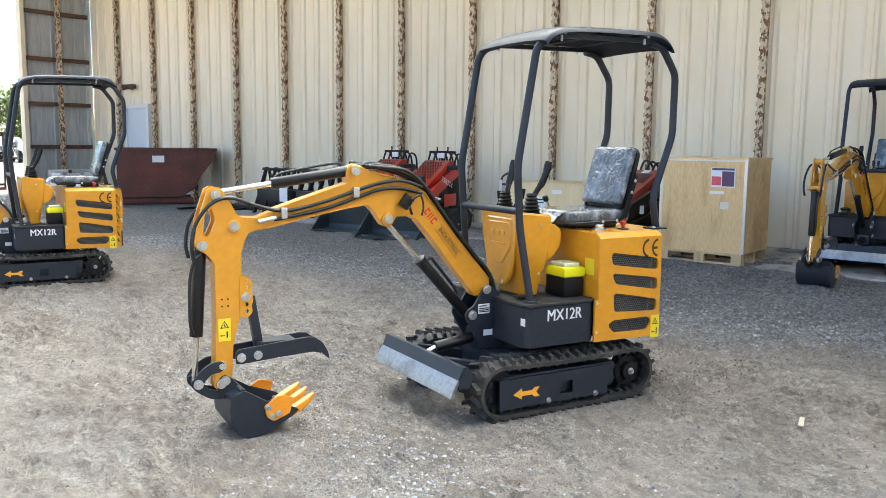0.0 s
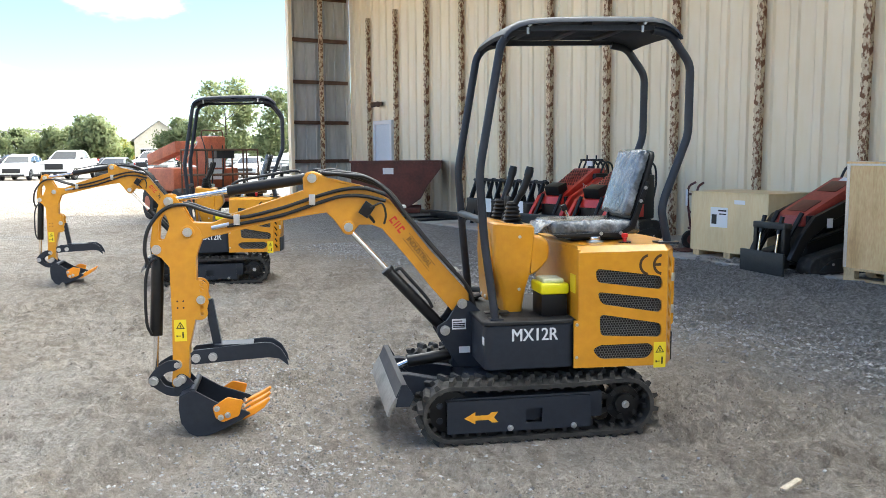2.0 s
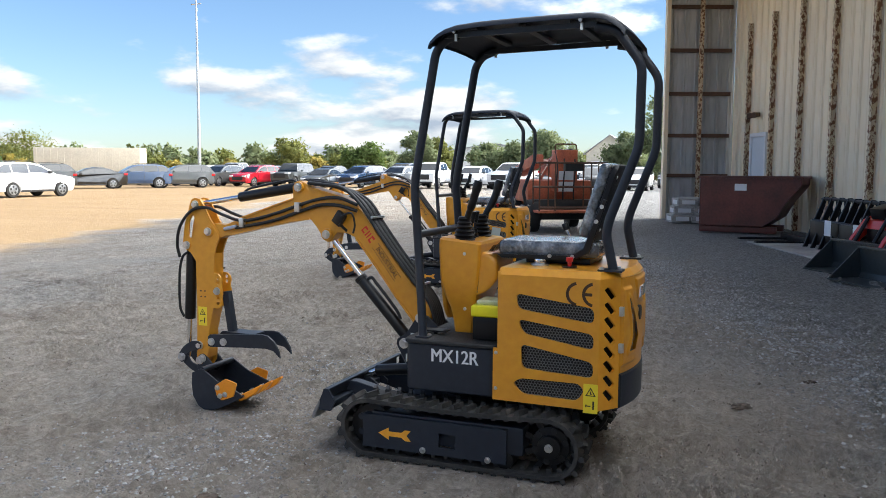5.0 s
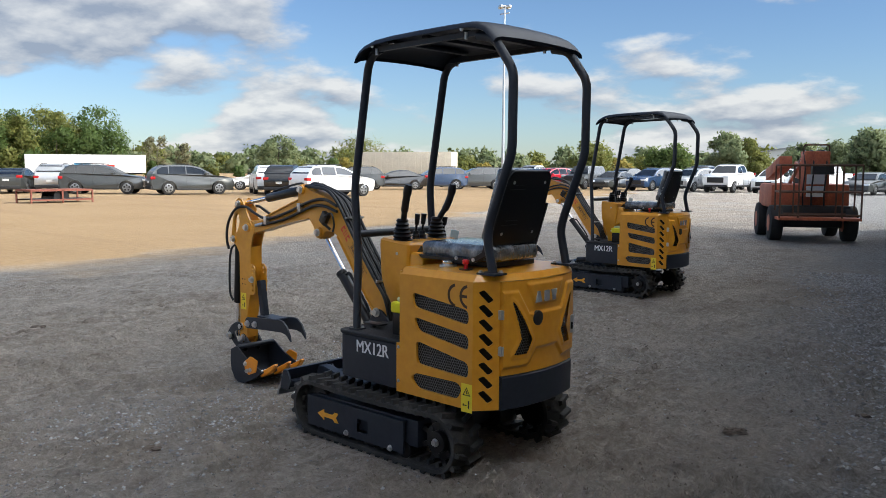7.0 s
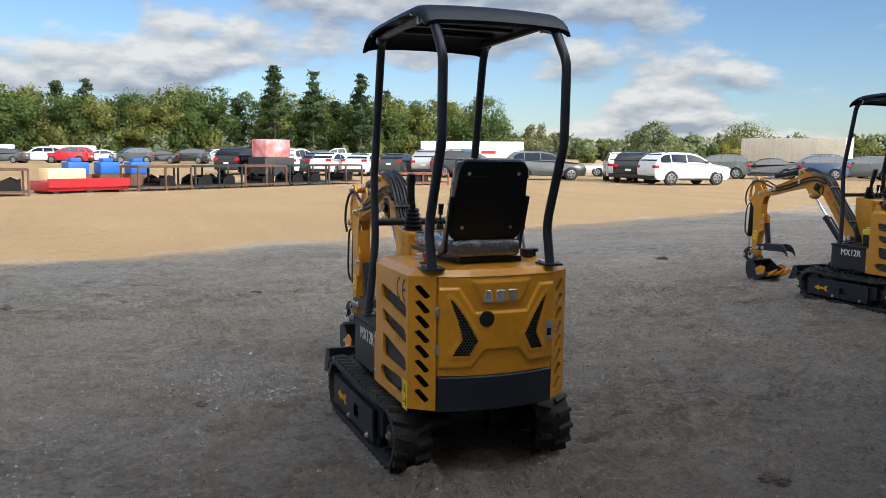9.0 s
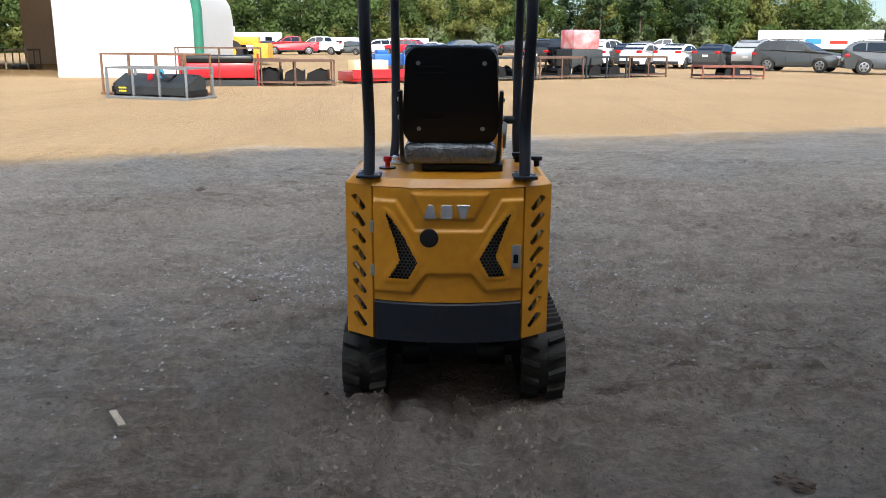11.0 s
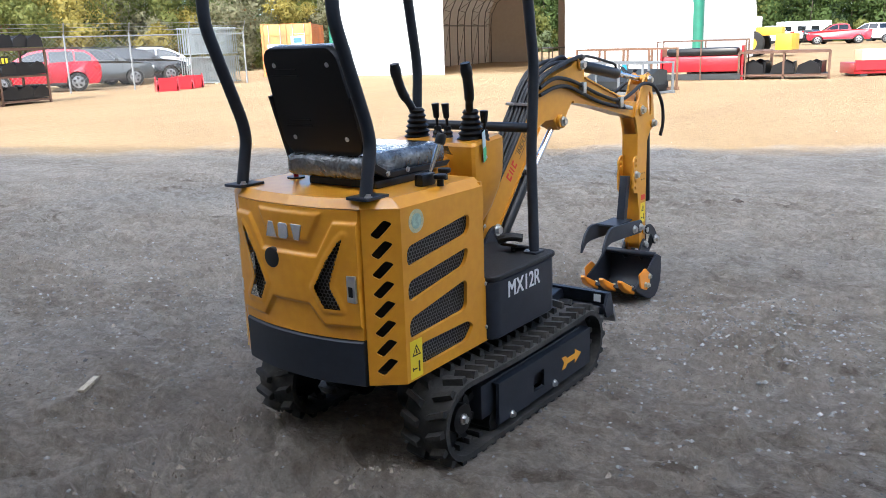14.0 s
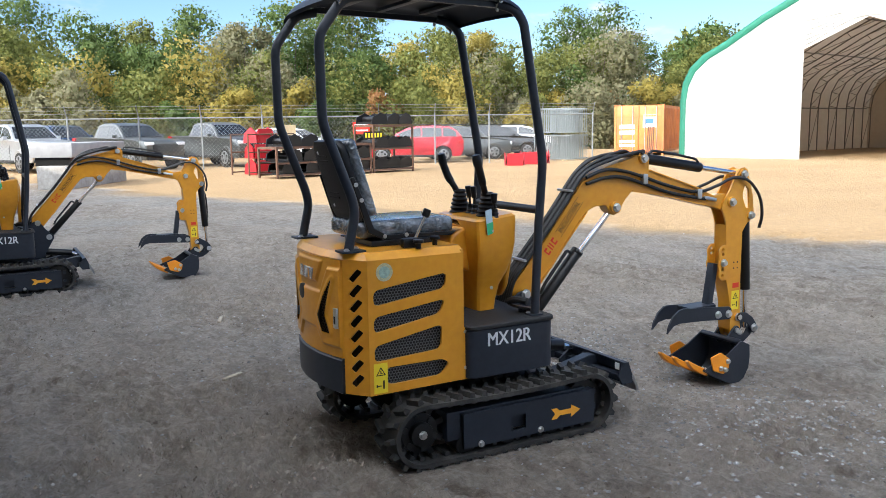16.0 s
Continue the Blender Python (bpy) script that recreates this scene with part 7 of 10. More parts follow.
def boom_lift(m):
    """An articulating lift, seen from its basket end, which faces local -x."""
    OR = mat("faded orange paint", (0.50, 0.13, 0.055), 0.55, var=0.3, scale=2.5, color2=(0.34, 0.085, 0.045), rvar=0.1, bump=0.04)
    o = thing("boom_lift", "faded orange boom lift with basket lowered and black tyres", "lift", m=m)
    for x in (-0.15, 1.75):
        for y in (-0.88, 0.88):
            bm = B()
            cyl(bm, (x, y - 0.15, 0.40), (x, y + 0.15, 0.40), 0.40, seg=28, bevel=0.05)
            w = part("wheel", bm, TYRE, o)
            bm = B()
            cyl(bm, (x, y - 0.155, 0.40), (x, y + 0.155, 0.40), 0.19, seg=20)
            part("rim", bm, OR, w)
    boxes("chassis", [(-0.2, 1.9, -0.72, 0.72, 0.30, 0.62)], DARKST, o, bevel=0.03)
    boxes("turntable", [(0.1, 1.9, -0.95, 0.95, 0.72, 1.28)], OR, o, "orange turntable housing", bevel=0.09)
    boxes("counterweight", [(1.6, 2.3, -0.9, 0.9, 0.62, 1.2)], OR, o, bevel=0.12)
    boxes("tower_boom", [(0.05, 1.9, -0.18, 0.10, 1.25, 1.62)], OR, o, bevel=0.02, m=Matrix.Rotation(radians(-6), 4, "Y"))
    boxes("upper_boom", [(-0.25, 2.1, -0.30, -0.02, 1.62, 1.90)], OR, o, bevel=0.02, m=Matrix.Rotation(radians(3), 4, "Y"))
    boxes("mast_head", [(-0.35, 0.15, -0.34, 0.26, 1.0, 2.02)], OR, o, bevel=0.03)
    bm = B()
    cyl(bm, (0.9, 0.35, 1.3), (0.0, 0.20, 1.95), 0.05, seg=12)
    part("lift_ram", bm, CHROME, o)
    boxes("slanted_arm", [(0.2, 2.2, 0.30, 0.62, 1.35, 1.62)], OR, o, bevel=0.02, m=Matrix.Translation((0, 0.1, 0.35)) @ Matrix.Rotation(radians(9), 4, "Y"))
    boxes("battery_box", [(-0.35, 0.1, -0.86, 0.86, 0.50, 0.80)], DARKST, o, bevel=0.02)
    bk = boxes("basket_floor", [(-1.05, -0.38, -0.95, 0.95, 0.50, 0.56)], OR, o, bevel=0.01)
    for x in (-1.03, -0.40):
        for y in (-0.93, -0.5, 0.5, 0.93):
            bm = B()
            cyl(bm, (x, y, 0.55), (x, y, 1.70), 0.022, seg=10)
            part("basket_post", bm, RUST_DARK, bk)
        for z in (0.62, 1.12, 1.70):
            bm = B()
            cyl(bm, (x, -0.93, z), (x, 0.93, z), 0.022, seg=10)
            part("basket_rail", bm, RUST_DARK, bk)
    for y in (-0.93, 0.93):
        for z in (1.12, 1.70):
            bm = B()
            cyl(bm, (-1.03, y, z), (-0.40, y, z), 0.022, seg=10)
            part("basket_rail", bm, RUST_DARK, bk)
    boxes("control_box", [(-0.95, -0.75, -0.30, 0.20, 1.50, 1.72)], DARKST, bk, bevel=0.02)
    for z0, z1 in ((1.0, 1.24), (1.28, 1.50)):
        boxes("notice_plate", [(-0.362, -0.352, -0.22, 0.20, z0, z1)], PAPER, o)
    for y in (-0.25, 0.05, 0.25):
        bm = B()
        tube(bm, [(-0.3, y, 0.7), (-0.42, y + 0.04, 1.1), (-0.40, y, 1.6), (-0.2, y, 2.0), (0.2, y * 0.5, 2.02)], 0.02, 8)
        part("cable", bm, HOSE, o)
    bm = B()
    tube(bm, fillet([(-0.2, -0.34, 1.95), (-0.2, -0.34, 2.16), (-0.2, 0.26, 2.16), (-0.2, 0.26, 1.95)], 0.06), 0.018, 8, smooth=False)
    part("guard_hoop", bm, RUST_DARK, o)
    return o


build_wall_things()
LOADER_SIZE = Matrix.Diagonal((0.93, 0.97, 0.92, 1))
loader_a = skid_loader(at_wall(8.42, 9.66, SLABZ - 0.03))
loader_b = copy_thing(loader_a, at_wall(9.52, 9.72, SLABZ - 0.03, 9) @ LOADER_SIZE)
loader_a.matrix_world = at_wall(8.38, 9.55, SLABZ - 0.03, 9) @ LOADER_SIZE
skid_loader(at_wall(5.10, 9.68, SLABZ - 0.03, -12) @ Matrix.Diagonal((0.97, 0.95, 0.87, 1)), False)
grapple_a = grapple(at_wall(11.3, 10.3))
copy_thing(grapple_a, at_wall(12.45, 10.35, SLABZ, 4))
forks = thing("fork_frame", "flat black steel fork frame lying by the wall", "attachment", m=at_wall(14.1, 10.4, 0.12))
boxes("frame_beam", [(-0.06, 0.06, -0.7, 0.7, 0.0, 0.12)], BLACK, forks, bevel=0.01)
for yy in (-0.45, 0.45):
    boxes("fork_tine", [(-0.95, -0.05, yy - 0.06, yy + 0.06, 0.02, 0.06)], BLACK, forks)
fourth_machine = copy_thing(main_machine, Matrix.Translation((8.94, 5.78, 0.12)) @ Matrix.Rotation(radians(20), 4, "Z"))
boom_lift(Matrix.Translation((-0.28, 19.35, 0.0)) @ Matrix.Rotation(radians(121), 4, "Z") @ Matrix.Diagonal((0.84, 0.84, 0.94, 1)))

# ---- the open lot: vehicles ----
GLASSD = mat("dark car glass", (0.012, 0.015, 0.018), 0.06, spec=0.8)
TRIMK = mat("black plastic trim", (0.014, 0.014, 0.015), 0.55, var=0.2)
RIMM = mat("alloy rim", (0.30, 0.31, 0.32), 0.35, 0.7, var=0.5, scale=5)
LAMPW = mat("headlight glass", (0.65, 0.67, 0.70), 0.1, spec=0.8)
LAMPR = mat("tail-light red", (0.40, 0.01, 0.012), 0.15)
PLATEM = mat("number plate", (0.6, 0.6, 0.58), 0.5)
PAINTS = {
    "white": mat("white car paint", (0.72, 0.73, 0.74), 0.28, var=0.05, coat=0.5), "black": mat("black car paint", (0.012, 0.013, 0.015), 0.22, var=0.1, coat=0.6),
    "grey": mat("grey car paint", (0.055, 0.06, 0.06), 0.3, 0.2, var=0.1, coat=0.5), "silver": mat("silver car paint", (0.42, 0.43, 0.44), 0.3, 0.5, var=0.08, coat=0.5),
    "red": mat("red car paint", (0.42, 0.012, 0.025), 0.25, var=0.08, coat=0.6), "blue": mat("dark blue car paint", (0.02, 0.045, 0.10), 0.25, var=0.1, coat=0.6)}
SHAPES = {   # length, width, wheel radius, wheel places, upper body line from nose to tail, sill height, cabin line, pillar
    "sedan": (4.8, 1.84, 0.34, (-1.45, 1.42), [(-2.34, 0.30), (-2.40, 0.50), (-2.36, 0.66), (-2.20, 0.76), (-1.75, 0.86), (-1.0, 0.94), (0.3, 0.97), (1.6, 1.02), (2.22, 1.04), (2.36, 0.96), (2.40, 0.66), (2.34, 0.32)], 0.24,
              [(-1.10, 0.93), (-0.62, 1.18), (-0.16, 1.37), (0.35, 1.45), (0.85, 1.43), (1.30, 1.30), (1.92, 1.03)], 0.30),
    "suv": (4.65, 1.90, 0.37, (-1.42, 1.38), [(-2.24, 0.34), (-2.32, 0.55), (-2.31, 0.80), (-2.16, 0.95), (-1.70, 1.03), (-1.08, 1.10), (0.3, 1.13), (1.9, 1.20), (2.22, 1.18), (2.31, 0.92), (2.31, 0.60), (2.22, 0.36)], 0.28,
            [(-1.16, 1.08), (-0.72, 1.36), (-0.30, 1.57), (0.25, 1.67), (1.05, 1.68), (1.72, 1.62), (1.98, 1.46), (2.22, 1.17)], 0.42),
    "jeep": (4.3, 1.88, 0.40, (-1.32, 1.28), [(-2.12, 0.50), (-2.15, 0.75), (-2.14, 1.06), (-2.02, 1.13), (-1.4, 1.15), (-0.80, 1.17), (2.05, 1.18), (2.14, 1.10), (2.15, 0.80), (2.12, 0.50)], 0.42,
             [(-0.84, 1.15), (-0.56, 1.72), (-0.40, 1.82), (1.0, 1.85), (1.96, 1.82), (2.05, 1.72), (2.12, 1.16)], 0.40),
    "pickup": (5.9, 2.04, 0.43, (-1.95, 1.78), [(-2.86, 0.50), (-2.94, 0.75), (-2.92, 1.08), (-2.78, 1.20), (-2.1, 1.26), (-1.35, 1.31), (0.2, 1.33), (1.05, 1.36), (2.86, 1.36), (2.93, 1.25), (2.94, 0.85), (2.88, 0.58)], 0.42,
               [(-1.42, 1.29), (-0.98, 1.62), (-0.60, 1.86), (-0.05, 1.95), (0.60, 1.94), (0.86, 1.86), (1.04, 1.34)], -0.05)}
CAR_LABEL = {"sedan": "parked %s sedan on the sandy lot", "suv": "parked %s sport utility vehicle on the sandy lot", "jeep": "parked %s boxy off-road car on the sandy lot", "pickup": "parked %s pickup truck on the sandy lot"}
made_cars = {}


def car(kind, colour):
    """A car with arched body, glazed cabin, wheels and lamps; it faces local -x."""
    L, W, wr, axles, line, sill, cabin, pillar = SHAPES[kind]
    paint = PAINTS[colour]
    o = thing(kind, CAR_LABEL[kind] % colour, "pickup truck" if kind == "pickup" else "car", "cars parked in the lot")
    # body side: upper line, then the sill with its two wheel arches from tail to nose
    outline = list(line) + [(line[-1][0] - 0.10, sill)]
    for x in axles[::-1]:
        ar = wr * 1.16
        a0 = math.asin(max(-0.9, (sill - wr) / ar))
        outline += [(x + ar * math.cos(a0 + (math.pi - 2 * a0) * k / 8), wr + ar * math.sin(a0 + (math.pi - 2 * a0) * k / 8)) for k in range(9)]
    outline.append((line[0][0] + 0.10, sill))
    belt = max(z for x, z in line)

    def half(x, z):
        """Half the body's width there: nose and tail drawn in, sill tucked under, shoulder rounded."""
        end = max(0.0, (abs(x) - L * 0.33) / (L * 0.17))
        tuck = max(0.0, (sill + 0.25 - z) / 0.25)
        top = max(0.0, (z - belt + 0.22) / 0.22)
        return W / 2 - 0.13 * end * end - 0.05 * tuck - 0.075 * top * top
    bm = B()
    rings = []
    for share in (-1, -0.965, 0.965, 1):
        inset = 0.035 if abs(share) == 1 else 0.0
        mid_x, mid_z = 0.0, 0.7
        rings.append([bm.verts.new((x * (1 - inset * 0.4) + mid_x * inset, share * half(x, z), z + (mid_z - z) * inset)) for x, z in outline])
    n = len(outline)
    for a, b in zip(rings, rings[1:]):
        for k in range(n):
            bm.faces.new((a[k], a[(k + 1) % n], b[(k + 1) % n], b[k]))
    bm.faces.new(rings[0][::-1]), bm.faces.new(rings[-1])
    bmesh.ops.triangulate(bm, faces=[f for f in bm.faces if len(f.verts) > 4])
    bmesh.ops.recalc_face_normals(bm, faces=bm.faces[:])
    part("body", bm, paint, o, smooth=38)
    # cabin: painted shell, panes set into it
    zb = cabin[0][1]

    def side(x, z, s, out=0.0):
        return Vector((x, s * (W / 2 - 0.07 - 0.36 * (z - zb) + out), z))
    bm = B()
    lo, hi = [bm.verts.new(side(x, z, -1)) for x, z in cabin], [bm.verts.new(side(x, z, 1)) for x, z in cabin]
    m = len(cabin)
    for k in range(m):
        bm.faces.new((lo[k], lo[(k + 1) % m], hi[(k + 1) % m], hi[k]))
    bm.faces.new(lo[::-1]), bm.faces.new(hi)
    bmesh.ops.recalc_face_normals(bm, faces=bm.faces[:])
    bmesh.ops.bevel(bm, geom=[e for e in bm.edges if all(v.co.z > zb + 0.15 for v in e.verts) and abs(e.verts[0].co.y - e.verts[1].co.y) < 0.2], offset=0.05, segments=2, affect="EDGES", profile=0.6)
    part("cabin", bm, paint, o, smooth=40)
    roof_z = max(z for x, z in cabin)

    def roof_at(x):
        for (xa, za), (xb, zz) in zip(cabin, cabin[1:]):
            if xa <= x <= xb:
                return za + (zz - za) * (x - xa) / max(1e-6, xb - xa)
        return zb

    def slab(name, pts, nrm):
        bm = B()
        f0, f1 = [bm.verts.new(p - nrm * 0.02) for p in pts], [bm.verts.new(p + nrm * 0.006) for p in pts]
        bm.faces.new(f1)
        for k in range(len(pts)):
            bm.faces.new((f0[k], f0[(k + 1) % len(pts)], f1[(k + 1) % len(pts)], f1[k]))
        bmesh.ops.recalc_face_normals(bm, faces=bm.faces[:])
        part(name, bm, GLASSD, o, smooth=0)
    front, back = cabin[0][0] + 0.30, cabin[-1][0] - 0.24
    cuts = [front, pillar] if kind == "sedan" else [front, pillar, pillar + 0.95] if kind in ("suv", "jeep") else [front, pillar]
    for s in (-1, 1):
        nrm = Vector((0, s, 0.36)).normalized()
        for xa, xb in zip(cuts, [c - 0.06 for c in cuts[1:]] + [back]):
            if xb - xa < 0.2:
                continue
            steps = [xa + (xb - xa) * k / 5 for k in range(6)]
            top = [(x, min(roof_z - 0.10, roof_at(x) - 0.085)) for x in steps]
            base_z = [max(zb + 0.07, zb + 0.07 + 0.03 * (x - xa)) for x in (xa, xb)]
            if top[0][1] < base_z[0]:
                top[0] = (xa, base_z[0] + 0.02)
            if top[-1][1] < base_z[1]:
                top[-1] = (xb, base_z[1] + 0.02)
            slab("side_window", [side(x, z, s) for x, z in [(xa, base_z[0]), (xb, base_z[1])] + top[::-1]], nrm)
    for nm, (xa, za), (xb, zz) in (("windscreen", cabin[0], cabin[2]), ("rear_window", cabin[-1], cabin[-3] if len(cabin) > 7 or kind == "sedan" else cabin[-2])):
        A, C = Vector((xa, 0, za)), Vector((xb, 0, zz))
        p, q = A.lerp(C, 0.12), A.lerp(C, 0.92)
        nrm = Vector((za - zz, 0, xb - xa)) if nm == "windscreen" else Vector((zz - za, 0, xa - xb))
        nrm = nrm.normalized()
        bow = 0.02
        slab(nm, [side(e.x, e.z, s, -0.10) + nrm * bow for e, s in ((p, -1), (p, 1), (q, 1), (q, -1))], nrm)
    for s in (-1, 1):
        boxes("sill_trim", [(axles[0] + wr * 1.2, axles[1] - wr * 1.2, s * (W / 2 - 0.05) - 0.02, s * (W / 2 - 0.05) + 0.02, sill - 0.02, sill + 0.09)], TRIMK, o, bevel=0.015)
        for x in axles:
            bm = B()
            cyl(bm, (x, s * (W / 2 - 0.24), wr), (x, s * (W / 2 - 0.015), wr), wr, seg=22, bevel=0.04)
            w = part("wheel", bm, TYRE, o)
            bm = B()
            cyl(bm, (x, s * (W / 2 - 0.03), wr), (x, s * (W / 2 - 0.005), wr), wr * 0.66, seg=18, bevel=0.012)
            part("rim", bm, RIMM, w)
            # five flat black discs stand in for the dark gaps between spokes
            bm = B()
            for k in range(5):
                a = 1.2566 * k + 0.3
                cyl(bm, (x + wr * 0.40 * math.cos(a), s * (W / 2 - 0.006), wr + wr * 0.40 * math.sin(a)), (x + wr * 0.40 * math.cos(a), s * (W / 2 - 0.002), wr + wr * 0.40 * math.sin(a)), wr * 0.15, seg=8)
            part("rim_gap", bm, TRIMK, w)
        nose_z, tail_z = line[2][1], line[-3][1]
        boxes("headlight", [(-L / 2 + 0.0, -L / 2 + 0.34, s * (W / 2 - 0.31) - 0.19, s * (W / 2 - 0.31) + 0.19, nose_z - 0.06, nose_z + 0.07)], LAMPW, o, bevel=0.03)
        boxes("tail_light", [(L / 2 - 0.26, L / 2 - 0.01, s * (W / 2 - 0.24) - 0.15, s * (W / 2 - 0.24) + 0.15, tail_z - 0.06, tail_z + 0.10)], LAMPR, o, bevel=0.03)
        boxes("mirror", [(cabin[0][0] + 0.42, cabin[0][0] + 0.56, s * (W / 2 + 0.06) - 0.09, s * (W / 2 + 0.06) + 0.09, zb + 0.04, zb + 0.17)], paint if colour != "white" else TRIMK, o, bevel=0.03)
        if kind == "suv":
            bm = B()
            tube(bm, [side(-0.15, roof_z - 0.04, s, -0.06), side(0.1, roof_z + 0.035, s, -0.05), side(1.3, roof_z + 0.035, s, -0.05), side(1.6, roof_z - 0.05, s, -0.06)], 0.016, 6)
            part("roof_rail", bm, TRIMK, o)
        for x in (cabin[0][0] + 0.25, pillar - 0.03, cabin[-1][0] - 0.55 if kind != "pickup" else 1.02):
            boxes("door_seam", [(x - 0.006, x + 0.006, s * (W / 2 - 0.004) - 0.006, s * (W / 2 - 0.004) + 0.006, sill + 0.12, belt - 0.24)], TRIMK, o)
    boxes("grille", [(-L / 2 - 0.01, -L / 2 + 0.12, -W * 0.28, W * 0.28, line[1][1] - 0.06, line[2][1] - 0.02)], TRIMK, o, bevel=0.03)
    boxes("front_bumper", [(-L / 2 + 0.02, -L / 2 + 0.2, -W / 2 + 0.22, W / 2 - 0.22, sill, sill + 0.12)], TRIMK, o, bevel=0.03)
    boxes("rear_bumper", [(L / 2 - 0.2, L / 2 + 0.01, -W / 2 + 0.16, W / 2 - 0.16, sill + 0.02, sill + 0.20)], TRIMK, o, bevel=0.03)
    boxes("number_plate", [(L / 2 - 0.02, L / 2 + 0.012, -0.16, 0.16, line[-2][1] + 0.06, line[-2][1] + 0.18)], PLATEM, o)
    if kind == "pickup":
        boxes("load_bed", [(1.12, 2.72, -W / 2 + 0.20, W / 2 - 0.20, 1.355, 1.366)], TRIMK, o)
    return o


def park(kind, colour, x, y, heading):
    """heading: degrees from +y towards -x in which the nose points."""
    m = Matrix.Translation((x, y, 0)) @ Matrix.Rotation(radians(heading - 90), 4, "Z")
    if (kind, colour) in made_cars:
        return copy_thing(made_cars[kind, colour], m)
    o = car(kind, colour)
    o.matrix_world = m
    made_cars[kind, colour] = o
    return o


ROW_A = "sedan grey,sedan black,suv grey,suv red,jeep grey,sedan grey,suv blue,suv silver,pickup white,suv white,pickup white,sedan grey,suv black,suv white,sedan silver,suv grey,sedan black,suv silver,sedan white".split(",")
for i, spec in enumerate(ROW_A):
    k, c = spec.split()
    park(k, c, -43 + 2.95 * i, 56.5 + 0.32 * i + 0.4 * math.sin(i * 2.1), 180 + 6 * math.sin(i * 1.7))
ROW_B = "suv white,pickup silver,suv black,sedan white,suv grey,suv white,pickup black,sedan silver,suv blue,suv silver,sedan black,pickup white,suv white,suv grey,sedan silver,suv black".split(",")
for i, spec in enumerate(ROW_B):
    k, c = spec.split()
    park(k, c, -46 + 3.3 * i, 66 + 0.35 * i + 0.5 * math.sin(i * 1.3), 178 + 8 * math.sin(i * 2.2))
# corner cluster: side-on estate and its neighbours
park("suv", "grey", -37.2, 26.6, -18)
park("suv", "grey", -41.0, 23.4, -40)
park("suv", "white", -29.4, 30.6, -2)
park("suv", "black", -33.2, 30.4, 42)
park("suv", "white", -36.2, 31.2, 60)
for i, spec in enumerate("suv white,sedan white,sedan white,sedan grey,suv silver,suv black,suv black,sedan grey".split(",")):
    k, c = spec.split()
    park(k, c, -47.5 + 0.55 * i - (0.0 if i < 5 else 4.0), 14.0 + 2.15 * i - (0 if i < 5 else 14), 55)
for i, spec in enumerate("sedan white,sedan grey,suv grey,sedan black,suv blue,suv grey".split(",")):
    k, c = spec.split()
    park(k, c, -43.5 + 1.5 * i, 36.0 + 2.9 * i, 140)
# far row beyond the steel tables
for i, spec in enumerate("suv silver,pickup white,sedan grey,pickup red,pickup white,sedan grey,suv white,suv red,sedan white,suv grey,sedan black,suv black,suv silver,sedan white,suv white,sedan grey,suv black,pickup white".split(",")):
    k, c = spec.split()
    park(k, c, -86 - 0.5 * i + 0.9 * (i % 2), -22 + 3.0 * i, 160 if i % 3 else 200)
# behind the fence
park("pickup", "silver", 3.4, -31.6, 20)
park("pickup", "grey", -0.6, -30.9, 22)
park("pickup", "blue", 1.6, -36.5, 20)
park("pickup", "grey", -4.6, -31.0, 18)
park("suv", "red", -12.6, -27.4, 245)
park("suv", "grey", -16.4, -29.3, 70)
park("suv", "black", -19.4, -30.8, 70)
park("suv", "white", -22.6, -33.0, 60)
park("suv", "white", -9.0, -33.6, 40)

# ---- trailers, motorhomes, far buildings ----
WHITEP = mat("white panel", (0.74, 0.75, 0.75), 0.45, var=0.08, scale=0.6)
BEIGEP = mat("beige panel", (0.58, 0.53, 0.43), 0.6, var=0.15, scale=0.6)
FARROOF = mat("grey roof sheet", (0.32, 0.32, 0.33), 0.5, var=0.15, scale=0.5)


def trailer(m, L, H, material, label, ribs=True, stripe=False):
    o = thing("box_trailer", label, "trailer", "trailers in the lot", m=m)
    boxes("box_body", [(-L / 2, L / 2, -1.25, 1.25, 0.9, H)], material, o, bevel=0.04)
    if ribs:
        for i in range(int(L / 0.9)):
            x = -L / 2 + 0.45 + i * 0.9
            boxes("rib", [(x - 0.03, x + 0.03, -1.28, 1.28, 0.95, H - 0.05)], material, o)
    boxes("under_frame", [(-L / 2 + 0.3, L / 2 - 0.3, -0.5, 0.5, 0.7, 0.9)], TRIMK, o)
    for x in (-L / 2 + 1.2, -L / 2 + 2.4):
        for s in (-1, 1):
            bm = B()
            cyl(bm, (x, s * 0.9, 0.5), (x, s * 1.22, 0.5), 0.5, seg=18, bevel=0.04)
            part("wheel", bm, TYRE, o)
    boxes("landing_leg", [(L / 2 - 2.2, L / 2 - 2.0, -0.9, -0.75, 0.0, 0.9)], TRIMK, o)
    boxes("landing_leg", [(L / 2 - 2.2, L / 2 - 2.0, 0.75, 0.9, 0.0, 0.9)], TRIMK, o)
    if stripe:
        boxes("blue_mark", [(-1.2, 0.6, -1.262, -1.252, 1.5, 2.1)], mat("blue print", (0.05, 0.28, 0.50), 0.5), o)
        boxes("red_mark", [(1.6, 3.6, -1.262, -1.252, 1.5, 1.9)], DECAL_R, o)
    return o


def rot_at(x, y, deg, z=0.0):
    return Matrix.Translation((x, y, z)) @ Matrix.Rotation(radians(deg), 4, "Z")


trailer(rot_at(-100, 49.5, 53), 14.0, 3.15, WHITEP, "long white box trailer beyond the parked cars", False, True)
trailer(rot_at(-80, 87.5, 21), 14, 4.0, BEIGEP, "beige ribbed open-top trailer beyond the parked cars")


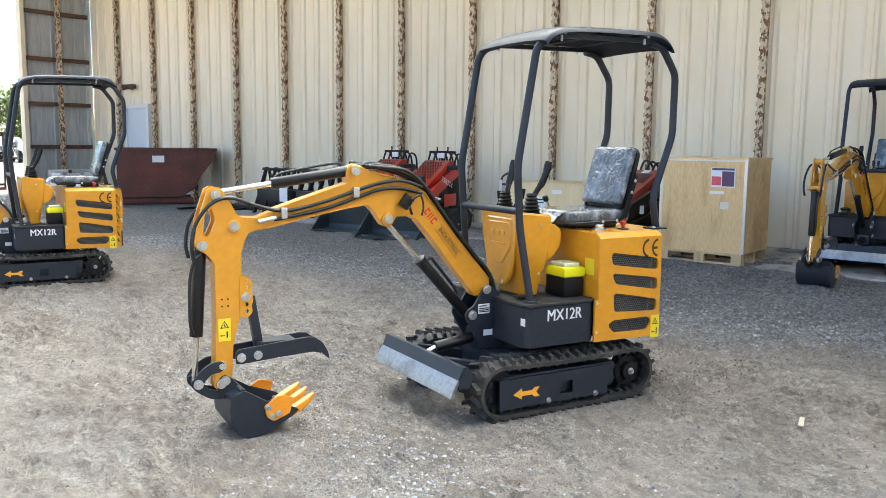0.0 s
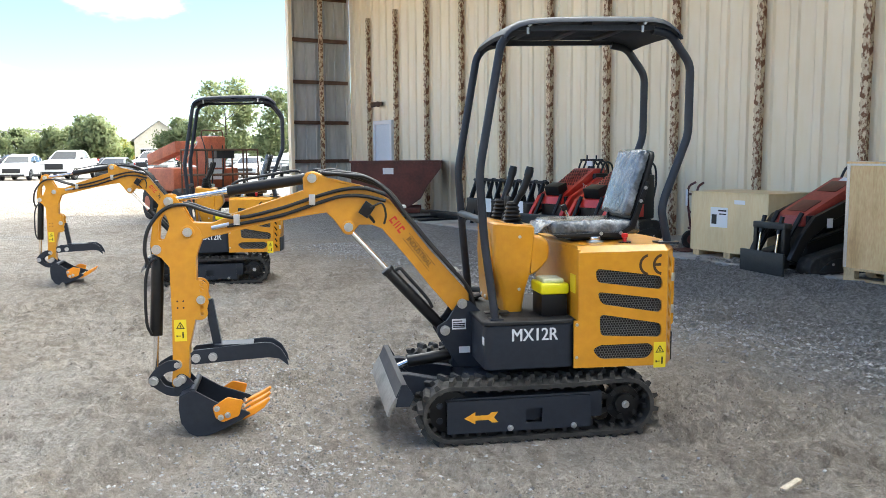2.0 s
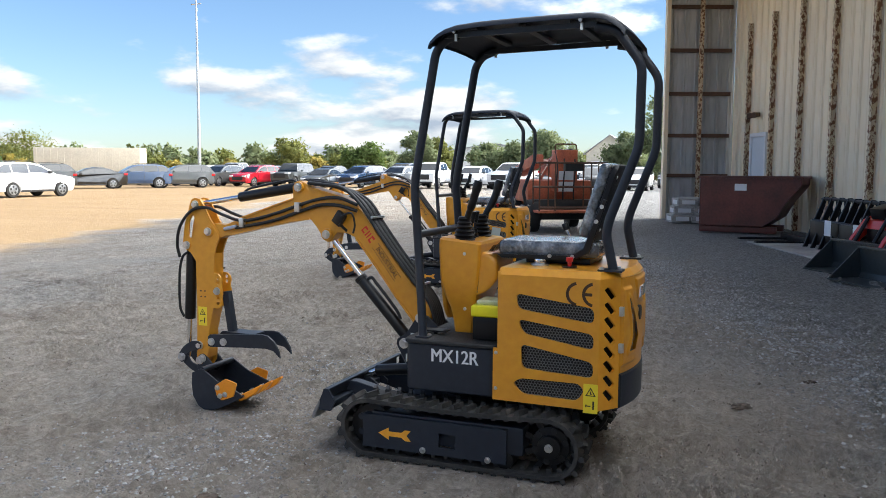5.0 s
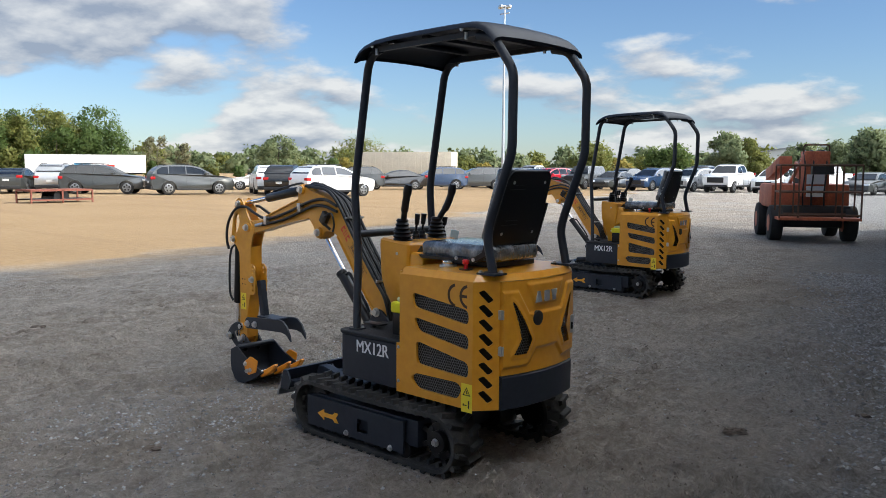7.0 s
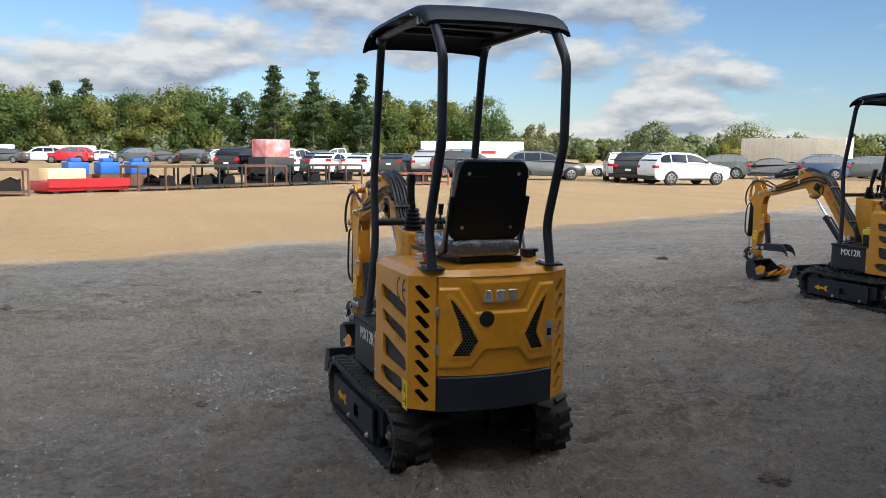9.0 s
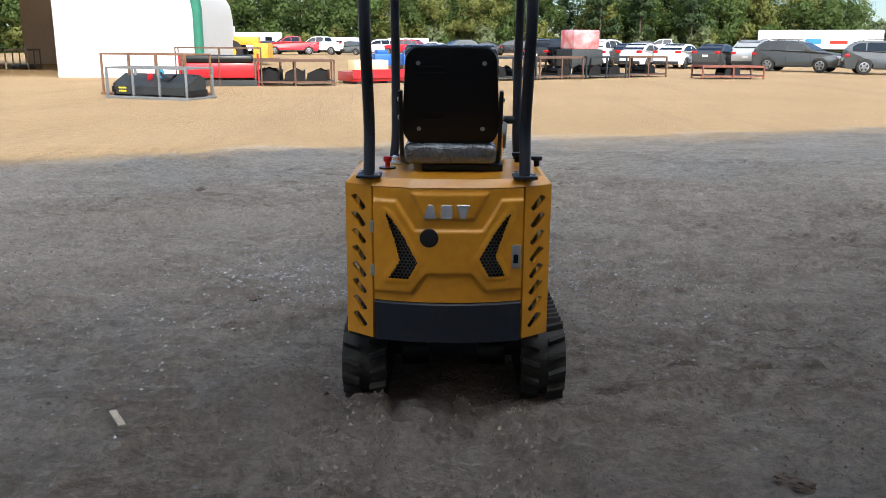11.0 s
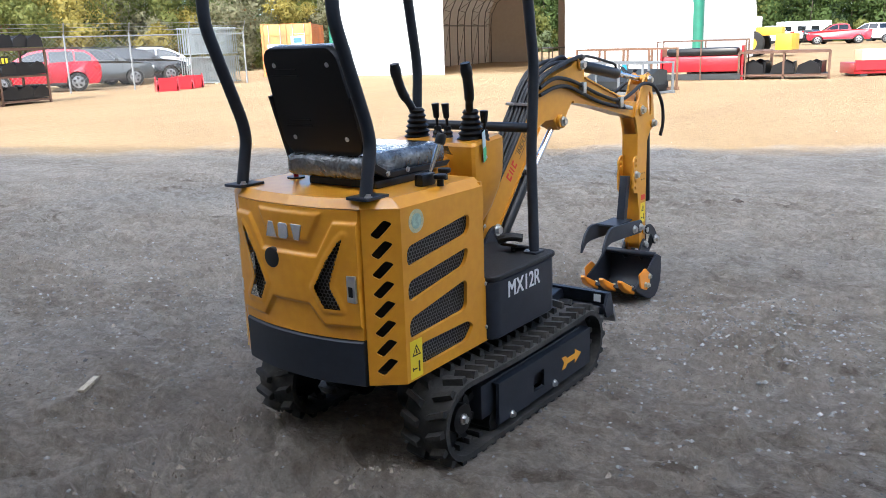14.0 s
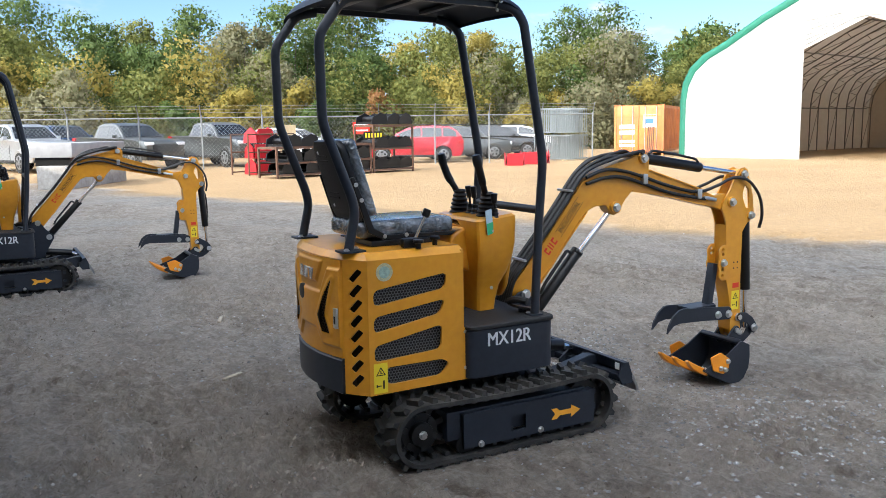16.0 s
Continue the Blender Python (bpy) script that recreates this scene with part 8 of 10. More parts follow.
def motorhome(m, L):
    o = thing("motorhome", "white motorhome parked before the woods", "motorhome", "motorhomes", m=m)
    boxes("coach_body", [(-L / 2, L / 2, -1.2, 1.2, 0.5, 3.1)], WHITEP, o, bevel=0.12)
    boxes("cab", [(-L / 2 - 1.3, -L / 2 + 0.1, -1.0, 1.0, 0.45, 1.5)], WHITEP, o, bevel=0.15)
    boxes("windscreen", [(-L / 2 - 0.55, -L / 2 - 0.02, -0.92, 0.92, 1.45, 2.1)], GLASSD, o, bevel=0.05)
    for x in (-L / 4, 0.3, L / 3):
        for s in (-1, 1):
            boxes("side_window", [(x - 0.5, x + 0.5, s * 1.2 - 0.012, s * 1.2 + 0.012, 1.7, 2.4)], GLASSD, o)
    for x in (-L / 2 - 0.5, L / 4):
        for s in (-1, 1):
            bm = B()
            cyl(bm, (x, s * 0.85, 0.42), (x, s * 1.18, 0.42), 0.42, seg=18, bevel=0.03)
            part("wheel", bm, TYRE, o)
    return o


mh = motorhome(rot_at(-98, -19.0, 80) @ Matrix.Diagonal((0.9, 0.9, 0.78, 1)), 6)
for x, y, d in ((-100, -9.5, 85), (-96, -28, 75), (-92, -37, 70), (-103, -1.0, 80)):
    copy_thing(mh, rot_at(x, y, d) @ Matrix.Diagonal((0.9, 0.9, 0.78, 1)))


def far_building(m, L, D, H, ridge, material, label, openings):
    o = thing("far_building", label, "building", m=m)
    bm = B()
    prism(bm, [(-D / 2, 0), (D / 2, 0), (D / 2, H), (0, ridge), (-D / 2, H)], "y", -L / 2, L / 2)
    part("wall", bm, material, o, smooth=0)
    for s in (-1, 1):
        bm = B()
        prism(bm, [(0, ridge + 0.12), (0, ridge), (s * (D / 2 + 0.4), H - 0.2), (s * (D / 2 + 0.4), H - 0.08)], "y", -L / 2 - 0.3, L / 2 + 0.3)
        part("roof", bm, FARROOF, o, smooth=0)
    for x, w, h in openings:
        f = boxes("garage_opening", [(x - w / 2, x + w / 2, -L / 2 - 0.06, -L / 2 - 0.02, 0, h)], GLASSD, o)
        boxes("opening_frame", [(x - w / 2 - 0.1, x + w / 2 + 0.1, -L / 2 - 0.05, -L / 2 - 0.01, h, h + 0.15)], WHITEP, f)


far_building(rot_at(-16, 116, 5), 12, 6, 3.6, 5.9, BEIGEP, "low beige gabled building far across the lot", [(-1.4, 1.8, 2.4), (1.4, 1.8, 2.4)])
far_building(rot_at(-33, 118, 8), 10, 12, 4.2, 5.0, WHITEP, "long white metal building far across the lot", [(2.0, 4.0, 3.0)])
far_building(rot_at(6, 130, 0), 10, 14, 4.0, 5.0, BEIGEP, "pale flat building far behind the parked cars", [(0, 3.0, 2.4)])

# tall lamp pole
lp = thing("lamp_pole", "tall grey lamp pole with small heads in the lot", "lamp pole", m=rot_at(-57.6, 81, 0))
bm = B()
cyl(bm, (0, 0, 0), (0, 0, 21), 0.22, 0.10, seg=12)
part("mast", bm, ZINC, lp)
for a in range(4):
    boxes("lamp_head", [(0.3, 0.9, -0.2, 0.2, 20.6, 20.9)], ZINC, lp, bevel=0.03, m=Matrix.Rotation(a * math.pi / 2, 4, "Z"))
for z in (20.0, 20.8):
    bm = B()
    cyl(bm, (-0.7, 0, z), (0.7, 0, z), 0.06, seg=8)
    part("cross_arm", bm, ZINC, lp)

# ---- fabric shelter ----
FABRIC = mat("white fabric", (0.78, 0.78, 0.77), 0.6, var=0.06, scale=0.6)
GREENF = mat("green fabric edge", (0.018, 0.16, 0.10), 0.55, var=0.2, scale=3, bump=0.3, bscale=6)
FABIN = mat("tan fabric lining", (0.62, 0.52, 0.40), 0.7, var=0.1, scale=0.5)
for cloth, share in ((FABRIC, 0.30), (FABIN, 0.45)):
    nt = cloth.node_tree
    pb, tr, mx = nt.nodes["Principled BSDF"], nt.nodes.new("ShaderNodeBsdfTranslucent"), nt.nodes.new("ShaderNodeMixShader")
    mx.inputs[0].default_value = share
    tr.inputs[0].default_value = pb.inputs["Base Color"].default_value
    nt.links.new(pb.outputs[0], mx.inputs[1])
    nt.links.new(tr.outputs[0], mx.inputs[2])
    nt.links.new(mx.outputs[0], nt.nodes["Material Output"].inputs[0])
TRUSS = mat("dull truss steel", (0.26, 0.22, 0.17), 0.6, 0.4, var=0.2)


def shelter():
    o = thing("fabric_shelter", "large white fabric shelter with green edge and open front", "shelter", m=rot_at(-26.57, -14.5, 9.8))
    hw, dep = 8.55, 19.0
    arch = [(-hw, 0), (-hw, 2.6), (-hw + 0.12, 3.4), (-hw + 0.5, 4.1), (-hw + 1.2, 4.65), (-hw + 2.2, 5.1), (-4.5, 6.1), (-1.5, 7.45), (0, 7.9)]
    arch = arch + [(-y, z) for y, z in arch[-2::-1]]
    door = (-2.6, 3.15, 6.35)
    # facade around the door opening
    left = [(y, z) for y, z in arch if y <= door[0]] + [(door[0], 6.955), (door[0], 0)]
    right = [(door[1], 0), (door[1], 6.71)] + [(y, z) for y, z in arch if y >= door[1]]
    left_top = [(door[0], 4.65), (0.1, 5.75), (0, 7.9), (-1.5, 7.45), (door[0], 6.955)]
    right_top = [(0.1, 5.75), (door[1], 4.65), (door[1], 6.71), (1.5, 7.45), (0, 7.9)]
    for nm, pts in (("front_panel", left), ("front_panel", right), ("front_valance", left_top), ("front_valance", right_top)):
        bm = B()
        prism(bm, pts, "x", -0.03, 0.03)
        part(nm, bm, FABRIC, o, smooth=0)
    for i in range(6):
        bm = B()
        tube(bm, [(0.05, door[0] + 0.1, 4.85 + i * 0.2), (0.07, 0.1, 5.82 + 0.05 * i), (0.05, door[1] - 0.1, 4.85 + i * 0.2)], 0.03, 6)
        part("valance_fold", bm, FABRIC, o)
    for off, material, name, w in ((0.0, FABIN, "roof_lining", 0.0), (0.06, FABRIC, "roof_cover", 0.0)):
        bm = B()
        rows = [[bm.verts.new((x, y * (1 + off / hw), z + off)) for y, z in arch] for x in [-i * dep / 8 for i in range(9)]]
        for a, b in zip(rows, rows[1:]):
            for k in range(len(arch) - 1):
                bm.faces.new((a[k], a[k + 1], b[k + 1], b[k]))
        part(name, bm, material, o, smooth=30)
    bm = B()
    rows = [[bm.verts.new((x, y * s, z * s2 + o2)) for y, z in arch] for x, s, s2, o2 in ((0.06, 0.985, 0.985, 0.0), (0.12, 1.0, 1.0, 0.02), (0.10, 1.02, 1.012, 0.1), (-0.55, 1.022, 1.014, 0.1))]
    for a, b in zip(rows, rows[1:]):
        for k in range(len(arch) - 1):
            bm.faces.new((a[k], a[k + 1], b[k + 1], b[k]))
    bm2 = bm
    part("green_edge", bm2, GREENF, o, "wrinkled green fabric edge", smooth=30)
    for i in range(9):
        x = -1.0 - i * 2.1
        P = [Vector((x, y * 0.975, z * 0.975)) for y, z in arch]
        Q = [Vector((x, y * 0.92, z * 0.93)) for y, z in arch]
        for pp in (P, Q):
            bm = B()
            tube(bm, pp, 0.032, 6, smooth=False)
            part("truss_chord", bm, TRUSS, o)
        bm = B()
        for a, b in zip(P, Q[1:]):
            tube(bm, [a, b], 0.016, 5, smooth=False)
        for a, b in zip(Q, P):
            tube(bm, [a, b], 0.016, 5, smooth=False)
        part("truss_web", bm, TRUSS, o)
    for y, z in ((-6.2, 5.1), (-3, 6.4), (3, 6.4), (6.2, 5.1), (-8.45, 2.4), (8.45, 2.4)):
        bm = B()
        cyl(bm, (-0.5, y, z), (-dep + 0.5, y, z), 0.035, seg=6)
        part("purlin", bm, TRUSS, o)
    # end wall with a side opening
    bm = B()
    prism(bm, [(y, z) for y, z in arch if y <= -5.4] + [(-5.4, 5.5), (-5.4, 0)], "x", -dep - 0.03, -dep + 0.03)
    part("end_panel", bm, FABIN, o, smooth=0)
    bm = B()
    prism(bm, [(-3.6, 0), (-3.6, 6.5)] + [(y, z) for y, z in arch if y >= -3.6], "x", -dep - 0.03, -dep + 0.03)
    part("end_panel", bm, FABIN, o, smooth=0)
    bm = B()
    prism(bm, [(-5.4, 4.3), (-3.6, 4.3), (-3.6, 6.5), (-5.4, 5.5)], "x", -dep - 0.03, -dep + 0.03)
    part("end_panel", bm, FABIN, o, smooth=0)
    return o


shelter()


def steel_bench(m, L, H=0.85, D=0.9, material=None, kids=0, shelf=False):
    """A welded steel rack: legs, top rails, cross bars, and odd attachments lying in it."""
    material = material or RUST_DARK
    o = thing("steel_rack", "welded steel rack holding black attachments on the lot" if kids else "empty welded steel rack on the sandy lot", "rack", "steel racks", m=m)
    n = max(2, int(L / 1.1) + 1)
    for i in range(n):
        x = -L / 2 + L * i / (n - 1)
        for y in (-D / 2, D / 2):
            boxes("leg", [(x - 0.03, x + 0.03, y - 0.03, y + 0.03, 0, H)], material, o)
        boxes("cross_bar", [(x - 0.025, x + 0.025, -D / 2, D / 2, H - 0.06, H)], material, o)
    levels = (H, 0.16) if not shelf else (H, H * 0.52, 0.14)
    for z in levels:
        for y in (-D / 2, D / 2):
            boxes("rail", [(-L / 2, L / 2, y - 0.03, y + 0.03, z - 0.06, z)], material, o)
    boxes("deck", [(-L / 2, L / 2, -D / 2, D / 2, H, H + 0.02)], material, o)
    for z in levels[1:]:
        boxes("lower_deck", [(-L / 2, L / 2, -D / 2 + 0.03, D / 2 - 0.03, z, z + 0.015)], DARKST, o)
    return o


def attachment(m, w=1.0, h=0.4, colour=None):
    """An odd black implement: two cheeks, a drum and a hitch plate."""
    colour = colour or BLACK
    o = thing("implement", "black steel implement stored on a rack" if colour is BLACK else "bright red implement stored on the lot", "implement", "stored implements", m=m)
    for s in (-1, 1):
        bm = B()
        prism(bm, [(-0.35, 0), (0.35, 0), (0.30, h * 0.7), (0.05, h), (-0.3, h * 0.6)], "y", s * w / 2 - 0.015, s * w / 2 + 0.015)
        part("cheek", bm, colour, o)
    bm = B()
    cyl(bm, (0.02, -w / 2, h * 0.42), (0.02, w / 2, h * 0.42), h * 0.26, seg=12)
    part("drum", bm, colour, o)
    boxes("hitch_plate", [(0.30, 0.36, -w * 0.4, w * 0.4, 0.0, h * 0.9)], colour, o)
    boxes("cross_tube", [(-0.30, -0.22, -w / 2, w / 2, 0.0, 0.08)], colour, o)
    return o


imp = attachment(rot_at(-5.6, -19.6, 70, 0.175))
random.seed(11)


def put_imp(x, y, d, z):
    copy_thing(imp, rot_at(x, y, d + random.uniform(-8, 8), z))


# two-tier racks before the fence
ang_r = math.degrees(math.atan2(-1.15, -3.7))
steel_bench(rot_at(-5.95, -19.75, ang_r), 1.9, 1.05, 1.0, None, 3, True)
steel_bench(rot_at(-7.9, -20.35, ang_r), 1.9, 1.68, 1.0, None, 3, True)
for z in (0.175, 0.575):
    for k in range(3):
        put_imp(-5.35 - 0.57 * k, -19.56 - 0.18 * k, ang_r, z)
for z in (0.175, 0.90, 1.72):
    for k in range(3):
        put_imp(-7.35 - 0.55 * k, -20.18 - 0.17 * k, ang_r, z)
steel_bench(rot_at(-4.0, -19.15, ang_r), 1.9, 1.0, 1.0, None, 3, True)
for z in (0.175, 0.55, 1.02):
    for k in range(2):
        put_imp(-3.7 - 0.7 * k, -19.05 - 0.22 * k, ang_r, z)
YTAPE = mat("yellow marking", (0.75, 0.60, 0.02), 0.5)
for x, y, z in ((-7.15, -19.62, 1.2), (-5.2, -18.98, 0.62), (-5.25, -19.0, 0.22)):
    s = thing("marked_board", "black board with yellow marking bars on a rack", "sign", "yellow marked boards", m=rot_at(x, y, ang_r + 180, z))
    boxes("board", [(-0.45, 0.45, 0.0, 0.02, 0, 0.26)], BLACK, s)
    for i in range(6):
        boxes("marking_bar", [(-0.40 + i * 0.14, -0.31 + i * 0.14, 0.02, 0.024, 0.05, 0.21)], YTAPE, s)
# bright red stacked couplers in a pale cage
cage = thing("pipe_cage", "grey pipe cage round red implements", "cage", m=rot_at(-3.9, -22.0, 20))
for x in (-1.0, 0.0, 1.0):
    for y in (-0.5, 0.5):
        bm = B()
        cyl(bm, (x, y, 0), (x, y, 1.45), 0.03, seg=8)
        part("cage_post", bm, RUST_DARK, cage)
for z in (0.1, 0.8, 1.42):
    for y in (-0.5, 0.5):
        bm = B()
        cyl(bm, (-1.0, y, z), (1.0, y, z), 0.022, seg=8)
        part("cage_rail", bm, RUST_DARK, cage)
red_imp = attachment(rot_at(-3.7, -21.8, 110, 0.02), 0.8, 0.55, IMPRED)
copy_thing(red_imp, rot_at(-3.7, -21.8, 100, 0.58))
copy_thing(red_imp, rot_at(-3.7, -21.8, 115, 1.12))
for dx, dy, d in ((-14.2, -21.3, 60), (-15.4, -21.9, 50), (-16.2, -22.4, 60)):
    copy_thing(red_imp, rot_at(dx, dy, d, 0.0))
ply = thing("plywood_board", "leaning plywood board with a dark arrow mark", "board", m=rot_at(-5.2, -23.2, 25))
boxes("board", [(-0.45, 0.45, 0, 0.02, 0.25, 1.75)], PLY_LIGHT, ply)
boxes("stand", [(-0.45, -0.38, -0.3, 0.0, 0, 0.3), (0.38, 0.45, -0.3, 0.0, 0, 0.3)], PINE, ply)

# grey stacked barrier panels and the orange container
GALV = mat("galvanised panel", (0.27, 0.30, 0.30), 0.4, 0.6, var=0.15, scale=2)
st = thing("panel_stack", "stacked galvanised barrier panels strapped upright", "panels", m=rot_at(-19.0, -24.6, 25))
for lvl in (0, 1):
    for i in range(9):
        x = -0.8 + i * 0.2 + 0.1 * lvl
        f = boxes("barrier_panel", [(x, x + 0.03, -1.0, 1.0, 0.05 + 1.22 * lvl, 0.10 + 1.22 * lvl)], GALV, st)
        boxes("panel_rail", [(x, x + 0.03, -1.0, 1.0, 1.12 + 1.22 * lvl, 1.17 + 1.22 * lvl)], GALV, f)
        for k in range(9):
            boxes("bar", [(x + 0.005, x + 0.025, -0.98 + k * 0.24, -0.95 + k * 0.24, 0.1 + 1.22 * lvl, 1.12 + 1.22 * lvl)], GALV, f)
for y in (-0.7, 0.7):
    boxes("skid", [(-0.9, 1.1, y - 0.06, y + 0.06, 0, 0.05)], PINE, st)
ORANGEC = mat("orange container paint", (0.62, 0.20, 0.045), 0.5, var=0.18, scale=1.2, color2=(0.42, 0.14, 0.05), rvar=0.1)
ct = thing("shipping_container", "weathered orange shipping container with white patches on doors", "container", m=rot_at(-25.2, -26.2, 38))
boxes("container_body", [(-6.0, 0.0, -1.22, 1.22, 0.15, 2.6)], ORANGEC, ct)
for i in range(26):
    x = -5.9 + i * 0.225
    for s in (-1, 1):
        boxes("side_rib", [(x, x + 0.11, s * 1.22 - 0.03, s * 1.22 + 0.03, 0.3, 2.45)], ORANGEC, ct)
for y0, y1 in ((-1.2, -0.02), (0.02, 1.2)):
    d = boxes("container_door", [(0.0, 0.05, y0, y1, 0.2, 2.55)], ORANGEC, ct, bevel=0.01)
    for y in (y0 + 0.3, y1 - 0.3):
        bm = B()
        cyl(bm, (0.08, y, 0.2), (0.08, y, 2.55), 0.022, seg=8)
        part("lock_rod", bm, ZINC, d)
    for z in (0.6, 1.3, 2.0):
        boxes("door_rib", [(0.05, 0.07, y0 + 0.05, y1 - 0.05, z, z + 0.08)], ORANGEC, d)
boxes("white_patch", [(0.05, 0.056, 0.20, 0.9, 1.45, 2.1)], PAPER, ct)
boxes("white_patch", [(0.05, 0.056, -1.0, -0.2, 1.1, 1.6)], PAPER, ct)
boxes("white_patch", [(0.05, 0.056, -1.0, -0.2, 0.45, 0.8)], PAPER, ct)
boxes("blue_bar", [(0.056, 0.060, 0.35, 0.75, 1.65, 1.9)], mat("blue number bar", (0.05, 0.16, 0.40), 0.5), ct)
for y in (-1.22, 1.22):
    boxes("corner_post", [(-0.05, 0.08, y - 0.06, y + 0.06, 0.0, 2.62)], ORANGEC, ct)
for k in range(4):
    o = thing("leaning_bar", "rusty bar leaning at the container", "bar", "leaning bars", m=rot_at(-24.3 + 0.35 * k, -24.2 + 0.25 * k, 38))
    bm = B()
    cyl(bm, (0, 0, 0), (-0.35, 0, 1.5), 0.03, seg=6)
    part("bar", bm, RUST_DARK, o)

# concrete blocks and grey flatbed at the yard's end
cb = thing("concrete_block", "pale concrete barrier blocks at the yard end", "block", m=rot_at(2.3, -19.6, 60))
boxes("block", [(-2.0, 2.0, -0.45, 0.45, 0, 0.65)], CONCRETE, cb, bevel=0.03)
fb = thing("flatbed_box", "dark grey flat steel box resting on concrete blocks", "box", m=rot_at(2.4, -19.6, 60, 0.65))
boxes("box_side", [(-1.9, 1.8, -0.6, 0.6, 0.22, 0.62)], FARROOF, fb, bevel=0.02)
boxes("box_base", [(-1.8, 1.7, -0.5, 0.5, 0.0, 0.22)], BLACK, fb)

# long tables across the lot
for bx_, by_, bd_ in ((-37.0, -17.6, 15), (-40.5, -14.6, 100), (-37.5, -12.6, 20)):
    steel_bench(rot_at(bx_, by_, bd_), 3.2, 0.95, 1.0, TRUSS, 0)
GREYST = mat("grey primed steel", (0.20, 0.215, 0.225), 0.5, 0.3, var=0.2, scale=5, rvar=0.1)
BLUEM = mat("blue motor paint", (0.02, 0.22, 0.36), 0.4)
RUSTF = mat("brown frame rust", (0.20, 0.105, 0.06), 0.8, 0.1, var=0.3, scale=5, bump=0.08)


def open_crate(m, L, H, D, material, label):
    """An open shipping frame: posts on bottom skids, a top ring and one middle rail a side."""
    o = thing("steel_crate", label, "crate", "open steel crates", m=m)
    n = 4
    for i in range(n):
        x = -L / 2 + L * i / (n - 1)
        for y in (-D / 2, D / 2):
            boxes("post", [(x - 0.025, x + 0.025, y - 0.025, y + 0.025, 0.07, H - 0.045)], material, o, bevel=0.004)
    for y in (-D / 2, D / 2):
        boxes("skid", [(-L / 2 - 0.06, L / 2 + 0.06, y - 0.04, y + 0.04, 0.0, 0.07)], material, o, bevel=0.006)
        boxes("top_rail", [(-L / 2 - 0.025, L / 2 + 0.025, y - 0.025, y + 0.025, H - 0.045, H)], material, o, bevel=0.004)
    for x in (-L / 2, L / 2):
        boxes("end_rail", [(x - 0.022, x + 0.022, -D / 2 + 0.025, D / 2 - 0.025, H - 0.042, H - 0.003)], material, o)
        boxes("floor_bar", [(x - 0.022, x + 0.022, -D / 2 + 0.04, D / 2 - 0.04, 0.012, 0.06)], material, o)
    boxes("floor_bar", [(-0.03, 0.03, -D / 2 + 0.04, D / 2 - 0.04, 0.012, 0.068)], material, o)
    return o


def deck_cutter(m, w, motor=True):
    """A low black cutter deck with a sloping hood, side skids, yellow marks and a blue motor."""
    o = thing("cutter_deck", "black cutter deck with yellow marks and blue motor in a frame" if motor else "dark cutter deck stored in a rusty frame", "implement", "stored cutter decks", m=m)
    bm = B()
    prism(bm, [(-0.42, 0.04), (0.42, 0.04), (0.42, 0.46), (0.10, 0.50), (-0.42, 0.24)], "x", -w / 2, w / 2)
    part("hood", bm, DARKST, o, smooth=0)
    for s in (-1, 1):
        boxes("side_skid", [(s * w / 2 - 0.02, s * w / 2 + 0.02, -0.46, 0.46, 0.0, 0.16)], BLACK, o, bevel=0.006)
    if motor:
        for k in range(2):
            boxes("yellow_mark", [(-w / 2 + 0.12, -w / 2 + 0.36, -0.426, -0.421, 0.10 + 0.08 * k, 0.14 + 0.08 * k)], YTAPE, o)
        bm = B()
        cyl(bm, (0.08, -0.02, 0.44), (0.08, -0.02, 0.62), 0.075, seg=16)
        cyl(bm, (0.08, -0.02, 0.62), (0.08, -0.02, 0.66), 0.05, seg=16)
        part("motor", bm, BLUEM, o, "blue hydraulic motor")
        boxes("red_bracket", [(-0.28, -0.18, -0.14, -0.04, 0.33, 0.56)], IMPRED, o, bevel=0.01)
        for k in range(3):
            bm = B()
            pts = [Vector((0.12 + 0.50 * a / 8, -0.1 - 0.05 * k, 0.60 - (0.16 + 0.05 * k) * math.sin(math.pi * a / 9) + 0.02 * k)) for a in range(9)]
            for a, b in zip(pts, pts[1:]):
                cyl(bm, tuple(a), tuple(b), 0.016, seg=8)
            part("hose", bm, BLACK, o)
    return o


open_crate(rot_at(-15.4, -3.45, 70), 2.45, 0.80, 1.1, GREYST, "grey open steel shipping crate on the sandy lot")
deck_cutter(rot_at(-15.4, -3.45, 70, 0.07), 2.2)
open_crate(rot_at(-16.8, -4.0, 70), 2.75, 1.12, 1.1, RUSTF, "rusty brown open shipping crate on the sandy lot")
deck_cutter(rot_at(-16.8, -4.0, 70, 0.07), 2.3, False)
for x, y in ((-22.4, -1.2), (-23.4, -3.2)):
    steel_bench(rot_at(x, y, 103), 2.6, 0.85, 1.0, RUST_DARK, 2)
    for k in (-0.8, 0.0, 0.8):
        put_imp(x - 0.22 * k, y + 0.97 * k, 100, 0.175)
dirs = Vector((-6.6, 9.6, 0)).normalized()
ang_t = math.degrees(math.atan2(dirs.y, dirs.x))
for i in range(5):
    c = Vector((-26.0, 4.2, 0)) + dirs * (i * 2.55)
    steel_bench(rot_at(c.x, c.y, ang_t), 2.35, 0.9, 1.0, DARKST if i % 2 else RUST_DARK, 2)
    for k in ((-0.7, 0.45) if i % 2 else (0.1,)):
        put_imp(c.x + dirs.x * k, c.y + dirs.y * k, ang_t, 0.175)
steel_bench(rot_at(-30.4, 16.1, 96), 2.7, 0.55, 1.2, mat("red rust", (0.22, 0.07, 0.045), 0.8, var=0.3), 1)
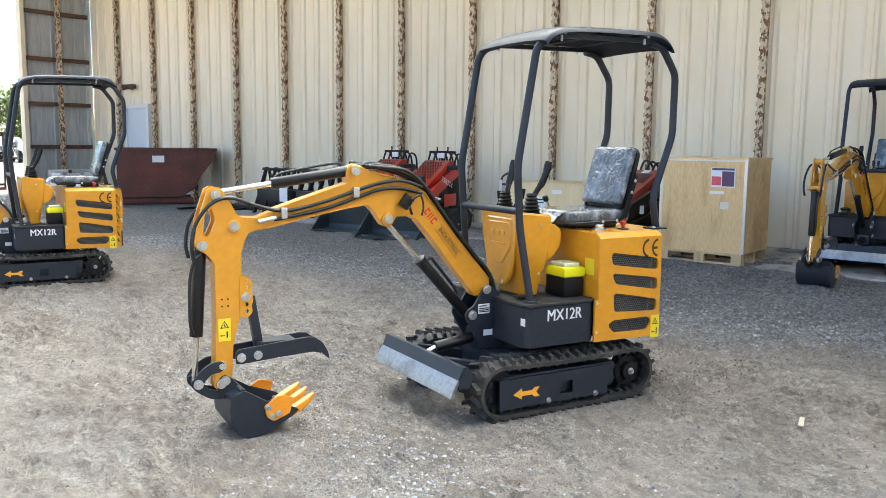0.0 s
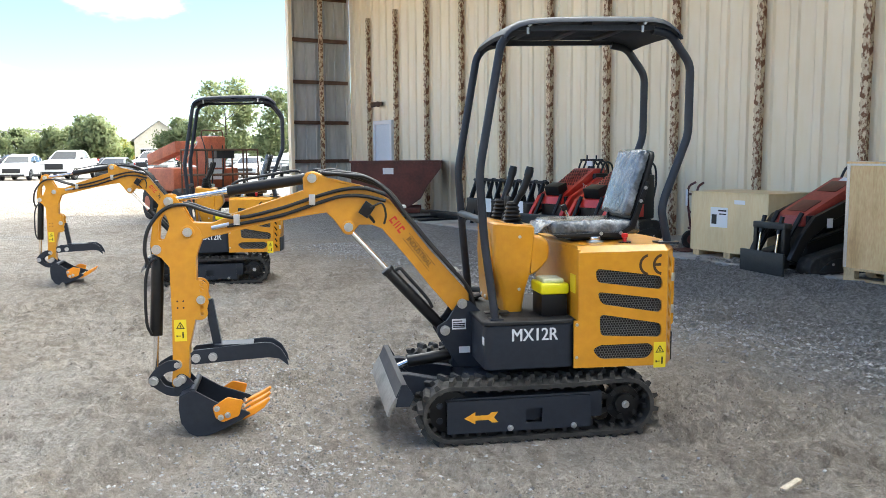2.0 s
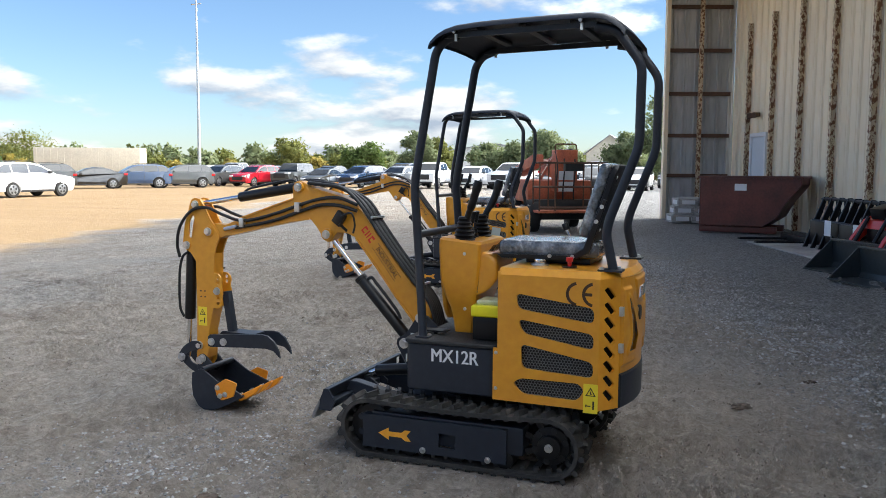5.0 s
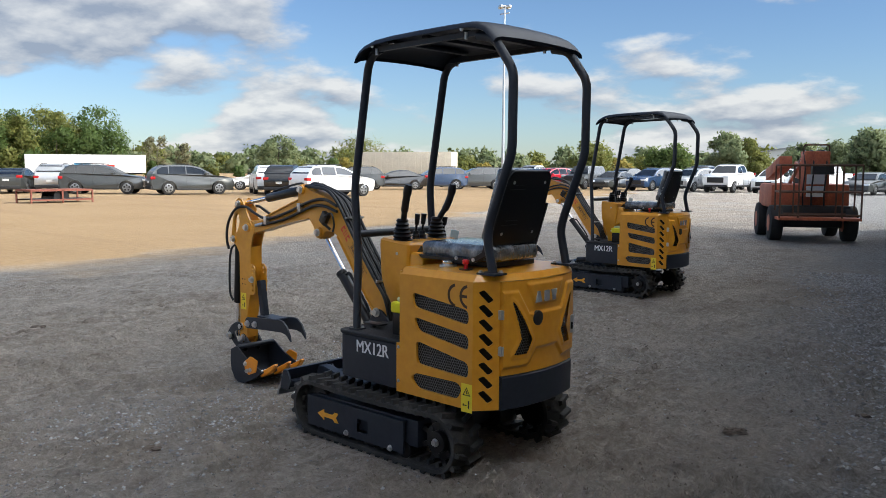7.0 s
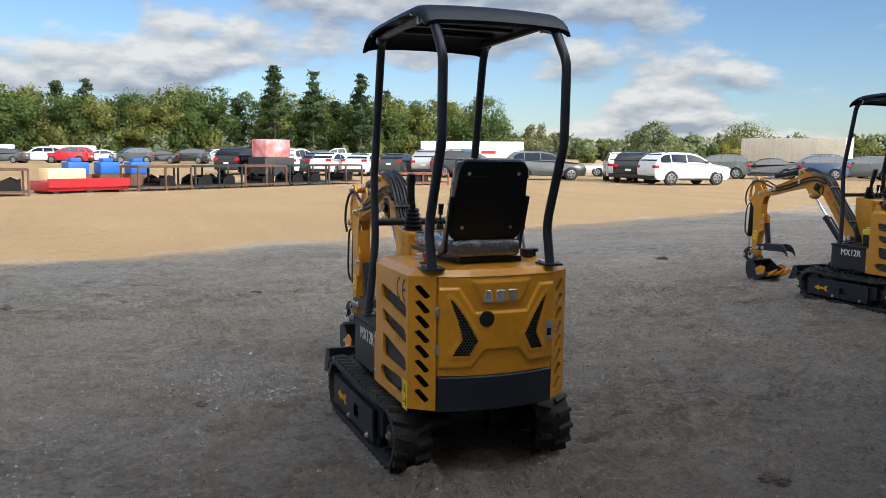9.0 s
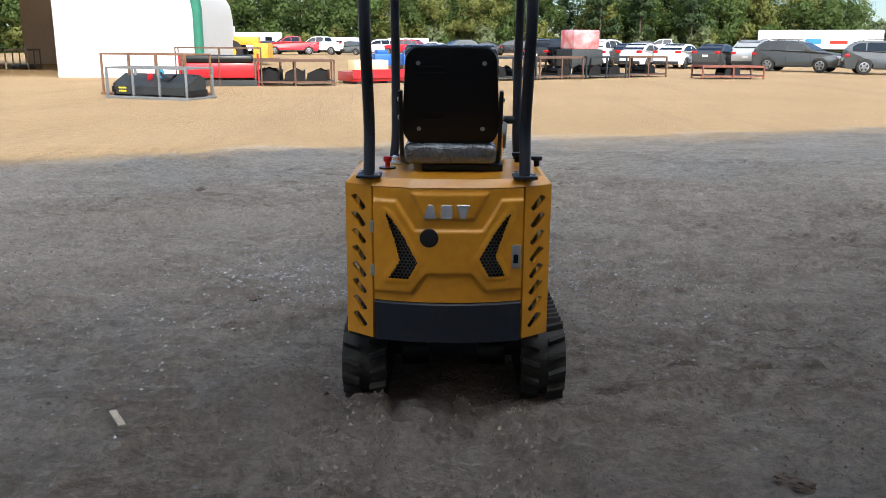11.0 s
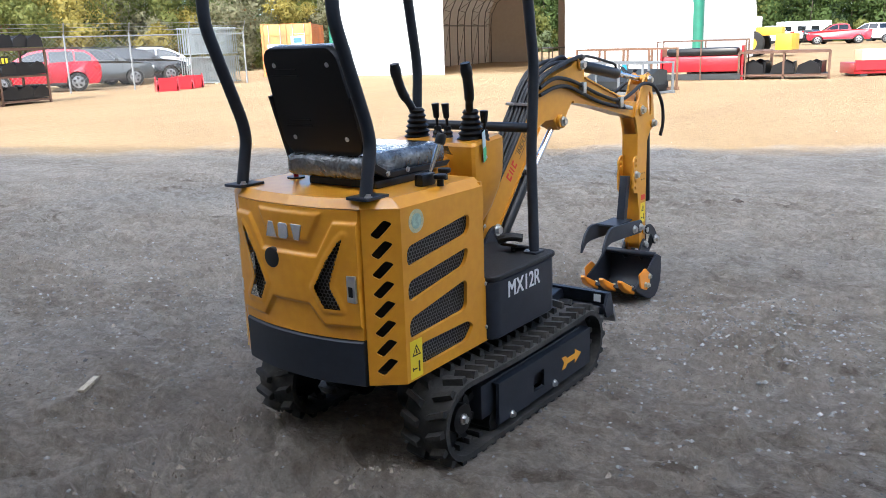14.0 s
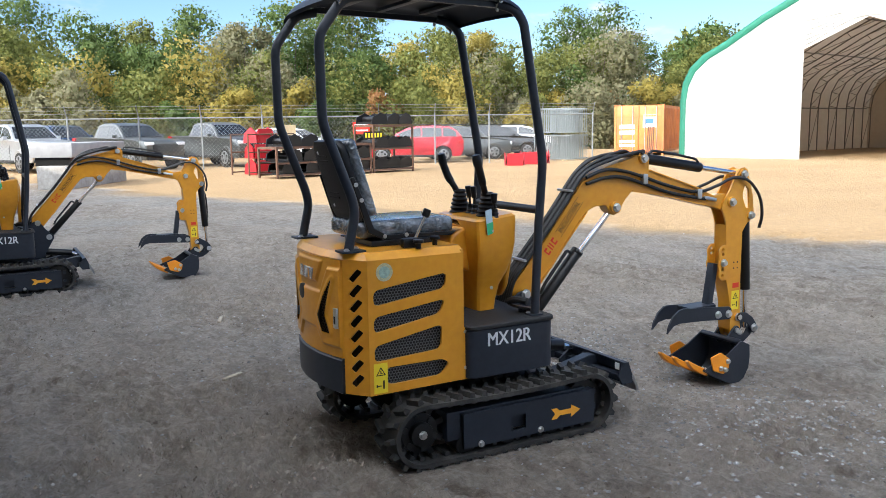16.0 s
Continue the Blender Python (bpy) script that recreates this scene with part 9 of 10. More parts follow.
put_imp(-30.4, 16.1, 96, 0.175)
rm = thing("red_mower", "long bright red implement with pale panel on the lot", "implement", m=rot_at(-24.7, 1.6, 122))
boxes("red_deck", [(-1.5, 1.5, -0.6, 0.6, 0.08, 0.42)], IMPRED, rm, bevel=0.03)
boxes("pale_panel", [(-1.3, 0.0, 0.605, 0.615, 0.14, 0.38)], PLY_LIGHT, rm)
for x in (-1.2, 0.0, 1.2):
    boxes("skid", [(x - 0.1, x + 0.1, -0.6, 0.6, 0.0, 0.08)], DARKST, rm)
boxes("cross_tube", [(-1.5, 1.5, -0.7, -0.62, 0.2, 0.5)], IMPRED, rm)
bx = thing("cardboard_box", "tan cardboard cartons on the red implement", "carton", m=rot_at(-25.5, 1.2, 122, 0.42))
boxes("carton", [(-0.9, 0.5, -0.3, 0.3, 0, 0.38)], PLY_LIGHT, bx, bevel=0.01)
BLUEM = mat("blue machine paint", (0.02, 0.12, 0.45), 0.4, var=0.2)
for k in range(3):
    bl = thing("blue_pump", "blue machine unit on a steel frame", "machine", "blue machines", m=rot_at(-27.4 - 0.5 * k, 1.4 + 1.1 * k, 115))
    boxes("frame", [(-0.45, 0.45, -0.35, 0.35, 0.0, 0.55)], RUST_DARK, bl)
    boxes("casing", [(-0.4, 0.4, -0.3, 0.3, 0.55, 1.0)], BLUEM, bl, bevel=0.05)
    boxes("hopper", [(-0.25, 0.15, -0.2, 0.2, 1.0, 1.15)], BLUEM, bl, bevel=0.03)
rb = thing("red_flail", "bright red machine in a rusty frame on the lot", "implement", m=rot_at(-21.9, -3.6, 103))
boxes("red_drum", [(-1.2, 1.2, -0.5, 0.5, 0.25, 0.75)], IMPRED, rb, bevel=0.08)
boxes("roller_cover", [(-1.1, 1.1, -0.45, 0.45, 0.75, 1.0)], BLACK, rb, bevel=0.1)
boxes("tine_bar", [(-1.2, 1.2, -0.6, -0.5, 0.02, 0.2)], DARKST, rb)
for x in (-1.25, 1.25):
    boxes("red_cheek", [(x - 0.03, x + 0.03, -0.55, 0.5, 0.0, 1.05)], IMPRED, rb)
for x in (-1.35, 0.0, 1.35):
    for y in (-0.65, 0.6):
        boxes("frame_post", [(x - 0.02, x + 0.02, y - 0.02, y + 0.02, 0, 1.25)], RUST_DARK, rb)
for y in (-0.65, 0.6):
    boxes("frame_rail", [(-1.35, 1.35, y - 0.02, y + 0.02, 1.21, 1.25)], RUST_DARK, rb)
SHRINK = mat("red and white wrapped goods", (0.60, 0.12, 0.12), 0.25, var=0.3, scale=1.6, color2=(0.70, 0.45, 0.45), spots=(0.35, 0.7))
pk = thing("wrapped_pallet", "tall pallet of red goods in clear wrap on a dark crate", "pallet", m=rot_at(-44.5, 11.8, 20))
boxes("dark_crate", [(-1.0, 1.0, -1.0, 1.0, 0.0, 1.1)], DARKST, pk, bevel=0.03)
boxes("wrapped_load", [(-0.85, 0.85, -0.85, 0.85, 1.1, 2.2)], SHRINK, pk, bevel=0.12)
# yellow wheel loader and white wrapped pallets far by the shelter
WLY = mat("machine yellow", (0.62, 0.36, 0.03), 0.5, var=0.2, scale=1)
wl = thing("wheel_loader", "yellow wheel loader parked by the woods", "wheel loader", m=rot_at(-47, -11.0, 95))
boxes("rear_body", [(-2.6, 0.2, -0.9, 0.9, 1.0, 2.2)], WLY, wl, bevel=0.1)
boxes("cab", [(-0.2, 1.1, -0.75, 0.75, 1.3, 3.2)], GLASSD, wl, bevel=0.05)
boxes("cab_roof", [(-0.3, 1.2, -0.85, 0.85, 3.2, 3.35)], WLY, wl, bevel=0.04)
boxes("lift_arm", [(1.0, 3.2, -0.5, 0.5, 1.2, 1.7)], WLY, wl, bevel=0.05)
boxes("bucket", [(3.0, 3.9, -1.3, 1.3, 0.3, 1.3)], WLY, wl, bevel=0.05)
for x in (-1.7, 1.6):
    for s in (-1, 1):
        bm = B()
        cyl(bm, (x, s * 0.75, 0.75), (x, s * 1.25, 0.75), 0.75, seg=20, bevel=0.06)
        w = part("wheel", bm, TYRE, wl)
        bm = B()
        cyl(bm, (x, s * 1.24, 0.75), (x, s * 1.27, 0.75), 0.38, seg=16)
        part("rim", bm, WLY, w)
for k in range(3):
    wp = thing("wrapped_stack", "tall stack of goods in white wrap near the woods", "pallet", "white wrapped stacks", m=rot_at(-50 - 0.8 * k, -15.0 + 1.9 * k, 95))
    boxes("pallet", [(-0.8, 0.8, -0.8, 0.8, 0, 0.15)], PINE, wp)
    boxes("wrapped_load", [(-0.75, 0.75, -0.75, 0.75, 0.15, 3.4 - 0.5 * k)], PAPER, wp, bevel=0.08)

# ---- chain-link fence ----
FENCEM = mat("galvanised fence wire", (0.25, 0.26, 0.26), 0.55, 0.5)


def fence(pts, H=2.1):
    for (xa, ya), (xb, yb) in zip(pts, pts[1:]):
        a, b = Vector((xa, ya, 0)), Vector((xb, yb, 0))
        L = (b - a).length
        d = (b - a) / L
        o = thing("chain_link_fence", "galvanised chain-link fence with barbed wire before the woods", "fence", "fence runs")
        n = int(L / 3.0) + 1
        for i in range(n + 1):
            p = a + d * (L * i / n)
            bm = B()
            cyl(bm, p, p + Vector((0, 0, H + 0.1)), 0.035, seg=8)
            cyl(bm, p + Vector((0, 0, H + 0.05)), p + Vector((0.12, 0.3, H + 0.5)), 0.02, seg=6)
            part("post", bm, FENCEM, o)
        bm = B()
        cyl(bm, a + Vector((0, 0, H)), b + Vector((0, 0, H)), 0.025, seg=6)
        part("top_rail", bm, FENCEM, o)
        for k in range(3):
            bm = B()
            off = Vector((0.04 * k + 0.03, 0.1 * k + 0.08, H + 0.2 + 0.13 * k))
            cyl(bm, a + off, b + off, 0.006, seg=4)
            part("barbed_wire", bm, FENCEM, o)
        bm = B()
        s, w = 0.16, 0.0045
        up = Vector((0, 0, 1))
        i = -int(H / s)
        while i * s < L:
            for sg in (1, -1):
                t0 = i * s
                p0, p1 = (t0, 0.0), (t0 + H, H)
                lo, hi = max(0.0, -t0), min(H, L - t0)
                if hi > lo:
                    za, zb = (lo, hi) if sg > 0 else (H - lo, H - hi)
                    A, C = a + d * (t0 + lo) + up * za, a + d * (t0 + hi) + up * zb
                    vs = [bm.verts.new(A - d * w), bm.verts.new(A + d * w), bm.verts.new(C + d * w), bm.verts.new(C - d * w)]
                    bm.faces.new(vs)
            i += 1
        net = part("wire_mesh", bm, FENCEM, o, smooth=0)
        tagged(net, kind="stuff")


fence([(12, -34), (-0.7, -28.2), (-10, -25.4), (-19.5, -22.9)])
sg = thing("fence_sign", "small dark red notice board on the fence", "sign", m=rot_at(-9.2, -25.45, -17, 1.35))
boxes("board", [(-0.35, 0.35, 0.05, 0.07, 0, 0.5)], DECAL_R, sg)
boxes("print_bar", [(-0.28, 0.28, 0.071, 0.075, 0.32, 0.40), (-0.28, 0.28, 0.071, 0.075, 0.12, 0.18)], PAPER, sg)

# ---- trees ----


def foliage(name, c1, c2, c3):
    m = bpy.data.materials.new(name)
    m.use_nodes = True
    nt = m.node_tree
    b = nt.nodes["Principled BSDF"]
    g, r = nt.nodes.new("ShaderNodeNewGeometry"), nt.nodes.new("ShaderNodeValToRGB")
    r.color_ramp.elements[0].color, r.color_ramp.elements[1].color = (*c1, 1), (*c3, 1)
    e = r.color_ramp.elements.new(0.5)
    e.color = (*c2, 1)
    nt.links.new(g.outputs["Random Per Island"], r.inputs[0])
    nt.links.new(r.outputs[0], b.inputs["Base Color"])
    b.inputs["Roughness"].default_value, b.inputs["Specular IOR Level"].default_value = 0.6, 0.25
    tr = nt.nodes.new("ShaderNodeBsdfTranslucent")
    mx = nt.nodes.new("ShaderNodeMixShader")
    mx.inputs[0].default_value = 0.5
    nt.links.new(r.outputs[0], tr.inputs[0])
    nt.links.new(b.outputs[0], mx.inputs[1])
    nt.links.new(tr.outputs[0], mx.inputs[2])
    nt.links.new(mx.outputs[0], nt.nodes["Material Output"].inputs[0])
    return m


LEAVES = [foliage("green leaves", (0.065, 0.107, 0.029), (0.091, 0.135, 0.036), (0.120, 0.166, 0.047)),
          foliage("olive leaves", (0.127, 0.146, 0.042), (0.172, 0.185, 0.049), (0.218, 0.224, 0.060)),
          foliage("yellowing leaves", (0.247, 0.215, 0.055), (0.319, 0.260, 0.062), (0.390, 0.312, 0.078)),
          foliage("rusty leaves", (0.195, 0.111, 0.046), (0.286, 0.143, 0.058), (0.338, 0.195, 0.065)),
          foliage("dark conifer needles", (0.039, 0.068, 0.029), (0.055, 0.088, 0.036), (0.075, 0.111, 0.044)),
          foliage("pale dry brush", (0.195, 0.189, 0.111), (0.260, 0.240, 0.137), (0.169, 0.176, 0.085)),
          # distance haze put into the leaf colour: paler and greyer than near leaves
          foliage("distant leaves paled for haze", (0.156, 0.202, 0.098), (0.202, 0.240, 0.117), (0.247, 0.273, 0.143))]
BARK = mat("bark", (0.10, 0.075, 0.055), 0.9, var=0.3, scale=6, bump=0.3)
rng = np.random.default_rng(7)


def crown_points(h, w, n, kind, foot=0.30):
    """Leaf centres and leaf sizes of one crown: lumps with a dense core for broad trees, ragged tiers for pines."""
    if kind == "pine":
        limbs = 46
        t, a = np.sort(rng.random(limbs)) ** 0.9, rng.random(limbs) * 6.2832
        reach = ((1 - t) ** 0.8 * 0.5 * w + 0.25) * (0.55 + 0.6 * rng.random(limbs))
        i, q = rng.integers(0, limbs, n), np.sqrt(rng.random(n))
        r = reach[i] * q
        P = np.stack([r * np.cos(a[i]), r * np.sin(a[i]), h * (0.15 + 0.85 * t[i]) + 0.18 * r], 1)
        out_n = np.stack([np.cos(a[i]), np.sin(a[i]), np.full(n, 0.7)], 1)
        return P + rng.normal(size=(n, 3)) * np.array([0.28, 0.28, 0.16]), 0.7 + 0.5 * rng.random(n), out_n
    lumps = int(11 + w * 0.9)
    out, size, normals = [], [], []
    k = n // lumps
    for i in range(lumps):
        a, q = rng.random() * 6.2832, (i + rng.random()) / lumps
        env = math.sin(math.pi * (0.16 + 0.74 * q)) ** 0.7
        rr = w * 0.40 * env * (0.35 + 0.65 * math.sqrt(rng.random()))
        z = h * (foot + (0.90 - foot) * q)
        s = w * (0.14 + 0.12 * rng.random()) * (0.75 + 0.4 * env)
        d = rng.normal(size=(k, 3))
        d /= np.linalg.norm(d, axis=1)[:, None]
        ridge = 1 + 0.22 * np.sin(d[:, 0] * 7 + i) * np.sin(d[:, 1] * 6 + 2 * i) + 0.15 * np.sin(d[:, 2] * 9 + i)
        rad = (0.45 + 0.62 * rng.random(k) ** 0.5) * ridge
        out.append(d * rad[:, None] * np.array([s, s, s * 0.85]) + np.array([rr * math.cos(a), rr * math.sin(a), z]))
        size.append(np.where(rad < 0.8, 1.5, 0.85) * (0.7 + 0.6 * rng.random(k)))
        normals.append(d + np.array([0.5 * math.cos(a), 0.5 * math.sin(a), 0.25]))
    return np.concatenate(out), np.concatenate(size), np.concatenate(normals)


def leaf_mesh(name, centres, sizes, outward, material):
    """Small pointed leaf clumps, one kite each, turned at random; they shade as the lumps of the crown that they cover."""
    n = len(centres)
    a = rng.normal(size=(n, 3))
    a /= np.linalg.norm(a, axis=1)[:, None]
    b = np.cross(a, rng.normal(size=(n, 3)))
    b /= np.linalg.norm(b, axis=1)[:, None]
    b = np.where((np.einsum("ij,ij->i", np.cross(a, b), outward) < 0)[:, None], b, -b)
    s = sizes[:, None]
    V = np.stack([centres - a * s, centres + b * s * 0.62 + a * s * 0.2, centres + a * s * 0.9, centres - b * s * 0.62 - a * s * 0.2], 1).reshape(-1, 3)
    me = bpy.data.meshes.new(name)
    me.vertices.add(4 * n), me.loops.add(4 * n), me.polygons.add(n)
    me.vertices.foreach_set("co", V.astype(np.float32).ravel())
    me.loops.foreach_set("vertex_index", np.arange(4 * n, dtype=np.int32))
    me.polygons.foreach_set("loop_start", np.arange(0, 4 * n, 4, dtype=np.int32))
    me.update(calc_edges=True)
    flat = np.cross(b, a)
    flat /= np.linalg.norm(flat, axis=1)[:, None]
    flat *= np.sign(np.einsum("ij,ij->i", flat, outward))[:, None]
    soft_n = outward / np.linalg.norm(outward, axis=1)[:, None] + 0.35 * flat
    soft_n /= np.linalg.norm(soft_n, axis=1)[:, None]
    me.normals_split_custom_set_from_vertices(np.repeat(soft_n, 4, axis=0).tolist())
    me.materials.append(material)
    return me


def trunk_bm(h, w, pine=False):
    bm = B()
    tube(bm, [(0, 0, -0.1), (0.05 * w * 0.2, 0, h * 0.35), (0, 0.03 * w, h * (0.95 if pine else 0.72))], [0.014 * h * (1 - 0.07 * i) for i in range(13)], 8)
    if not pine:
        for i in range(9):
            a, z = i * 2.4, h * (0.22 + 0.06 * i)
            e = Vector((math.cos(a) * w * 0.36, math.sin(a) * w * 0.36, z + h * 0.20))
            tube(bm, [(0, 0, z), (e.x * 0.5, e.y * 0.5, z + h * 0.09), e], [0.006 * h * (1 - 0.07 * k) for k in range(13)], 6)
    return bm


def tree(x, y, h, w, kind=0, n=4200, leaf=0.20, label="broad-leaved tree in leaf beyond the lot", foot=0.22):
    o = thing("tree", label, "tree", "single trees", m=rot_at(x, y, 0))
    part("trunk", trunk_bm(h, w, kind == 4), BARK, o, smooth=60)
    P, S, O = crown_points(h, w, n, "pine" if kind == 4 else "broad", foot)
    c = new("crown", leaf_mesh("crown", P, S * leaf, O, LEAVES[kind]))
    c.parent = o
    return o


def woods(name, label, line, depth, step, hmin, hmax, kinds, n, leaf, foot=0.12, spread=(0.55, 0.85), trunks_too=True):
    """A belt of woods along a line, gathered into one object per kind of leaf; the rows behind stand taller."""
    groups, trunks = {}, B()
    for (xa, ya), (xb, yb) in zip(line, line[1:]):
        L = math.hypot(xb - xa, yb - ya)
        nx, ny = -(yb - ya) / L, (xb - xa) / L
        for row in range(depth):
            for i in range(max(1, int(L / step))):
                t = (i + rng.random()) / int(L / step)
                off = row * step * 0.9 + rng.random() * 2.0
                x, y = xa + (xb - xa) * t + nx * off, ya + (yb - ya) * t + ny * off
                h = hmin + (hmax - hmin) * rng.random()
                h *= 0.72 + 0.28 * min(1.0, row / max(1, depth - 1))
                k = kinds[int(rng.random() * len(kinds))]
                w = h * (spread[0] + (spread[1] - spread[0]) * rng.random()) if k != 4 else h * 0.5
                P, S, O = crown_points(h, w, n, "pine" if k == 4 else "broad", foot)
                P[:, 2] = np.maximum(P[:, 2], 0.05)
                groups.setdefault(k, []).append((P + np.array([x, y, 0]), S * leaf, O))
                if trunks_too:
                    tube(trunks, [(x, y, 0), (x + 0.2, y, h * 0.4), (x, y + 0.2, h * 0.8)], [0.012 * h * (1 - 0.07 * q) for q in range(13)], 5)
    for k, Ps in groups.items():
        tagged(new(name, leaf_mesh(name, *(np.concatenate([entry[c] for entry in Ps]) for c in range(3)), LEAVES[k])), label, "woods", kind="stuff")
    if trunks_too:
        tagged(part("woods_trunks", trunks, BARK, smooth=60), "trunks standing in the woods", "trunks", kind="stuff")
    else:
        trunks.free()


# belt behind the fence: yellowing brush before taller green trees
woods("brush", "yellowing autumn brush and saplings along the fence", [(34, -43), (4, -41), (-26, -39), (-50, -37)], 3, 3.2, 4.2, 7.2, [1, 1, 1, 2, 2, 2, 0, 3, 5], 3400, 0.10, 0.06, (0.7, 1.0), False)
woods("woods", "dense mixed woods turning yellow in early autumn", [(36, -52), (4, -50), (-26, -47), (-50, -42)], 3, 4.6, 9, 13, [0, 0, 0, 1, 1, 1, 2, 5], 8000, 0.11)
woods("woods", "dense green woods beyond the parked cars", [(-50, -42), (-92, -44), (-114, -8), (-118, 22), (-118, 64)], 3, 4.0, 9.6, 12.4, [0, 0, 0, 0, 0, 0, 1, 1, 1, 4], 3800, 0.18, 0.05, (0.65, 1.0))
woods("brush", "low brush before the green woods", [(-56, -39), (-90, -41), (-111, -8), (-115, 22), (-115, 70)], 1, 3.5, 3, 6, [1, 1, 6, 0], 1000, 0.22, 0.04, (0.8, 1.1), False)
woods("far_woods", "low line of trees at the horizon, leaf colour paled for haze", [(-240, 60), (-230, 150), (-150, 220), (-50, 250), (60, 245), (150, 200)], 2, 7.0, 6, 8.5, [6, 6, 6, 1], 600, 0.75, 0.02, (1.2, 1.7), False)
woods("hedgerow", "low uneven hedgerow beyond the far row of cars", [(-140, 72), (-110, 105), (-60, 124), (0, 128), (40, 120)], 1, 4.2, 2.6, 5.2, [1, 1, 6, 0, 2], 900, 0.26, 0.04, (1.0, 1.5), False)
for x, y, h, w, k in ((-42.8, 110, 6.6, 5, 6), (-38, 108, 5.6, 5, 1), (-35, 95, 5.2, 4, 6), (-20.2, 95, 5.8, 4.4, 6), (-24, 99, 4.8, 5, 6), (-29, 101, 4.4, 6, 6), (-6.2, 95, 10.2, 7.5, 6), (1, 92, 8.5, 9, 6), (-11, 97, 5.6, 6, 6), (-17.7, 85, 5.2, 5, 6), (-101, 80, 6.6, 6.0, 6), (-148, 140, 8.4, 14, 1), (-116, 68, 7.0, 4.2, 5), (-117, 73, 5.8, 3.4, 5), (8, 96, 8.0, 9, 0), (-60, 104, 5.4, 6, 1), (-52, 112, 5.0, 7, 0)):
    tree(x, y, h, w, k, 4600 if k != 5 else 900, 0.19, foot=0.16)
for x, y, h in ((-115, 25.2, 13.4), (-116, 31.0, 13.0), (-115, 38.0, 12.8)):
    tree(x, y, h, 5.5, 4, 3600, 0.22, "dark pine rising over the woods")

# ---- stones and clods on the yard ----
STONE = foliage("grey gravel", (0.26, 0.25, 0.245), (0.46, 0.455, 0.45), (0.68, 0.68, 0.68))


def scatter():
    """Loose gravel in drifts: one joined object of small faceted stones."""
    verts, faces = [], []
    base = [(1, 0, 0), (-1, 0, 0), (0, 1, 0), (0, -1, 0), (0, 0, 1), (0, 0, -1)]
    tris = [(0, 2, 4), (2, 1, 4), (1, 3, 4), (3, 0, 4), (2, 0, 5), (1, 2, 5), (3, 1, 5), (0, 3, 5)]
    zones = [(99, 0, 26000, 1.0, 0.007, 0.019), (2.0, 3.0, 3600, 5.0, 0.003, 0.010), (2.2, 5.2, 1200, 0.8, 0.006, 0.014), (1.4, 4.9, 900, 0.35, 0.005, 0.013), (1.7, 3.2, 1500, 0.5, 0.006, 0.014), (3.0, 3.2, 500, 6, 0.006, 0.016), (3.9, 2.0, 1100, 2.0, 0.006, 0.013), (2.6, 1.6, 900, 0.9, 0.006, 0.013)]
    for cx, cy, n, sp, s0, s1 in zones:
        P = rng.normal(size=(n, 2)) * sp * np.array([0.75, 1.0]) + np.array([cx, cy])
        if cx > 90:      # drift along the foot of the rise before the wall
            u, w = rng.random(n) * 17 - 5, 7.0 + 0.34 * rng.normal(size=n) + 0.25 * np.sin(np.arange(n) * 0.37)
            P = np.stack([u * UX + w * VX, u * UY + w * VY], 1)
        for x, y in P:
            if abs(x) > 12 or abs(y) > 16:
                continue
            s = s0 + (s1 - s0) * rng.random() ** 3
            k, z = len(verts), ground_height(x, y) + s * 0.25
            a = rng.random() * 6.28
            c, q = math.cos(a), math.sin(a)
            sx, sy, sz = s * (0.7 + 0.6 * rng.random()), s * (0.7 + 0.6 * rng.random()), s * (0.45 + 0.4 * rng.random())
            for bx, by, bz in base:
                verts.append((x + (bx * c * sx - by * q * sy), y + (bx * q * sx + by * c * sy), z + bz * sz))
            faces.extend((k + i, k + j, k + l) for i, j, l in tris)
    me = bpy.data.meshes.new("gravel")
    me.from_pydata(verts, [], faces)
    me.materials.append(STONE)
    tagged(new("gravel", me), "scattered pale grey gravel on the dirt yard", "gravel", kind="stuff")


scatter()
OLDWOOD = mat("weathered wood", (0.50, 0.43, 0.33), 0.85, var=0.35, scale=30, stretch=(1, 6, 1))
for x, y, d, L in ((3.80, 2.75, 34, 0.08), (3.45, 1.05, 70, 0.09)):
    w = thing("wood_chip", "pale splinter of wood lying on the dirt", "wood chip", "wood splinters", m=rot_at(x, y, d, ground_height(x, y) + 0.012))
    boxes("splinter", [(-L, L, -0.014, 0.014, 0.0, 0.016)], OLDWOOD, w, bevel=0.004)

CLODM = mat("dark damp clod", (0.11, 0.085, 0.066), 0.95, var=0.4, scale=30, bump=0.4, bscale=50)


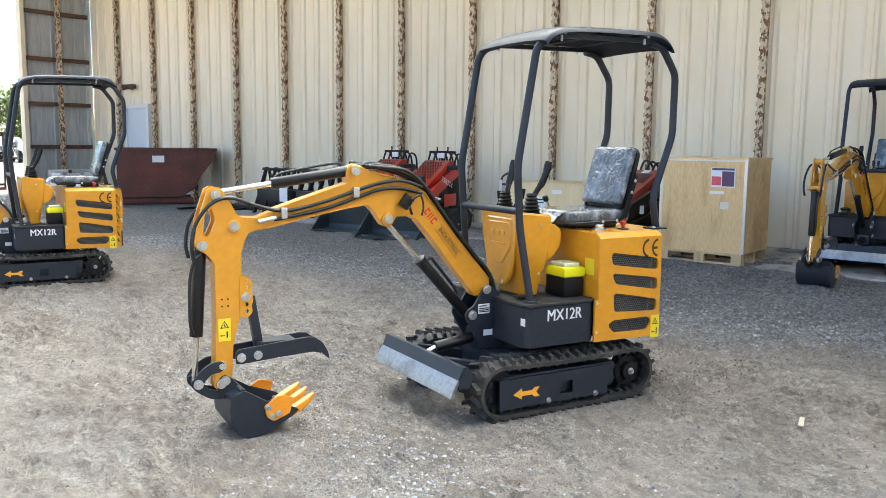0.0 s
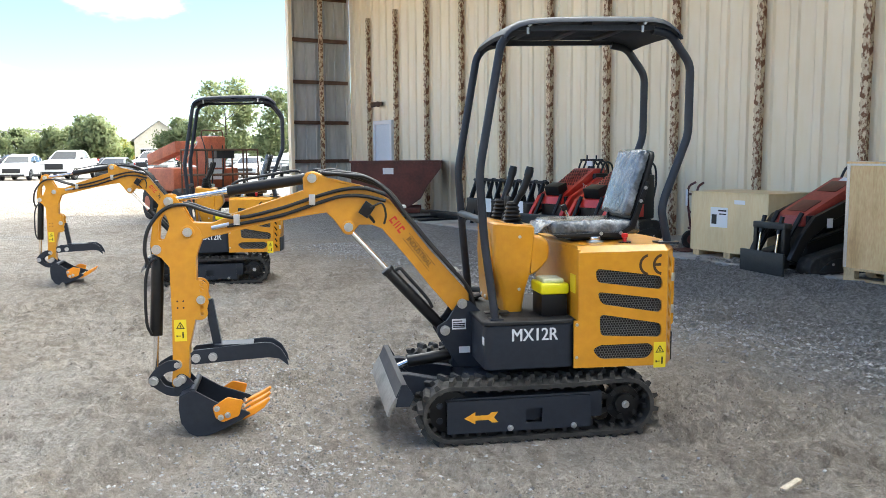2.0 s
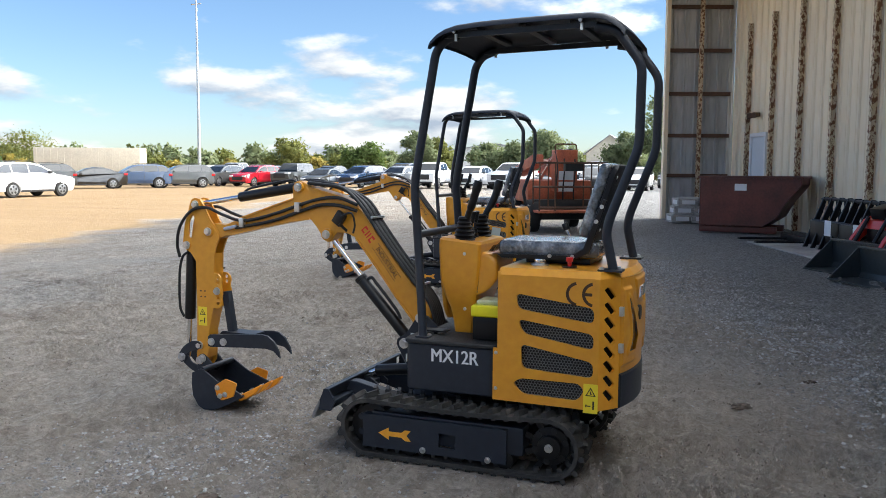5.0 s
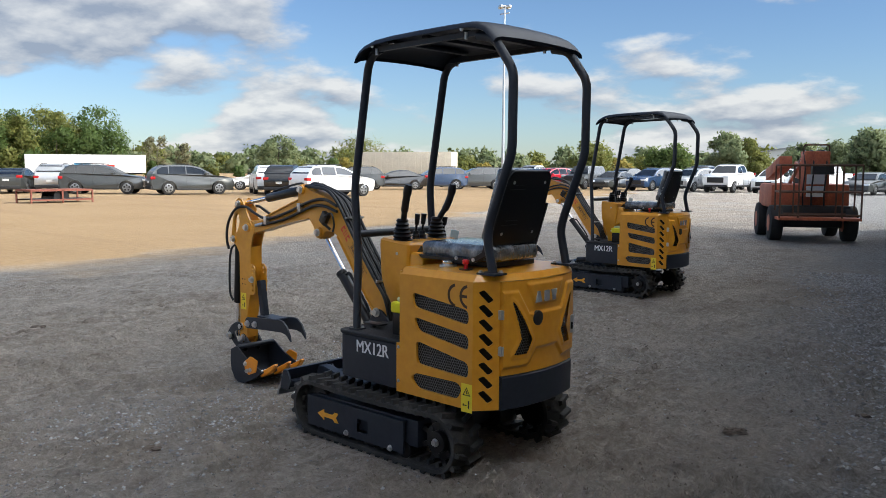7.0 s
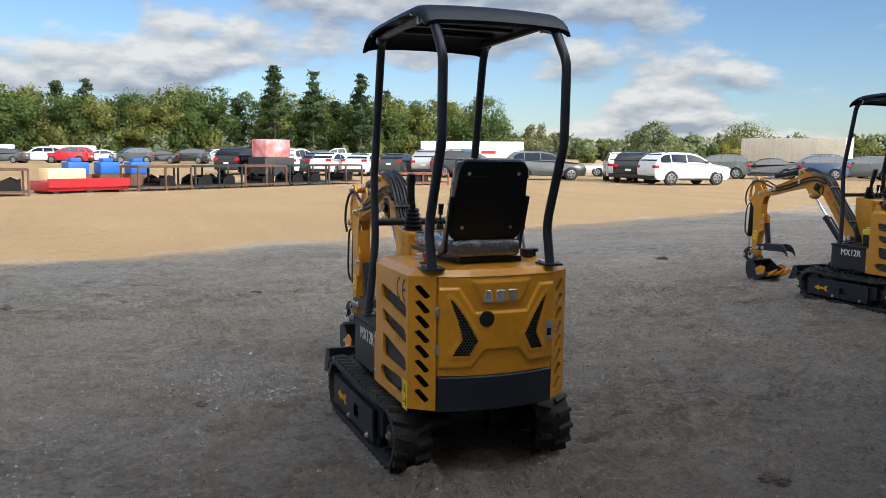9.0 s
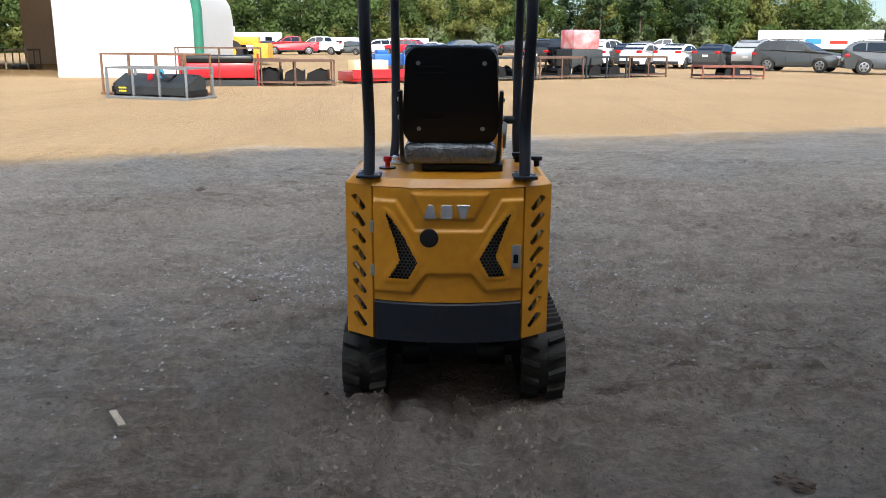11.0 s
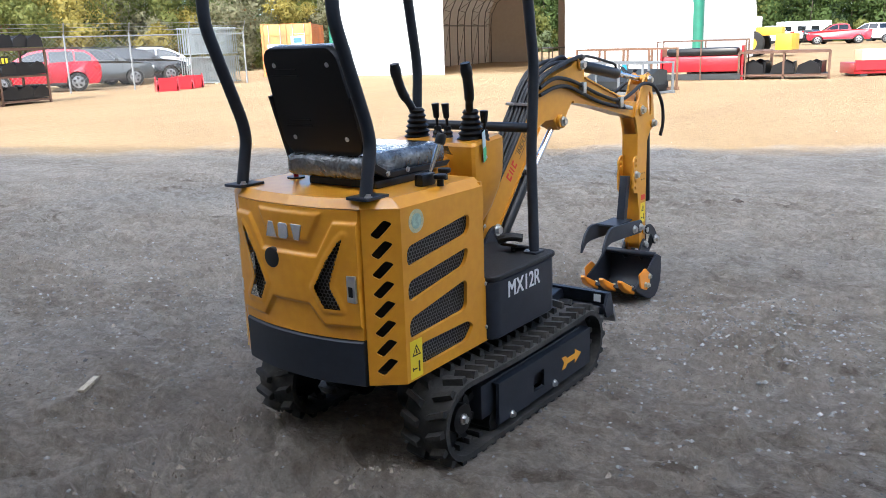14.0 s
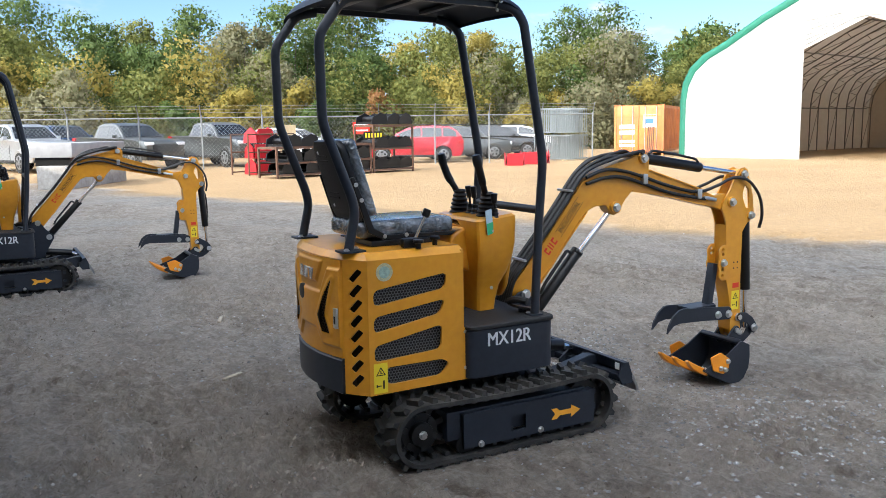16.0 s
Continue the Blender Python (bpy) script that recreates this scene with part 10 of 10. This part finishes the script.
def clod(x, y, size):
    """A crumbled lump of dark soil."""
    o = thing("soil_clod", "dark crumbled clod of soil on the dirt", "clod", "soil clods", m=rot_at(x, y, size * 900, ground_height(x, y) - 0.004))
    bm = B()
    bmesh.ops.create_icosphere(bm, subdivisions=3, radius=size)
    for v in bm.verts:
        k = 1 + 0.55 * noise.fractal(v.co * (2.2 / size) + Vector((x, y, 0)), 0.8, 2.0, 3)
        v.co = Vector((v.co.x * k * 1.3, v.co.y * k * 0.8, max(-0.004, v.co.z * k * 0.45)))
    part("clump", bm, CLODM, o, smooth=0)


for x, y, size in ((2.05, 2.89, 0.045), (4.2, 5.24, 0.05), (4.61, 6.12, 0.035), (-1.77, 3.86, 0.05), (-1.65, 1.51, 0.05), (-3.0, 9.9, 0.06)):
    clod(x, y, size)


CRUMBM = mat("crumbled soil", (0.36, 0.315, 0.265), 0.95, var=0.4, scale=14, color2=(0.13, 0.10, 0.078), bump=0.3, bscale=90)


def loose_soil():
    """Crumbs of crusted soil over the yard, thickest along the crawler rut: one joined object."""
    verts, faces = [], []
    rnd = np.random.default_rng(77)
    tris = [(0, 2, 4), (2, 1, 4), (1, 3, 4), (3, 0, 4)]
    spots = [(x, y, s) for x, y, s in zip(rnd.random(9000) * 7.5 - 1.2, rnd.random(9000) * 8.2 - 0.6, 0.004 + 0.008 * rnd.random(9000) ** 3) if noise.noise(Vector((x * 0.9, y * 1.4, 6))) > -0.12]
    for yc in (3.70, 4.30):
        x = 3.5 + 1.5 * rnd.random(420) ** 1.5
        y = yc + 0.08 * rnd.normal(size=420) + 0.10 * np.maximum(0, x - 4.1) ** 2
        spots += list(zip(x, y, 0.004 + 0.008 * rnd.random(420) ** 2))
    for x, y, s in spots:
        k, z = len(verts), ground_height(x, y)
        a = rnd.random() * 6.28
        c, q = math.cos(a), math.sin(a)
        sx, sy, sz = s * (0.9 + 0.9 * rnd.random()), s * (0.6 + 0.5 * rnd.random()), s * (0.5 + 0.6 * rnd.random())
        for bx, by in ((1, 0), (-1, 0), (0, 1), (0, -1)):
            verts.append((x + bx * c * sx - by * q * sy, y + bx * q * sx + by * c * sy, z - 0.006))
        verts.append((x + 0.3 * sx * (rnd.random() - 0.5), y + 0.3 * sy * (rnd.random() - 0.5), z + sz))
        faces.extend((k + i, k + j, k + m) for i, j, m in tris)
    me = bpy.data.meshes.new("loose_soil")
    me.from_pydata(verts, [], faces)
    me.materials.append(CRUMBM)
    tagged(new("loose_soil", me), "crumbs of crusted grey-brown soil on the dirt yard", "loose soil", kind="stuff")


loose_soil()
